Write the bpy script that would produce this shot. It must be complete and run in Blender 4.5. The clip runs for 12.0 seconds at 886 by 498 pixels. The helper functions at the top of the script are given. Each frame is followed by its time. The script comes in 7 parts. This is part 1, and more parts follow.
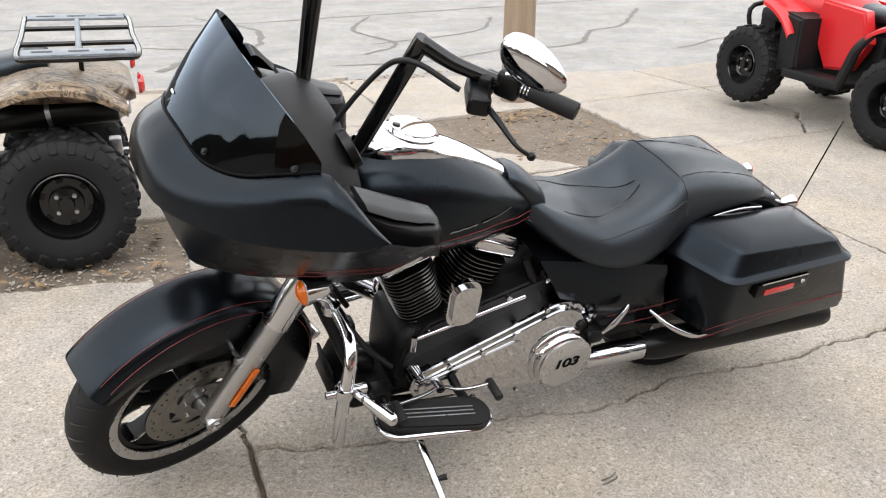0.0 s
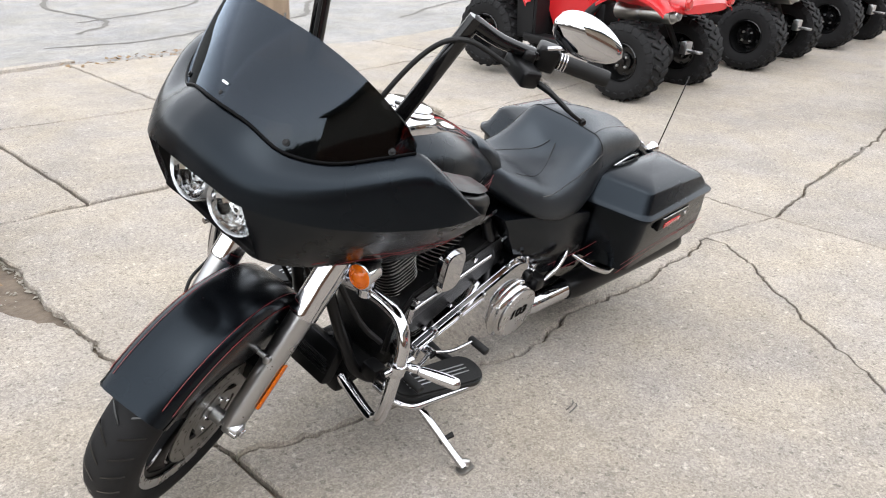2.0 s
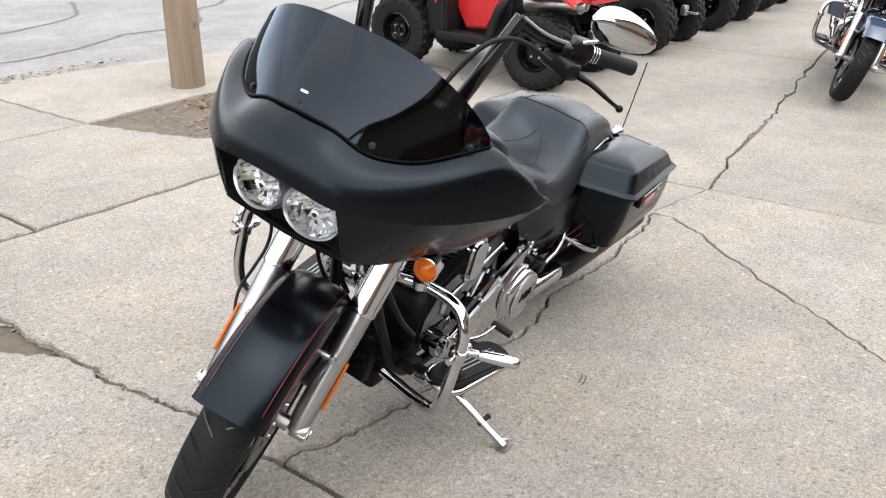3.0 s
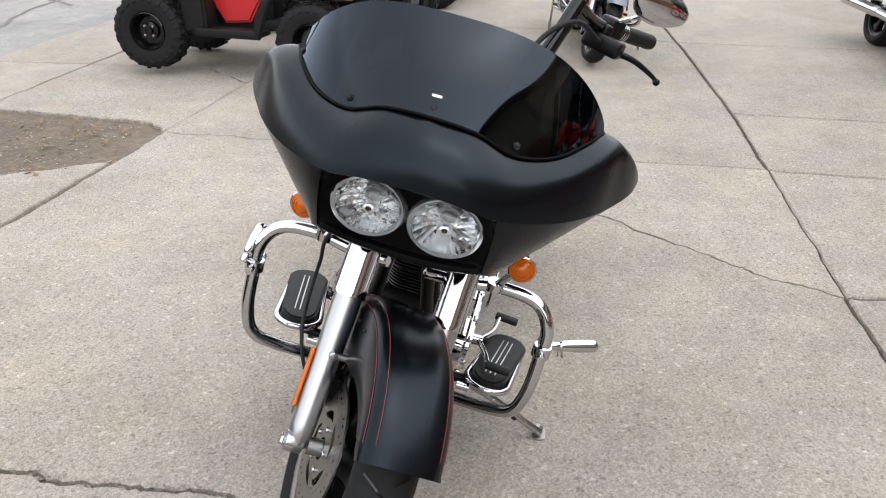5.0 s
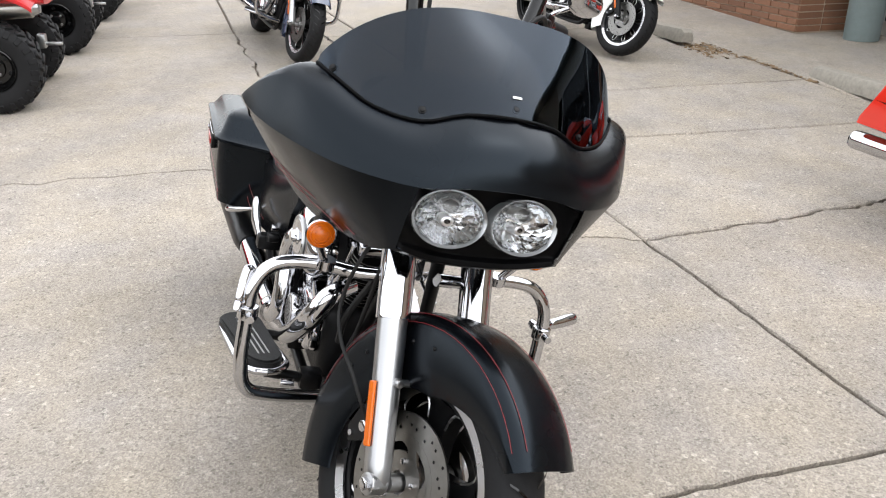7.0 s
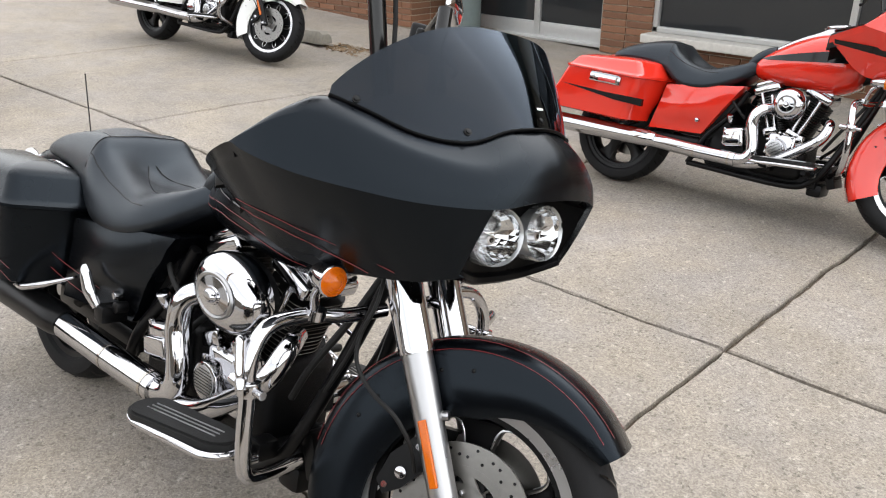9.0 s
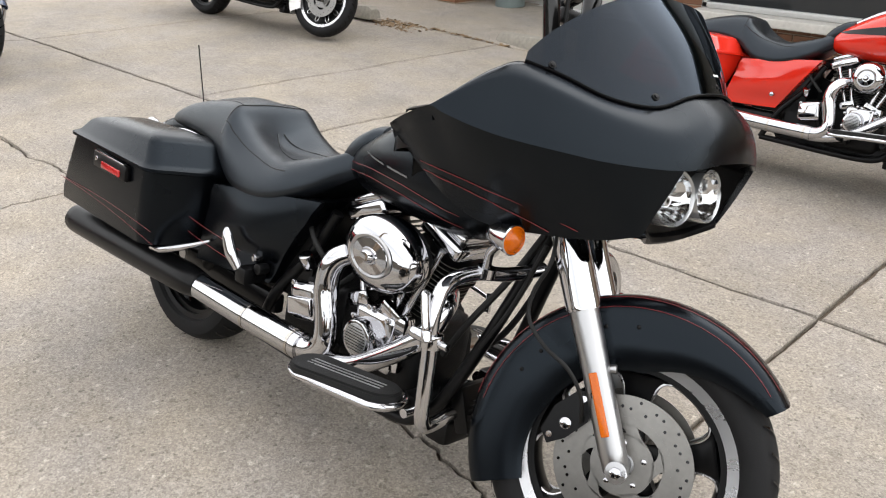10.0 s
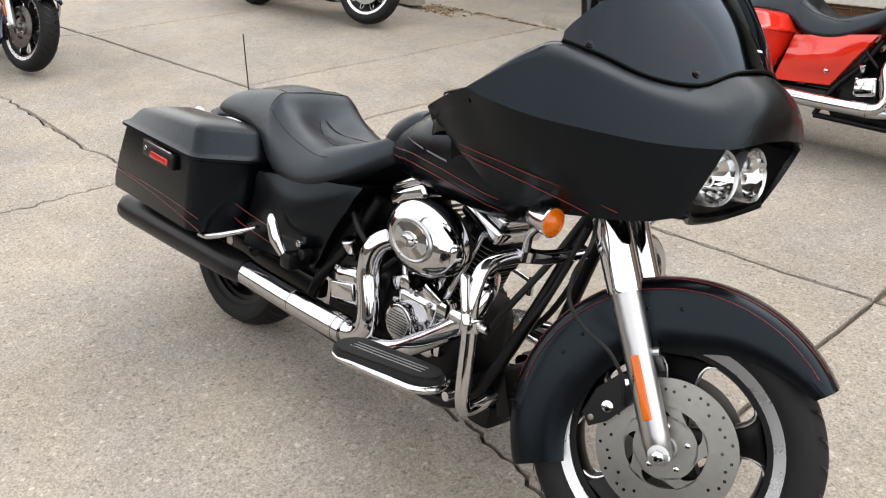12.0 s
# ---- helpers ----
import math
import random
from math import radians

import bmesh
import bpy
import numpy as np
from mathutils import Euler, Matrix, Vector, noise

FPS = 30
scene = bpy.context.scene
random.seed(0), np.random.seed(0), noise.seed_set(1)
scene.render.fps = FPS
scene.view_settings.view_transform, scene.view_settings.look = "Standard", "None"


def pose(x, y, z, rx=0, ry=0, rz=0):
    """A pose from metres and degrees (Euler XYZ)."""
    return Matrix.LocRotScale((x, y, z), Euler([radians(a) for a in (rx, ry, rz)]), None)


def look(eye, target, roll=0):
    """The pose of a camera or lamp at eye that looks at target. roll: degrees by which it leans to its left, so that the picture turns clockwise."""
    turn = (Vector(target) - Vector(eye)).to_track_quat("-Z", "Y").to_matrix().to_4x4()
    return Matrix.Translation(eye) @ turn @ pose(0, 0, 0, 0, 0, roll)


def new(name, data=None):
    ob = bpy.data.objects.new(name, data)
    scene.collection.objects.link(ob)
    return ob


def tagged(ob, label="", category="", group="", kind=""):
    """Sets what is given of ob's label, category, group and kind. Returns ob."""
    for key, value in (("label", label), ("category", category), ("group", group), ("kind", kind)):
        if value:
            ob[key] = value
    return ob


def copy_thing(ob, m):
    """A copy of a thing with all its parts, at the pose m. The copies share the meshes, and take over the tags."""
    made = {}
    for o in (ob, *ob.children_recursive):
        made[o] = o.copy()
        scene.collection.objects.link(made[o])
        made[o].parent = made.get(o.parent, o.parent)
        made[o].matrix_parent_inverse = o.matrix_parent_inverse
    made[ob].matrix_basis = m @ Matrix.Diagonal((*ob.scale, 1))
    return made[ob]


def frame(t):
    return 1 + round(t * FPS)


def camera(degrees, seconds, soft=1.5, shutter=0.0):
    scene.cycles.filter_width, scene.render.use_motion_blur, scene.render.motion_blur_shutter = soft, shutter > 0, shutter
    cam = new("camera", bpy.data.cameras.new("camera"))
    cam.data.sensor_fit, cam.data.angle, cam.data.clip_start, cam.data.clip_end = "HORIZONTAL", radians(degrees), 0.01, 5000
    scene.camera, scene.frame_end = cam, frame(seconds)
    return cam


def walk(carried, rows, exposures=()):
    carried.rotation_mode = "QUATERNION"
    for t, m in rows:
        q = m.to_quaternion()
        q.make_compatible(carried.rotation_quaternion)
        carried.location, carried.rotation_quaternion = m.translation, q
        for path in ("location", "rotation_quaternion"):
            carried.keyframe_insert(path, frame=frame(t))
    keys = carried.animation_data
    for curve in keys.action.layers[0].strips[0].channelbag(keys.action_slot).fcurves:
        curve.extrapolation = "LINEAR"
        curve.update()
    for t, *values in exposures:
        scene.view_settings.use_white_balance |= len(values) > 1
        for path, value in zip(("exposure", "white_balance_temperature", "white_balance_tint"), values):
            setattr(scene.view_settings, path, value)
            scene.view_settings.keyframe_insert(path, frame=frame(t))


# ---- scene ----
cam = camera(57.5, 12.0, soft=1.1)
PATH = [
    (0, (0.005, -0.058, 1.487), (0.739, 1.647, 0.742), 1.4),
    (0.5, (-0.193, 0.011, 1.48), (0.685, 1.647, 0.736), 1.1),
    (1, (-0.39, 0.07, 1.479), (0.621, 1.616, 0.714), 1.5),
    (1.5, (-0.553, 0.201, 1.471), (0.626, 1.621, 0.702), 2.2),
    (2, (-0.707, 0.317, 1.489), (0.636, 1.576, 0.708), 2.9),
    (2.5, (-0.922, 0.431, 1.501), (0.527, 1.564, 0.716), 2.3),
    (3, (-1.039, 0.567, 1.496), (0.483, 1.608, 0.72), 1.3),
    (3.2, (-1.078, 0.648, 1.493), (0.47, 1.649, 0.717), 0.9),
    (4.8, (-1.285, 1.331, 1.481), (0.499, 1.773, 0.693), 0.3),
    (5, (-1.286, 1.418, 1.48), (0.51, 1.791, 0.685), -0.0),
    (5.5, (-1.303, 1.618, 1.496), (0.519, 1.766, 0.685), 0.3),
    (6, (-1.336, 1.828, 1.503), (0.488, 1.722, 0.688), 0.1),
    (6.5, (-1.328, 2.033, 1.498), (0.478, 1.731, 0.693), 0.2),
    (6.7, (-1.298, 2.112, 1.489), (0.498, 1.748, 0.687), -0.0),
    (8.3, (-0.967, 2.751, 1.504), (0.536, 1.697, 0.709), -0.8),
    (8.5, (-0.903, 2.79, 1.515), (0.543, 1.661, 0.718), -0.7),
    (9, (-0.788, 2.932, 1.512), (0.502, 1.624, 0.721), 0.3),
    (9.5, (-0.661, 3.119, 1.517), (0.574, 1.761, 0.723), 1.1),
    (10, (-0.621, 3.225, 1.509), (0.678, 1.958, 0.669), 0.2),
    (10.5, (-0.63, 3.242, 1.498), (0.705, 2.064, 0.587), -1.1),
    (11, (-0.635, 3.232, 1.496), (0.712, 2.08, 0.57), -1.4),
    (11.5, (-0.639, 3.218, 1.503), (0.721, 2.058, 0.604), -1.9),
    (12, (-0.638, 3.212, 1.503), (0.734, 2.044, 0.634), -2.0),
]
walk(cam, [(t, look(eye, target, roll)) for t, eye, target, roll in PATH], exposures=[(0.0, 1.98, 6700, 10), (2.0, 2.0, 6500, 10), (3.0, 1.96, 6500, 10), (5.0,1.70,6500,10),(5.5,1.83,6520,10), (6.5, 1.92, 6550, 10), (8.5, 1.80, 6600, 10), (10.0, 1.74, 6750, 10), (12.0, 1.80, 6850, 10)])

# ---- light ----
world = bpy.data.worlds.new("overcast_sky")
scene.world = world
world.use_nodes = True
wn = world.node_tree.nodes
sky = wn.new("ShaderNodeTexSky")
sky.sky_type = "NISHITA"
sky.sun_disc = False
sky.sun_elevation = radians(62)
sky.sun_rotation = radians(200)
sky.air_density, sky.dust_density, sky.ozone_density = 1.3, 1.0, 1.0
grey = wn.new("ShaderNodeHueSaturation")
grey.inputs["Saturation"].default_value = 0.18
world.node_tree.links.new(sky.outputs[0], grey.inputs["Color"])
world.node_tree.links.new(grey.outputs[0], wn["Background"].inputs[0])
wn["Background"].inputs[1].default_value = 0.15
sun_data = bpy.data.lights.new("sun", "SUN")
sun_data.energy, sun_data.angle, sun_data.color = 0.5, radians(150), (1.0, 0.985, 0.96)
sun_ob = new("sun", sun_data)
sun_ob.matrix_basis = look((0, 0, 10), (0.8, 2.6, 0))


# ---- materials ----
def mat(name, colour, rough=0.5, metal=0.0, coat=0.0, spec=0.5, var=0.0, scale=40.0, bump=0.0, bscale=200.0, detail=4.0, big=0.0, bigscale=3.0,
        rvar=0.0, island=0.0, tint=(1, 1, 1)):
    """A procedural surface: base colour varied at a fine and a coarse scale, roughness variation and fine relief."""
    m = bpy.data.materials.new(name)
    m.use_nodes = True
    nt = m.node_tree
    b = nt.nodes["Principled BSDF"]
    b.inputs["Base Color"].default_value = (*colour, 1)
    b.inputs["Roughness"].default_value = rough
    b.inputs["Metallic"].default_value = metal
    b.inputs["Coat Weight"].default_value = coat
    b.inputs["Coat Roughness"].default_value = 0.06
    b.inputs["Specular IOR Level"].default_value = spec
    b.inputs["Specular Tint"].default_value = (*tint, 1)
    co = nt.nodes.new("ShaderNodeTexCoord")

    def noise_tex(s, d=4.0):
        n = nt.nodes.new("ShaderNodeTexNoise")
        n.inputs["Scale"].default_value = s
        n.inputs["Detail"].default_value = d
        n.inputs["Roughness"].default_value = 0.6
        nt.links.new(co.outputs["Object"], n.inputs["Vector"])
        return n.outputs["Fac"]

    def math_node(op, a, v):
        n = nt.nodes.new("ShaderNodeMath")
        n.operation = op
        for i, q in enumerate((a, v)):
            if isinstance(q, (int, float)):
                n.inputs[i].default_value = q
            else:
                nt.links.new(q, n.inputs[i])
        return n.outputs[0]

    value = None
    if var:
        value = math_node("MULTIPLY_ADD", noise_tex(scale, detail), 2 * var)
        value.node.inputs[2].default_value = 1 - var
    if big:
        v2 = math_node("MULTIPLY_ADD", noise_tex(bigscale, 5.0), 2 * big)
        v2.node.inputs[2].default_value = 1 - big
        value = math_node("MULTIPLY", value, v2) if value else v2
    if island:
        oi = nt.nodes.new("ShaderNodeObjectInfo")
        v3 = math_node("MULTIPLY_ADD", oi.outputs["Random"], 2 * island)
        v3.node.inputs[2].default_value = 1 - island
        value = math_node("MULTIPLY", value, v3) if value else v3
    if value:
        mix = nt.nodes.new("ShaderNodeMix")
        mix.data_type, mix.blend_type = "RGBA", "MULTIPLY"
        mix.inputs[0].default_value = 1.0
        mix.inputs[6].default_value = (*colour, 1)
        comb = nt.nodes.new("ShaderNodeCombineColor")
        for i in range(3):
            nt.links.new(value, comb.inputs[i])
        nt.links.new(comb.outputs[0], mix.inputs[7])
        nt.links.new(mix.outputs[2], b.inputs["Base Color"])
    if rvar:
        r = math_node("MULTIPLY_ADD", noise_tex(scale * 0.3 + 2, 3.0), 2 * rvar)
        r.node.inputs[2].default_value = rough - rvar
        nt.links.new(r, b.inputs["Roughness"])
    if bump:
        bn = nt.nodes.new("ShaderNodeBump")
        bn.inputs["Strength"].default_value = 1.0
        bn.inputs["Distance"].default_value = bump
        nt.links.new(noise_tex(bscale, 3.0), bn.inputs["Height"])
        nt.links.new(bn.outputs[0], b.inputs["Normal"])
    return m


M = {
    "denim": mat("matte_black_paint", (0.0012, 0.0014, 0.0020), 0.26, rvar=0.06, scale=9, spec=0.245, tint=(0.70, 0.85, 1.0)),
    "gloss_black": mat("gloss_black", (0.003, 0.003, 0.0032), 0.12, spec=0.4),
    "rack_grey": mat("grey_patterned_plate", (0.13, 0.145, 0.16), 0.50, spec=0.3, var=0.45, scale=22, detail=2),
    "nacelle": mat("lamp_nacelle_black", (0.0022, 0.0022, 0.0024), 0.40, spec=0.05),
    "satin_black": mat("satin_black", (0.0030, 0.0030, 0.0033), 0.34, spec=0.20, rvar=0.08, scale=20),
    "wrinkle": mat("wrinkle_black", (0.0035, 0.0035, 0.0038), 0.42, spec=0.18, bump=0.0006, bscale=900),
    "leather": mat("black_leather", (0.0065, 0.0071, 0.0085), 0.37, spec=0.48, tint=(0.74, 0.87, 1.0), bump=0.0005, bscale=420, rvar=0.06, scale=30),
    "rubber": mat("tyre_rubber", (0.0075, 0.0075, 0.008), 0.70, spec=0.21, var=0.25, scale=60, bump=0.0004, bscale=300),
    "grip": mat("black_rubber", (0.006, 0.006, 0.006), 0.6, spec=0.3, bump=0.0004, bscale=400),
    "chrome": mat("chrome", (0.51, 0.51, 0.525), 0.05, 1.0, rvar=0.02, scale=30),
    "chrome_worn": mat("heat_tinted_chrome", (0.50, 0.47, 0.43), 0.13, 1.0, rvar=0.06, scale=25),
    "alu": mat("brushed_aluminium", (0.40, 0.40, 0.405), 0.30, 1.0, rvar=0.08, scale=60),
    "rotor_steel": mat("worn_rotor_steel", (0.23, 0.222, 0.208), 0.34, 1.0, var=0.14, scale=70, rvar=0.1, big=0.12, bigscale=9),
    "alu_bright": mat("satin_chrome", (0.55, 0.55, 0.56), 0.28, 1.0, rvar=0.05, scale=60),
    "steel": mat("brake_rotor_steel", (0.38, 0.37, 0.35), 0.34, 1.0, var=0.12, scale=80),
    "lamp_silver": mat("lamp_reflector", (0.62, 0.63, 0.64), 0.07, 1.0, rvar=0.04, scale=120),
    "smoke_glass": mat("smoke_grey_glass", (0.10, 0.10, 0.10), 0.08, spec=0.6),
    "lamp_rim": mat("frosted_lamp_rim", (0.40, 0.41, 0.42), 0.25, 0.7),
    "amber": mat("amber_lens", (0.50, 0.100, 0.003), 0.16, coat=0.15, spec=0.35, var=0.25, scale=260),
    "red_lens": mat("red_lens", (0.42, 0.02, 0.02), 0.15, coat=0.5),
    "red_line": mat("red_pinstripe", (0.15, 0.010, 0.013), 0.4),
    "silver_paint": mat("silver_lettering", (0.17, 0.17, 0.17), 0.4, 0.3),
    "ink": mat("black_ink", (0.004, 0.004, 0.004), 0.9, spec=0.1),
    "red_paint": mat("red_paint", (0.60, 0.022, 0.010), 0.14, coat=0.7),
    "white_paint": mat("white_paint", (0.74, 0.74, 0.72), 0.14, coat=0.7),
    "navy_paint": mat("navy_paint", (0.035, 0.05, 0.09), 0.15, coat=0.6),
    "orange_paint": mat("orange_paint", (0.6, 0.10, 0.02), 0.15, coat=0.6),
    "red_plastic": mat("red_plastic", (0.42, 0.012, 0.015), 0.30, rvar=0.06, scale=15),
    "black_plastic": mat("black_plastic", (0.006, 0.006, 0.0065), 0.5, spec=0.22, bump=0.0003, bscale=500),
}



def mineral(name, colour, speck=0.22, stain=0.16, scale=130.0, bump=0.0025, rough=0.88):
    """Concrete or asphalt: aggregate specks, pits, pale wear and wide stains."""
    m = mat(name, colour, rough)
    nt = m.node_tree
    b = nt.nodes["Principled BSDF"]
    b.inputs["Specular IOR Level"].default_value = 0.3
    co = nt.nodes.new("ShaderNodeTexCoord")

    def tex(s, d, lo, hi, a, c, rough_=0.6):
        n = nt.nodes.new("ShaderNodeTexNoise")
        n.inputs["Scale"].default_value, n.inputs["Detail"].default_value, n.inputs["Roughness"].default_value = s, d, rough_
        nt.links.new(co.outputs["Object"], n.inputs["Vector"])
        r = nt.nodes.new("ShaderNodeMapRange")
        for i, v in enumerate((lo, hi, a, c)):
            r.inputs[i + 1].default_value = v
        nt.links.new(n.outputs["Fac"], r.inputs[0])
        return r.outputs[0], n

    def mul(a, c):
        n = nt.nodes.new("ShaderNodeMath")
        n.operation = "MULTIPLY"
        nt.links.new(a, n.inputs[0])
        nt.links.new(c, n.inputs[1])
        return n.outputs[0]
    def cells(s, lo, hi, a, c2, socket):
        """Random brightness, grain by grain."""
        n = nt.nodes.new("ShaderNodeTexVoronoi")
        n.inputs["Scale"].default_value = s
        n.inputs["Randomness"].default_value = 1.0
        nt.links.new(co.outputs["Object"], n.inputs["Vector"])
        sp = nt.nodes.new("ShaderNodeSeparateColor")
        nt.links.new(n.outputs["Color"], sp.inputs[0])
        r = nt.nodes.new("ShaderNodeMapRange")
        for i, val in enumerate((lo, hi, a, c2)):
            r.inputs[i + 1].default_value = val
        nt.links.new(sp.outputs[socket], r.inputs[0])
        return r.outputs[0]
    _, fine = tex(scale, 4, 0.34, 0.66, 1 - speck, 1 + speck)
    f = cells(scale * 1.25, 0.0, 1.0, 1 - speck, 1 + speck, 0)
    g = mul(cells(scale * 0.8, 0.0, 0.10, 1 - speck * 1.7, 1.0, 1), cells(scale * 2.3, 0.0, 1.0, 1 - speck * 0.7, 1 + speck * 0.7, 0))
    h = cells(scale * 0.62, 0.955, 0.99, 1.0, 1 + speck * 1.5, 2)
    k, _ = tex(1.3, 8, 0.30, 0.70, 1 - stain, 1 + stain * 0.8, 0.65)
    q, _ = tex(7.0, 6, 0.30, 0.70, 1 - stain * 0.5, 1 + stain * 0.4)
    v = mul(mul(mul(f, g), mul(h, k)), q)
    oi = nt.nodes.new("ShaderNodeObjectInfo")
    r = nt.nodes.new("ShaderNodeMapRange")
    r.inputs[3].default_value, r.inputs[4].default_value = 0.94, 1.05
    nt.links.new(oi.outputs["Random"], r.inputs[0])
    v = mul(v, r.outputs[0])
    mix = nt.nodes.new("ShaderNodeMix")
    mix.data_type, mix.blend_type = "RGBA", "MULTIPLY"
    mix.inputs[0].default_value = 1.0
    warm = nt.nodes.new("ShaderNodeMix")
    warm.data_type = "RGBA"
    warm.inputs[6].default_value = (*colour, 1)
    warm.inputs[7].default_value = (colour[0] * 0.93, colour[1] * 0.96, colour[2] * 1.05, 1)
    w, _ = tex(2.3, 5, 0.35, 0.65, 0.0, 1.0)
    nt.links.new(w, warm.inputs[0])
    comb = nt.nodes.new("ShaderNodeCombineColor")
    for i in range(3):
        nt.links.new(v, comb.inputs[i])
    nt.links.new(warm.outputs[2], mix.inputs[6])
    nt.links.new(comb.outputs[0], mix.inputs[7])
    nt.links.new(mix.outputs[2], b.inputs["Base Color"])
    bn = nt.nodes.new("ShaderNodeBump")
    bn.inputs["Distance"].default_value = bump
    nt.links.new(fine.outputs["Fac"], bn.inputs["Height"])
    nt.links.new(bn.outputs[0], b.inputs["Normal"])
    return m


def camo_material():
    m = mat("camo_plastic", (0.2, 0.15, 0.1), 0.42)
    nt = m.node_tree
    co = nt.nodes.new("ShaderNodeTexCoord")
    n = nt.nodes.new("ShaderNodeTexNoise")
    n.inputs["Scale"].default_value, n.inputs["Detail"].default_value, n.inputs["Distortion"].default_value = 11, 6, 1.6
    r = nt.nodes.new("ShaderNodeValToRGB")
    r.color_ramp.interpolation = "CONSTANT"
    for p, c in ((0.0, (0.03, 0.024, 0.018)), (0.44, (0.13, 0.09, 0.055)), (0.52, (0.20, 0.145, 0.095)), (0.58, (0.075, 0.055, 0.036)), (0.63, (0.25, 0.20, 0.145))):
        e = r.color_ramp.elements[0] if p == 0 else r.color_ramp.elements.new(p)
        e.position, e.color = p, (*c, 1)
    nt.links.new(co.outputs["Object"], n.inputs["Vector"])
    nt.links.new(n.outputs["Fac"], r.inputs[0])
    nt.links.new(r.outputs[0], nt.nodes["Principled BSDF"].inputs["Base Color"])
    return m


M["camo"] = camo_material()


def glass_material():
    """Thin clear plastic: see-through with a weak even gloss."""
    m = bpy.data.materials.new("clear_lens")
    m.use_nodes = True
    nt = m.node_tree
    nt.nodes.remove(nt.nodes["Principled BSDF"])
    tr, gl, mx = (nt.nodes.new(k) for k in ("ShaderNodeBsdfTransparent", "ShaderNodeBsdfGlossy", "ShaderNodeMixShader"))
    gl.inputs["Roughness"].default_value = 0.03
    mx.inputs[0].default_value = 0.07
    nt.links.new(tr.outputs[0], mx.inputs[1])
    nt.links.new(gl.outputs[0], mx.inputs[2])
    nt.links.new(mx.outputs[0], nt.nodes["Material Output"].inputs[0])
    return m


M["lens"] = glass_material()


def smoked_material():
    """Dark smoked plastic: a little light comes through, the rest is gloss."""
    m = bpy.data.materials.new("smoked_screen")
    m.use_nodes = True
    nt = m.node_tree
    nt.nodes.remove(nt.nodes["Principled BSDF"])
    tr, gl, mx, fr = (nt.nodes.new(k) for k in ("ShaderNodeBsdfTransparent", "ShaderNodeBsdfGlossy", "ShaderNodeMixShader", "ShaderNodeFresnel"))
    tr.inputs["Color"].default_value = (0.13, 0.125, 0.12, 1)
    gl.inputs["Color"].default_value = (0.72, 0.84, 1.0, 1)
    gl.inputs["Roughness"].default_value = 0.035
    fr.inputs["IOR"].default_value = 1.40
    nt.links.new(fr.outputs[0], mx.inputs[0])
    nt.links.new(tr.outputs[0], mx.inputs[1])
    nt.links.new(gl.outputs[0], mx.inputs[2])
    nt.links.new(mx.outputs[0], nt.nodes["Material Output"].inputs[0])
    return m


M["tint"] = smoked_material()


# ---- mesh helpers ----
def part(name, bm, material, parent=None, label="", smooth=True, sharp=40):
    """Link a bmesh as one mesh object under a thing or a part."""
    me = bpy.data.meshes.new(name)
    bmesh.ops.recalc_face_normals(bm, faces=bm.faces)
    if smooth:
        for f in bm.faces:
            f.smooth = True
        lim = radians(sharp)
        for e in bm.edges:
            if len(e.link_faces) == 2 and e.calc_face_angle(0) > lim:
                e.smooth = False
    bm.to_mesh(me)
    bm.free()
    me.materials.append(M[material] if isinstance(material, str) else material)
    ob = new(name, me)
    if parent:
        ob.parent = parent
    if label:
        tagged(ob, label)
    return ob


def xf(bm, m):
    bmesh.ops.transform(bm, matrix=m, verts=bm.verts)
    return bm


def join(*bms):
    out = bms[0]
    for b in bms[1:]:
        me = bpy.data.meshes.new("tmp")
        b.to_mesh(me)
        out.from_mesh(me)
        bpy.data.meshes.remove(me)
        b.free()
    return out


def basis(axis):
    """A matrix whose z runs along axis."""
    return Vector(axis).to_track_quat("Z", "Y").to_matrix().to_4x4()


def box(c, s, bev=0.005, seg=2, rot=(0, 0, 0)):
    bm = bmesh.new()
    bmesh.ops.create_cube(bm, size=1)
    xf(bm, Matrix.Diagonal((*s, 1)))
    if bev:
        bmesh.ops.bevel(bm, geom=list(bm.edges), offset=min(bev, min(s) * 0.45), segments=seg, profile=0.6, affect="EDGES")
    return xf(bm, pose(*c, *rot))


def cyl(a, b, r, r2=None, n=24, bev=0.0):
    a, b = Vector(a), Vector(b)
    h = (b - a).length
    r2 = r if r2 is None else r2
    pr = [(0, 0), (r, 0), (r2, h), (0, h)] if not bev else [(0, 0), (r - bev, 0), (r - bev * 0.3, bev * 0.3), (r, bev), (r2, h - bev), (r2 - bev * 0.3, h - bev * 0.3), (r2 - bev, h), (0, h)]
    return revolve(pr, a, b - a, n)


def revolve(profile, origin, axis, n=32, arc=360.0):
    """Spin (radius, height) pairs about an axis from origin."""
    bm = bmesh.new()
    rings = []
    full = arc >= 360
    cnt = n if full else n + 1
    for r, h in profile:
        if r < 1e-6:
            rings.append([bm.verts.new((0, 0, h))])
        else:
            rings.append([bm.verts.new((r * math.cos(radians(arc) * i / n), r * math.sin(radians(arc) * i / n), h)) for i in range(cnt)])
    for p, q in zip(rings, rings[1:]):
        for i in range(n):
            j = (i + 1) % cnt
            if len(p) == 1 and len(q) == 1:
                continue
            if len(p) == 1:
                bm.faces.new((p[0], q[i], q[j]))
            elif len(q) == 1:
                bm.faces.new((p[i], p[j], q[0]))
            else:
                bm.faces.new((p[i], p[j], q[j], q[i]))
    return xf(bm, Matrix.Translation(origin) @ basis(axis))


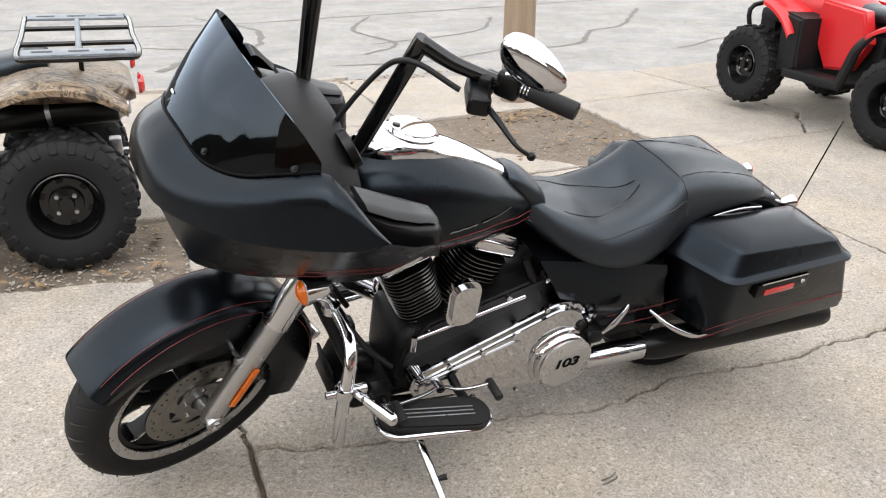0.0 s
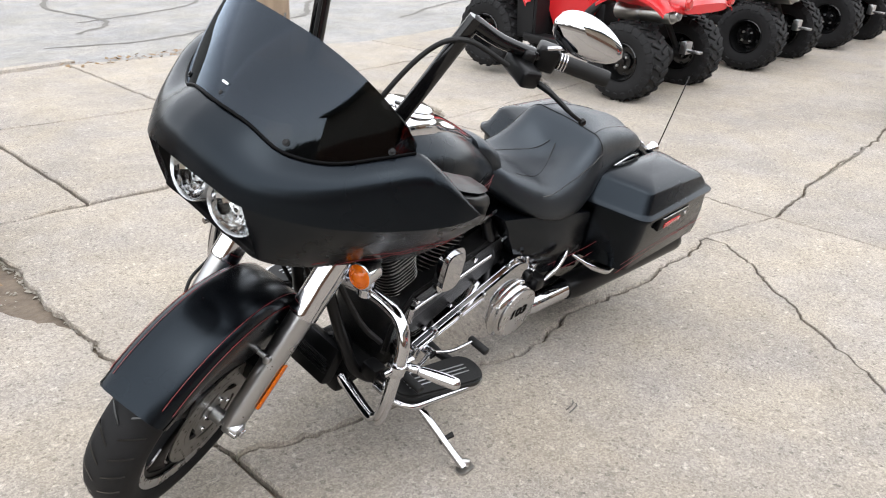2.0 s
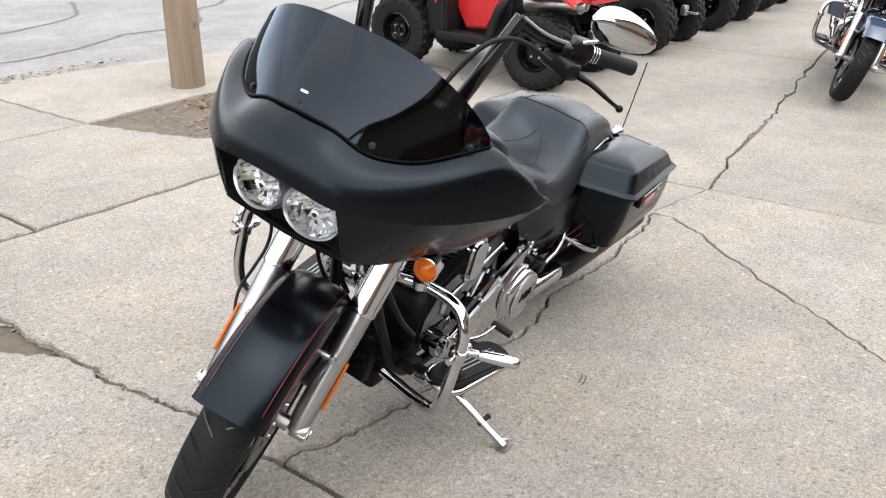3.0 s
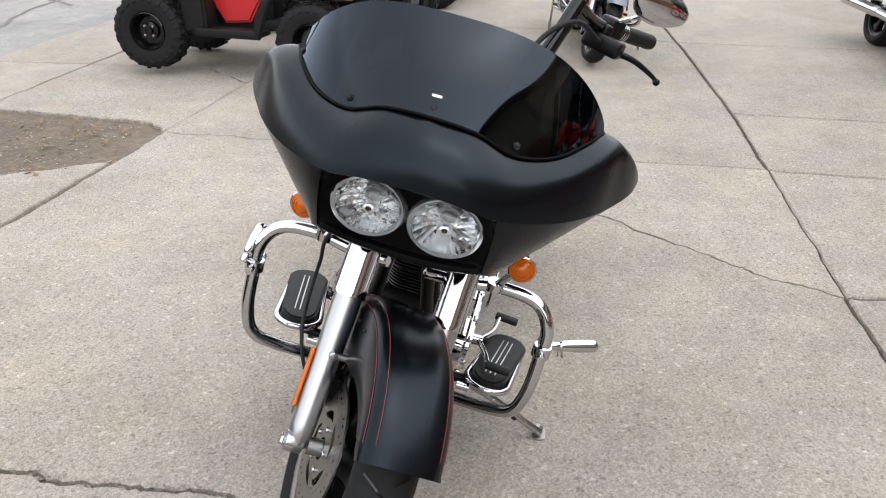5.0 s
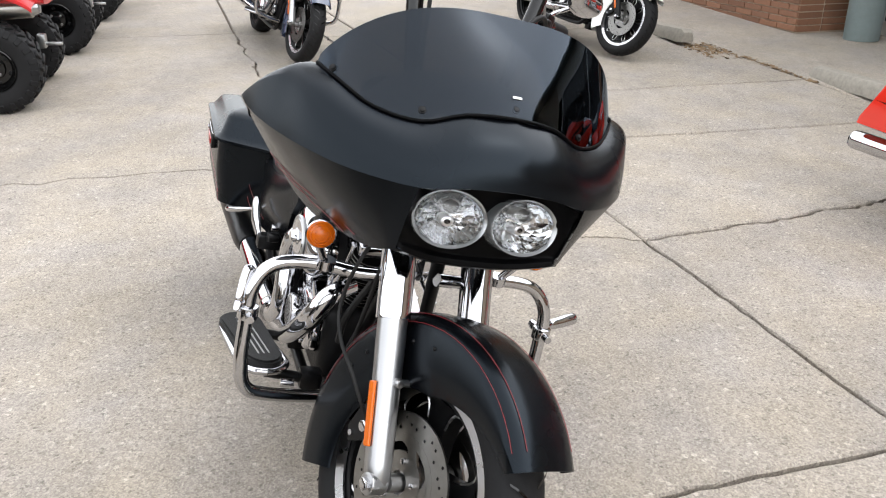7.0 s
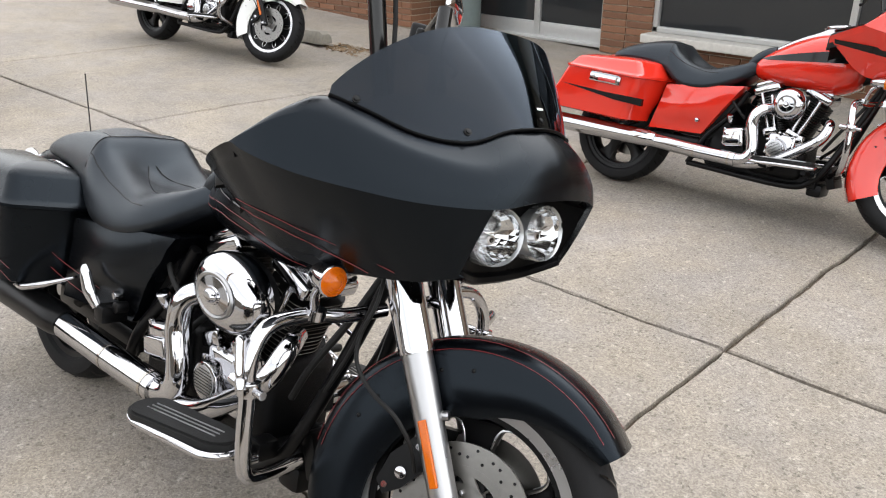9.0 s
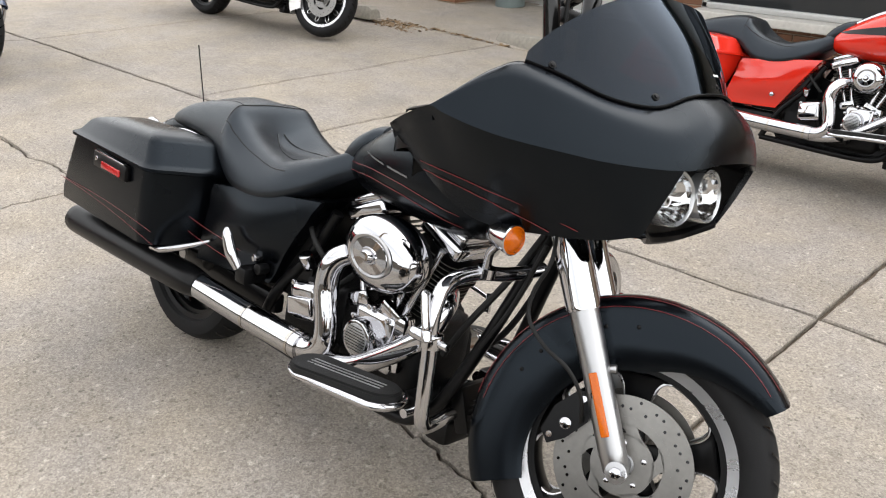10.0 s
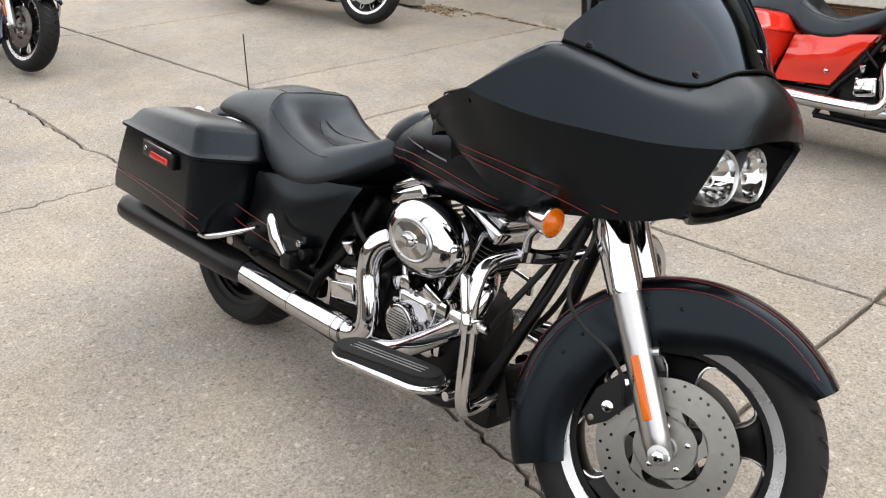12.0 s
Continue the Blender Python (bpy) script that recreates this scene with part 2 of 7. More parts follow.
def spline(pts, n, closed=False):
    """Catmull-Rom through pts, n points a span."""
    P = [Vector(p) for p in pts]
    out = []
    L = len(P)
    spans = L if closed else L - 1
    for i in range(spans):
        if closed:
            p0, p1, p2, p3 = P[(i - 1) % L], P[i], P[(i + 1) % L], P[(i + 2) % L]
        else:
            p1, p2 = P[i], P[i + 1]
            p0 = P[i - 1] if i else p1 * 2 - p2
            p3 = P[i + 2] if i + 2 < L else p2 * 2 - p1
        for k in range(n):
            t = k / n
            out.append(0.5 * ((2 * p1) + (p2 - p0) * t + (2 * p0 - 5 * p1 + 4 * p2 - p3) * t * t + (3 * p1 - p0 - 3 * p2 + p3) * t ** 3))
    if not closed:
        out.append(P[-1])
    return out


def grid(rows, close_u=False, close_v=False, caps=False):
    """A skin over rows of points of equal count."""
    bm = bmesh.new()
    V = [[bm.verts.new(p) for p in r] for r in rows]
    nr, nc = len(V), len(V[0])
    for i in range(nr if close_u else nr - 1):
        for j in range(nc if close_v else nc - 1):
            bm.faces.new((V[i][j], V[i][(j + 1) % nc], V[(i + 1) % nr][(j + 1) % nc], V[(i + 1) % nr][j]))
    if caps:
        bm.faces.new(V[0])
        bm.faces.new(list(reversed(V[-1])))
    bmesh.ops.remove_doubles(bm, verts=bm.verts, dist=1e-5)
    return bm


def tube(pts, r, n=12, smooth=6, flat=1.0, caps=True):
    """A round bar along a smooth path; r may be a list, one a point."""
    path = spline(pts, smooth) if smooth > 1 else [Vector(p) for p in pts]
    rr = r if isinstance(r, (list, tuple)) else [r] * len(pts)
    rad = []
    for i in range(len(path)):
        f = i / (len(path) - 1) * (len(rr) - 1)
        k = min(int(f), len(rr) - 2)
        rad.append(rr[k] + (rr[k + 1] - rr[k]) * (f - k))
    rows = []
    up = None
    for i, p in enumerate(path):
        d = (path[min(i + 1, len(path) - 1)] - path[max(i - 1, 0)]).normalized()
        if up is None:
            up = d.orthogonal().normalized()
        up = (up - d * up.dot(d)).normalized()
        side = d.cross(up)
        rows.append([p + rad[i] * (math.cos(2 * math.pi * k / n) * up + flat * math.sin(2 * math.pi * k / n) * side) for k in range(n)])
    return grid(rows, close_v=True, caps=caps)


def plate(outline, thick, origin=(0, 0, 0), axis=(0, 0, 1), bev=0.0, holes=()):
    """A 2D outline pulled out to a plate, in the frame whose z is axis."""
    bm = bmesh.new()
    f = bm.faces.new([bm.verts.new((x, y, 0)) for x, y in outline])
    ext = bmesh.ops.extrude_face_region(bm, geom=[f])
    bmesh.ops.translate(bm, vec=(0, 0, thick), verts=[v for v in ext["geom"] if isinstance(v, bmesh.types.BMVert)])
    if bev:
        top = [e for e in bm.edges if all(abs(v.co.z - thick) < 1e-6 for v in e.verts)]
        bmesh.ops.bevel(bm, geom=top, offset=bev, segments=2, affect="EDGES")
    return xf(bm, Matrix.Translation(origin) @ basis(axis))


def xz_plate(outline, y0, y1, bev=0.0):
    """An outline in x and z pulled out from y0 to y1."""
    bm = bmesh.new()
    f = bm.faces.new([bm.verts.new((x, y0, z)) for x, z in outline])
    ext = bmesh.ops.extrude_face_region(bm, geom=[f])
    bmesh.ops.translate(bm, vec=(0, y1 - y0, 0), verts=[v for v in ext["geom"] if isinstance(v, bmesh.types.BMVert)])
    if bev:
        top = [e for e in bm.edges if all(abs(v.co.y - y1) < 1e-6 for v in e.verts)]
        bmesh.ops.bevel(bm, geom=top, offset=bev, segments=3, affect="EDGES")
    return bm


def rounded(w, h, r, n=5):
    """A rounded rectangle's outline."""
    out = []
    for cx, cy, a in ((w / 2 - r, h / 2 - r, 0), (-w / 2 + r, h / 2 - r, 90), (-w / 2 + r, -h / 2 + r, 180), (w / 2 - r, -h / 2 + r, 270)):
        for k in range(n + 1):
            t = radians(a + 90 * k / n)
            out.append((cx + r * math.cos(t), cy + r * math.sin(t)))
    return out


def ellipsoid(c, s, n=20, rot=(0, 0, 0)):
    bm = bmesh.new()
    bmesh.ops.create_uvsphere(bm, u_segments=n, v_segments=n // 2, radius=1)
    xf(bm, Matrix.Diagonal((*s, 1)))
    return xf(bm, pose(*c, *rot))


def thing(name, m, label, category, group="", kind=""):
    e = new(name)
    e.matrix_basis = m
    return tagged(e, label, category, group, kind)


def text_mesh(body, size, depth, m, bold=0.0, spacing=1.0, shear=0.0):
    """Raised characters in the built-in font."""
    cu = bpy.data.curves.new("txt", "FONT")
    cu.body, cu.size, cu.extrude, cu.align_x, cu.align_y = body, size, depth, "CENTER", "CENTER"
    cu.offset = bold
    cu.space_character = spacing
    cu.shear = shear
    ob = bpy.data.objects.new("txt", cu)
    me = bpy.data.meshes.new_from_object(ob)
    bm = bmesh.new()
    bm.from_mesh(me)
    bpy.data.objects.remove(ob)
    bpy.data.curves.remove(cu)
    bpy.data.meshes.remove(me)
    return xf(bm, m)


def rise(x):
    """The lot climbs gently away from the first motorcycle."""
    d = max(0.0, x - 1.6)
    return 0.04 * (d * d / 0.8 / 2 if d < 0.8 else d - 0.4)


# ---- the touring motorcycle, in its own frame: x ahead, y to its left, z up, the front axle over the origin ----
AX = Vector((-0.018, 0, 0.338))
RAKE = Vector((-math.sin(radians(27)), 0, math.cos(radians(27))))


def steer_matrix(deg):
    """The fork's turn about the steering head; the axle sits a finger's width to the left."""
    return Matrix.Translation(AX + Vector((0, 0.004, 0.004))) @ Matrix.Rotation(radians(-3.5), 4, "X") @ Matrix.Rotation(radians(deg), 4, RAKE) @ Matrix.Translation(-AX)


def tyre_mesh(c, R, half):
    """A tyre with a round tread, cut by slanted grooves."""
    prof = [(R - 0.083, -half * 0.72), (R - 0.073, -half * 0.92), (R - 0.05, -half * 1.0), (R - 0.028, -half * 0.94), (R - 0.012, -half * 0.68), (R - 0.003, -half * 0.35), (R, 0.0)]
    prof = prof + [(r, -h) for r, h in reversed(prof[:-1])]
    bm = revolve(prof, c, (0, 1, 0), 72)
    return bm


def tread_mesh(c, R, half):
    """Slanted groove bars lying a little into the tread."""
    out = bmesh.new()
    n = 34
    for i in range(n):
        for s in (-1, 1):
            a0 = 2 * math.pi * (i + (0.25 if s > 0 else -0.25)) / n
            vs = []
            for k in range(6):
                f = 0.12 + 0.72 * k / 5
                y = s * half * f
                rr = R + 0.0008 - 0.0105 * max(0, f - 0.15) ** 2 / 0.5 - 0.012 * max(0, f - 0.6) ** 2 * 6
                for w in (-0.0028, 0.0028):
                    a = a0 + 0.16 * f + w / R
                    vs.append(out.verts.new((c[0] + rr * math.cos(a), c[1] + y, c[2] + rr * math.sin(a))))
            for k in range(5):
                out.faces.new((vs[2 * k], vs[2 * k + 1], vs[2 * k + 3], vs[2 * k + 2]))
    return out


def cast_wheel(name, parent, c, R, half, steer, spoke="satin_black", rim="alu_bright", spokes=5, phase=97.0, rotor=True, both=True, inset=0.084):
    """A wheel: tyre, rim, cast spokes, hub and brake rotors."""
    rr = R - inset
    w = part(name, xf(tyre_mesh(c, R, half), steer), "rubber", parent)
    part("tread_groove", xf(tread_mesh(c, R, half), steer), "gloss_black", w)
    rimp = [(rr + 0.006, -half * 0.72), (rr + 0.010, -half * 0.62), (rr - 0.004, -half * 0.60), (rr - 0.026, -half * 0.56), (rr - 0.030, -half * 0.40), (rr - 0.034, 0)]
    rimp += [(r, -h) for r, h in reversed(rimp[:-1])]
    part("rim", xf(revolve(rimp, c, (0, 1, 0), 64), steer), "satin_black", w)
    for s in (1, -1):
        lip = [(rr - 0.013, s * half * 0.72), (rr + 0.012, s * half * 0.80), (rr + 0.012, s * half * 0.74), (rr - 0.013, s * half * 0.64)]
        part("machined_lip", xf(revolve(lip + [lip[0]], c, (0, 1, 0), 64), steer), rim, w, "bright machined rim edge")
    for k in range(spokes):
        a = phase + 360 * k / spokes
        rows = []
        ca, sa = math.cos(radians(a)), math.sin(radians(a))
        shape = ((0.05, 0.034, 0.030), (0.10, 0.028, 0.027), (0.14, 0.029, 0.027), (rr - 0.060, 0.036, 0.030), (rr - 0.040, 0.050, 0.033), (rr - 0.026, 0.074, 0.036), (rr - 0.018, 0.094, 0.037))
        for r, hw, yy in shape:
            ring = [(-hw, -yy * 0.8), (-hw * 0.7, -yy), (hw * 0.7, -yy), (hw, -yy * 0.8), (hw, yy * 0.8), (hw * 0.7, yy), (-hw * 0.7, yy), (-hw, yy * 0.8)]
            rows.append([(c[0] + (r - 0.9 * max(0.0, r - rr + 0.05) * (t / 0.1) ** 2) * ca - t * sa, c[1] + y, c[2] + (r - 0.9 * max(0.0, r - rr + 0.05) * (t / 0.1) ** 2) * sa + t * ca) for t, y in ring])
        part("spoke", xf(grid(rows, close_v=True, caps=True), steer), spoke, w)
        for s in (1, -1):
            for e in (1, -1):
                edge = []
                for r, hw, yy in shape[2:]:
                    t = e * (hw + 0.0006)
                    rq = r - 0.9 * max(0.0, r - rr + 0.05) * (t / 0.1) ** 2
                    edge.append((c[0] + rq * ca - t * sa, c[1] + s * yy * 0.84, c[2] + rq * sa + t * ca))
                part("spoke_edge", xf(tube(edge, [0.0022, 0.0030, 0.0036, 0.0040, 0.0040], 6, 3), steer), rim, w, "bright machined spoke edge")
    part("hub", xf(join(cyl((c[0], -0.058, c[2]), (c[0], 0.058, c[2]), 0.052, n=32, bev=0.006), cyl((c[0], -0.1, c[2]), (c[0], 0.1, c[2]), 0.02)), steer), "alu", w)
    if rotor:
        for s in ((1, -1) if both else (1,)):
            y = s * 0.064
            d = part("brake_rotor", xf(revolve([(0.103, y - 0.0025), (0.150, y - 0.0025), (0.150, y + 0.0025), (0.103, y + 0.0025), (0.103, y - 0.0025)], (c[0], 0, c[2]), (0, 1, 0), 64), steer), "rotor_steel", w, "drilled steel brake disc")
            car = revolve([(0.026, y - 0.003), (0.068, y - 0.003), (0.068, y + 0.004), (0.026, y + 0.004), (0.026, y - 0.003)], (c[0], 0, c[2]), (0, 1, 0), 40)
            part("rotor_carrier", xf(car, steer), "rotor_steel", d)
            ring = revolve([(0.086, y - 0.003), (0.1035, y - 0.003), (0.1035, y + 0.0032), (0.086, y + 0.0032), (0.086, y - 0.003)], (c[0], 0, c[2]), (0, 1, 0), 48)
            part("carrier_ring", xf(ring, steer), "rotor_steel", d)
            for k in range(5):
                arm = []
                for q in range(9):
                    f = q / 8
                    am, hw = radians(72 * k + 6 + 26 * f), radians(13 + 7 * (2 * f - 1) ** 2)
                    r = 0.064 + 0.026 * f
                    arm.append([(c[0] + r * math.cos(t), yy, c[2] + r * math.sin(t)) for t, yy in ((am - hw, y - 0.003), (am, y - 0.003), (am + hw, y - 0.003), (am + hw, y + 0.0036), (am, y + 0.0036), (am - hw, y + 0.0036))])
                part("carrier_arm", xf(grid(arm, close_v=True, caps=True), steer), "rotor_steel", d)
            holes = bmesh.new()
            for k in range(44):
                a = 2 * math.pi * k / 44
                r = 0.128 + 0.012 * math.sin(k * 2.4)
                for q in (y + s * 0.0027,):
                    bmesh.ops.create_circle(holes, cap_ends=True, segments=8, radius=0.0036, matrix=Matrix.Translation((c[0] + r * math.cos(a), q, c[2] + r * math.sin(a))) @ Matrix.Rotation(radians(90), 4, "X"))
            tagged(part("drill_hole", xf(holes, steer), "gloss_black", d), kind="stuff")
            for k in range(5):
                a = 2 * math.pi * (k + 0.4) / 5
                p = Vector((c[0] + 0.048 * math.cos(a), y, c[2] + 0.048 * math.sin(a)))
                part("bolt", xf(cyl(p, p + Vector((0, s * 0.010, 0)), 0.0065, n=10, bev=0.001), steer), "chrome", d)
    return w


def fender_rows(c, a0, a1, r_of, half, depth_of, n=40, inset=0.0):
    """Rows of a mudguard's skin: an arc with rounded shoulders and side skirts."""
    rows = []
    for i in range(n + 1):
        f = i / n
        a = radians(a0 + (a1 - a0) * f)
        r = r_of(f) - inset
        d = depth_of(f)
        h = half - inset
        sec = [(-h, -d), (-h * 1.0, -d * 0.6), (-h, -0.042), (-h * 0.97, -0.026), (-h * 0.88, -0.013), (-h * 0.68, -0.004), (-h * 0.35, -0.001), (0, 0)]
        sec = sec + [(-y, z) for y, z in reversed(sec[:-1])]
        rows.append([(c[0] + (r + z) * math.cos(a), y, c[2] + (r + z) * math.sin(a)) for y, z in sec])
    return rows


def front_end(bike, steer, paint, slider="alu", line=True, wheel_spokes=5, spoke="satin_black", fender_paint=None):
    c = (AX.x, 0.0, AX.z)
    cast_wheel("front_wheel", bike, c, 0.317, 0.066, steer, spokes=wheel_spokes, phase=24, spoke=spoke, inset=0.090)
    # mudguard
    def r_of(f):
        return 0.362 + 0.012 * math.sin(math.pi * f)

    def depth(f):
        return 0.047 + 0.113 * min(1, f / 0.33) ** 0.9 - 0.03 * max(0, f - 0.7) / 0.3
    cf = (c[0] + 0.010, 0.0, c[2] - 0.004)
    rows = fender_rows(cf, 42, 207, r_of, 0.087, depth)
    inner = fender_rows(cf, 42, 207, r_of, 0.087, depth, inset=0.004)
    bm = join(grid(rows), grid(inner))
    for end in (0, -1):
        bm = join(bm, grid([rows[end], inner[end]]))
    bm = join(bm, grid([[r[0] for r in rows], [r[0] for r in inner]]), grid([[r[-1] for r in rows], [r[-1] for r in inner]]))
    bmesh.ops.remove_doubles(bm, verts=bm.verts, dist=1e-5)
    fend = part("front_fender", xf(bm, steer), fender_paint or paint, bike, sharp=60)
    if line:
        for s in (1, -1):
            for zz, yy in ((-0.0062, 0.0665), (-0.0270, 0.0855)):
                pts = []
                for i in range(25):
                    f = 0.030 + 0.775 * i / 24
                    a = radians(43 + 163 * f)
                    r = r_of(f) + zz + 0.001
                    pts.append((cf[0] + r * math.cos(a), s * yy, cf[2] + r * math.sin(a)))
                part("pinstripe", xf(tube(pts, 0.0008, 6, 1), steer), "red_line", fend)
    for s in (1, -1):
        for f in (0.36, 0.44, 0.62, 0.69):
            a = radians(43 + 163 * f)
            r = r_of(f) - 0.068
            p = Vector((cf[0] + r * math.cos(a), s * 0.087, cf[2] + r * math.sin(a)))
            part("rivet", xf(ellipsoid(p, (0.005, 0.004, 0.005), 10), steer), "satin_black", fend)
    # fork legs
    d = Vector((-math.sin(radians(29)), 0, math.cos(radians(29))))
    for s in (1, -1):
        off = Vector((-0.004, s * 0.122, 0))
        a = AX + off - d * 0.012
        low = revolve([(0, 0), (0.021, 0.0), (0.0270, 0.008), (0.0295, 0.05), (0.0305, 0.20), (0.0325, 0.30), (0.0325, 0.349), (0.028, 0.352)], a, d, 30)
        low = join(low, cyl(AX + off + Vector((0.004, -s * 0.012, 0)), AX + off + Vector((0.004, s * 0.030, 0)), 0.0235, n=24, bev=0.003))
        leg = part("fork_slider", xf(low, steer), slider, bike, "brushed aluminium fork slider")
        part("axle_nut", xf(join(cyl(AX + off + Vector((0.004, s * 0.028, 0)), AX + off + Vector((0.004, s * 0.040, 0)), 0.0135, n=6, bev=0.002), cyl(AX + off + d * 0.016 + Vector((0.028, s * 0.012, -0.012)), AX + off + d * 0.016 + Vector((0.028, s * 0.03, -0.012)), 0.008, n=10)), steer), "chrome", leg)
        up = revolve([(0.030, 0.0), (0.0378, 0.001), (0.0386, 0.006), (0.0378, 0.012), (0.0385, 0.10), (0.0390, 0.32), (0, 0.32)], AX + off + d * 0.336, d, 32)
        part("fork_cover", xf(up, steer), "chrome", bike, "chrome fork tube cover")
        # amber reflector on the outer side
        mid = AX + off + d * 0.138
        refl = xf(box((0, 0, 0), (0.018, 0.008, 0.134), 0.004, 3), Matrix.Translation(mid + Vector((-0.002, s * 0.0345, 0))) @ Matrix.Rotation(-radians(29), 4, "Y"))
        part("reflector", xf(refl, steer), "amber", leg, "long amber side reflector")
        br = AX + off + d * 0.215 + Vector((0.024, -s * 0.004, 0.004))
        part("fender_mount", xf(join(cyl(br, br + Vector((0.02, 0, 0.006)), 0.010, n=14, bev=0.002), cyl(br + Vector((0.004, 0, 0)), br + Vector((0.004, -s * 0.045, 0)), 0.008, n=12)), steer), "alu", leg)
        # brake caliper behind the leg
        cal = AX + Vector((-0.118, s * 0.078, 0.045))
        cb = xz_plate([(0.034, 0.085), (-0.012, 0.080), (-0.052, 0.03), (-0.066, -0.03), (-0.045, -0.055), (-0.010, -0.03), (0.026, 0.02)], 0, 0.036, 0.008)
        cb = xf(cb, Matrix.Translation(cal + Vector((0, -0.018, 0))))
        cob = part("brake_caliper", xf(cb, steer), "satin_black", bike)
        face = cal + Vector((-0.018, s * 0.019, 0.002))
        part("caliper_badge", xf(cyl(face, face + Vector((0, s * 0.004, 0)), 0.013, n=20, bev=0.001), steer), "chrome", cob)
        for dx, dz in ((-0.045, -0.033), (0.005, 0.066)):
            part("caliper_bolt", xf(cyl(cal + Vector((dx, s * 0.017, dz)), cal + Vector((dx, s * 0.024, dz)), 0.007, n=10), steer), "chrome", cob)
    # brake hose on the right leg
    hose = [(-0.235, -0.13, 0.84), (-0.200, -0.18, 0.765), (-0.222, -0.19, 0.69), (-0.215, -0.195, 0.632), (-0.168, -0.19, 0.588), (-0.110, -0.175, 0.556), (-0.080, -0.15, 0.50), (-0.085, -0.115, 0.43)]
    part("brake_hose", tube(hose, 0.0045, 8), "grip", bike)
    # triple tree and neck
    tree = box(AX + d * 0.60, (0.07, 0.30, 0.05), 0.012, rot=(0, -29, 0))
    part("triple_tree", xf(tree, steer), "satin_black", bike)


FA = [(-0.015, 0, 1.148), (-0.030, 0.09, 1.138), (-0.058, 0.165, 1.108), (-0.115, 0.243, 1.110), (-0.190, 0.302, 1.136), (-0.256, 0.332, 1.150), (-0.281, 0.362, 1.136), (-0.304, 0.394, 1.110), (-0.332, 0.425, 1.075), (-0.363, 0.450, 1.043)]
FB = [(0.066, 0, 1.032), (0.058, 0.085, 1.026), (0.030, 0.170, 1.008), (-0.052, 0.274, 1.002), (-0.138, 0.348, 1.007), (-0.215, 0.392, 1.012), (-0.262, 0.418, 1.019), (-0.300, 0.436, 1.027), (-0.335, 0.446, 1.035), (-0.364, 0.4505, 1.042), (-0.420, 0.440, 1.020), (-0.472, 0.417, 1.000), (-0.518, 0.390, 0.982)]
FC = [(-0.045, 0, 0.838), (-0.045, 0.085, 0.842), (-0.024, 0.170, 0.866), (-0.080, 0.194, 0.845), (-0.150, 0.212, 0.830), (-0.205, 0.222, 0.822), (-0.245, 0.231, 0.816), (-0.285, 0.243, 0.812), (-0.320, 0.258, 0.813), (-0.355, 0.278, 0.822), (-0.400, 0.312, 0.852), (-0.450, 0.350, 0.905), (-0.514, 0.387, 0.972)]


def fairing_skin(s):
    return ([Vector((p[0], p[1] * s, p[2])) for p in spline(q, 4)] for q in (FA, FB, FC))


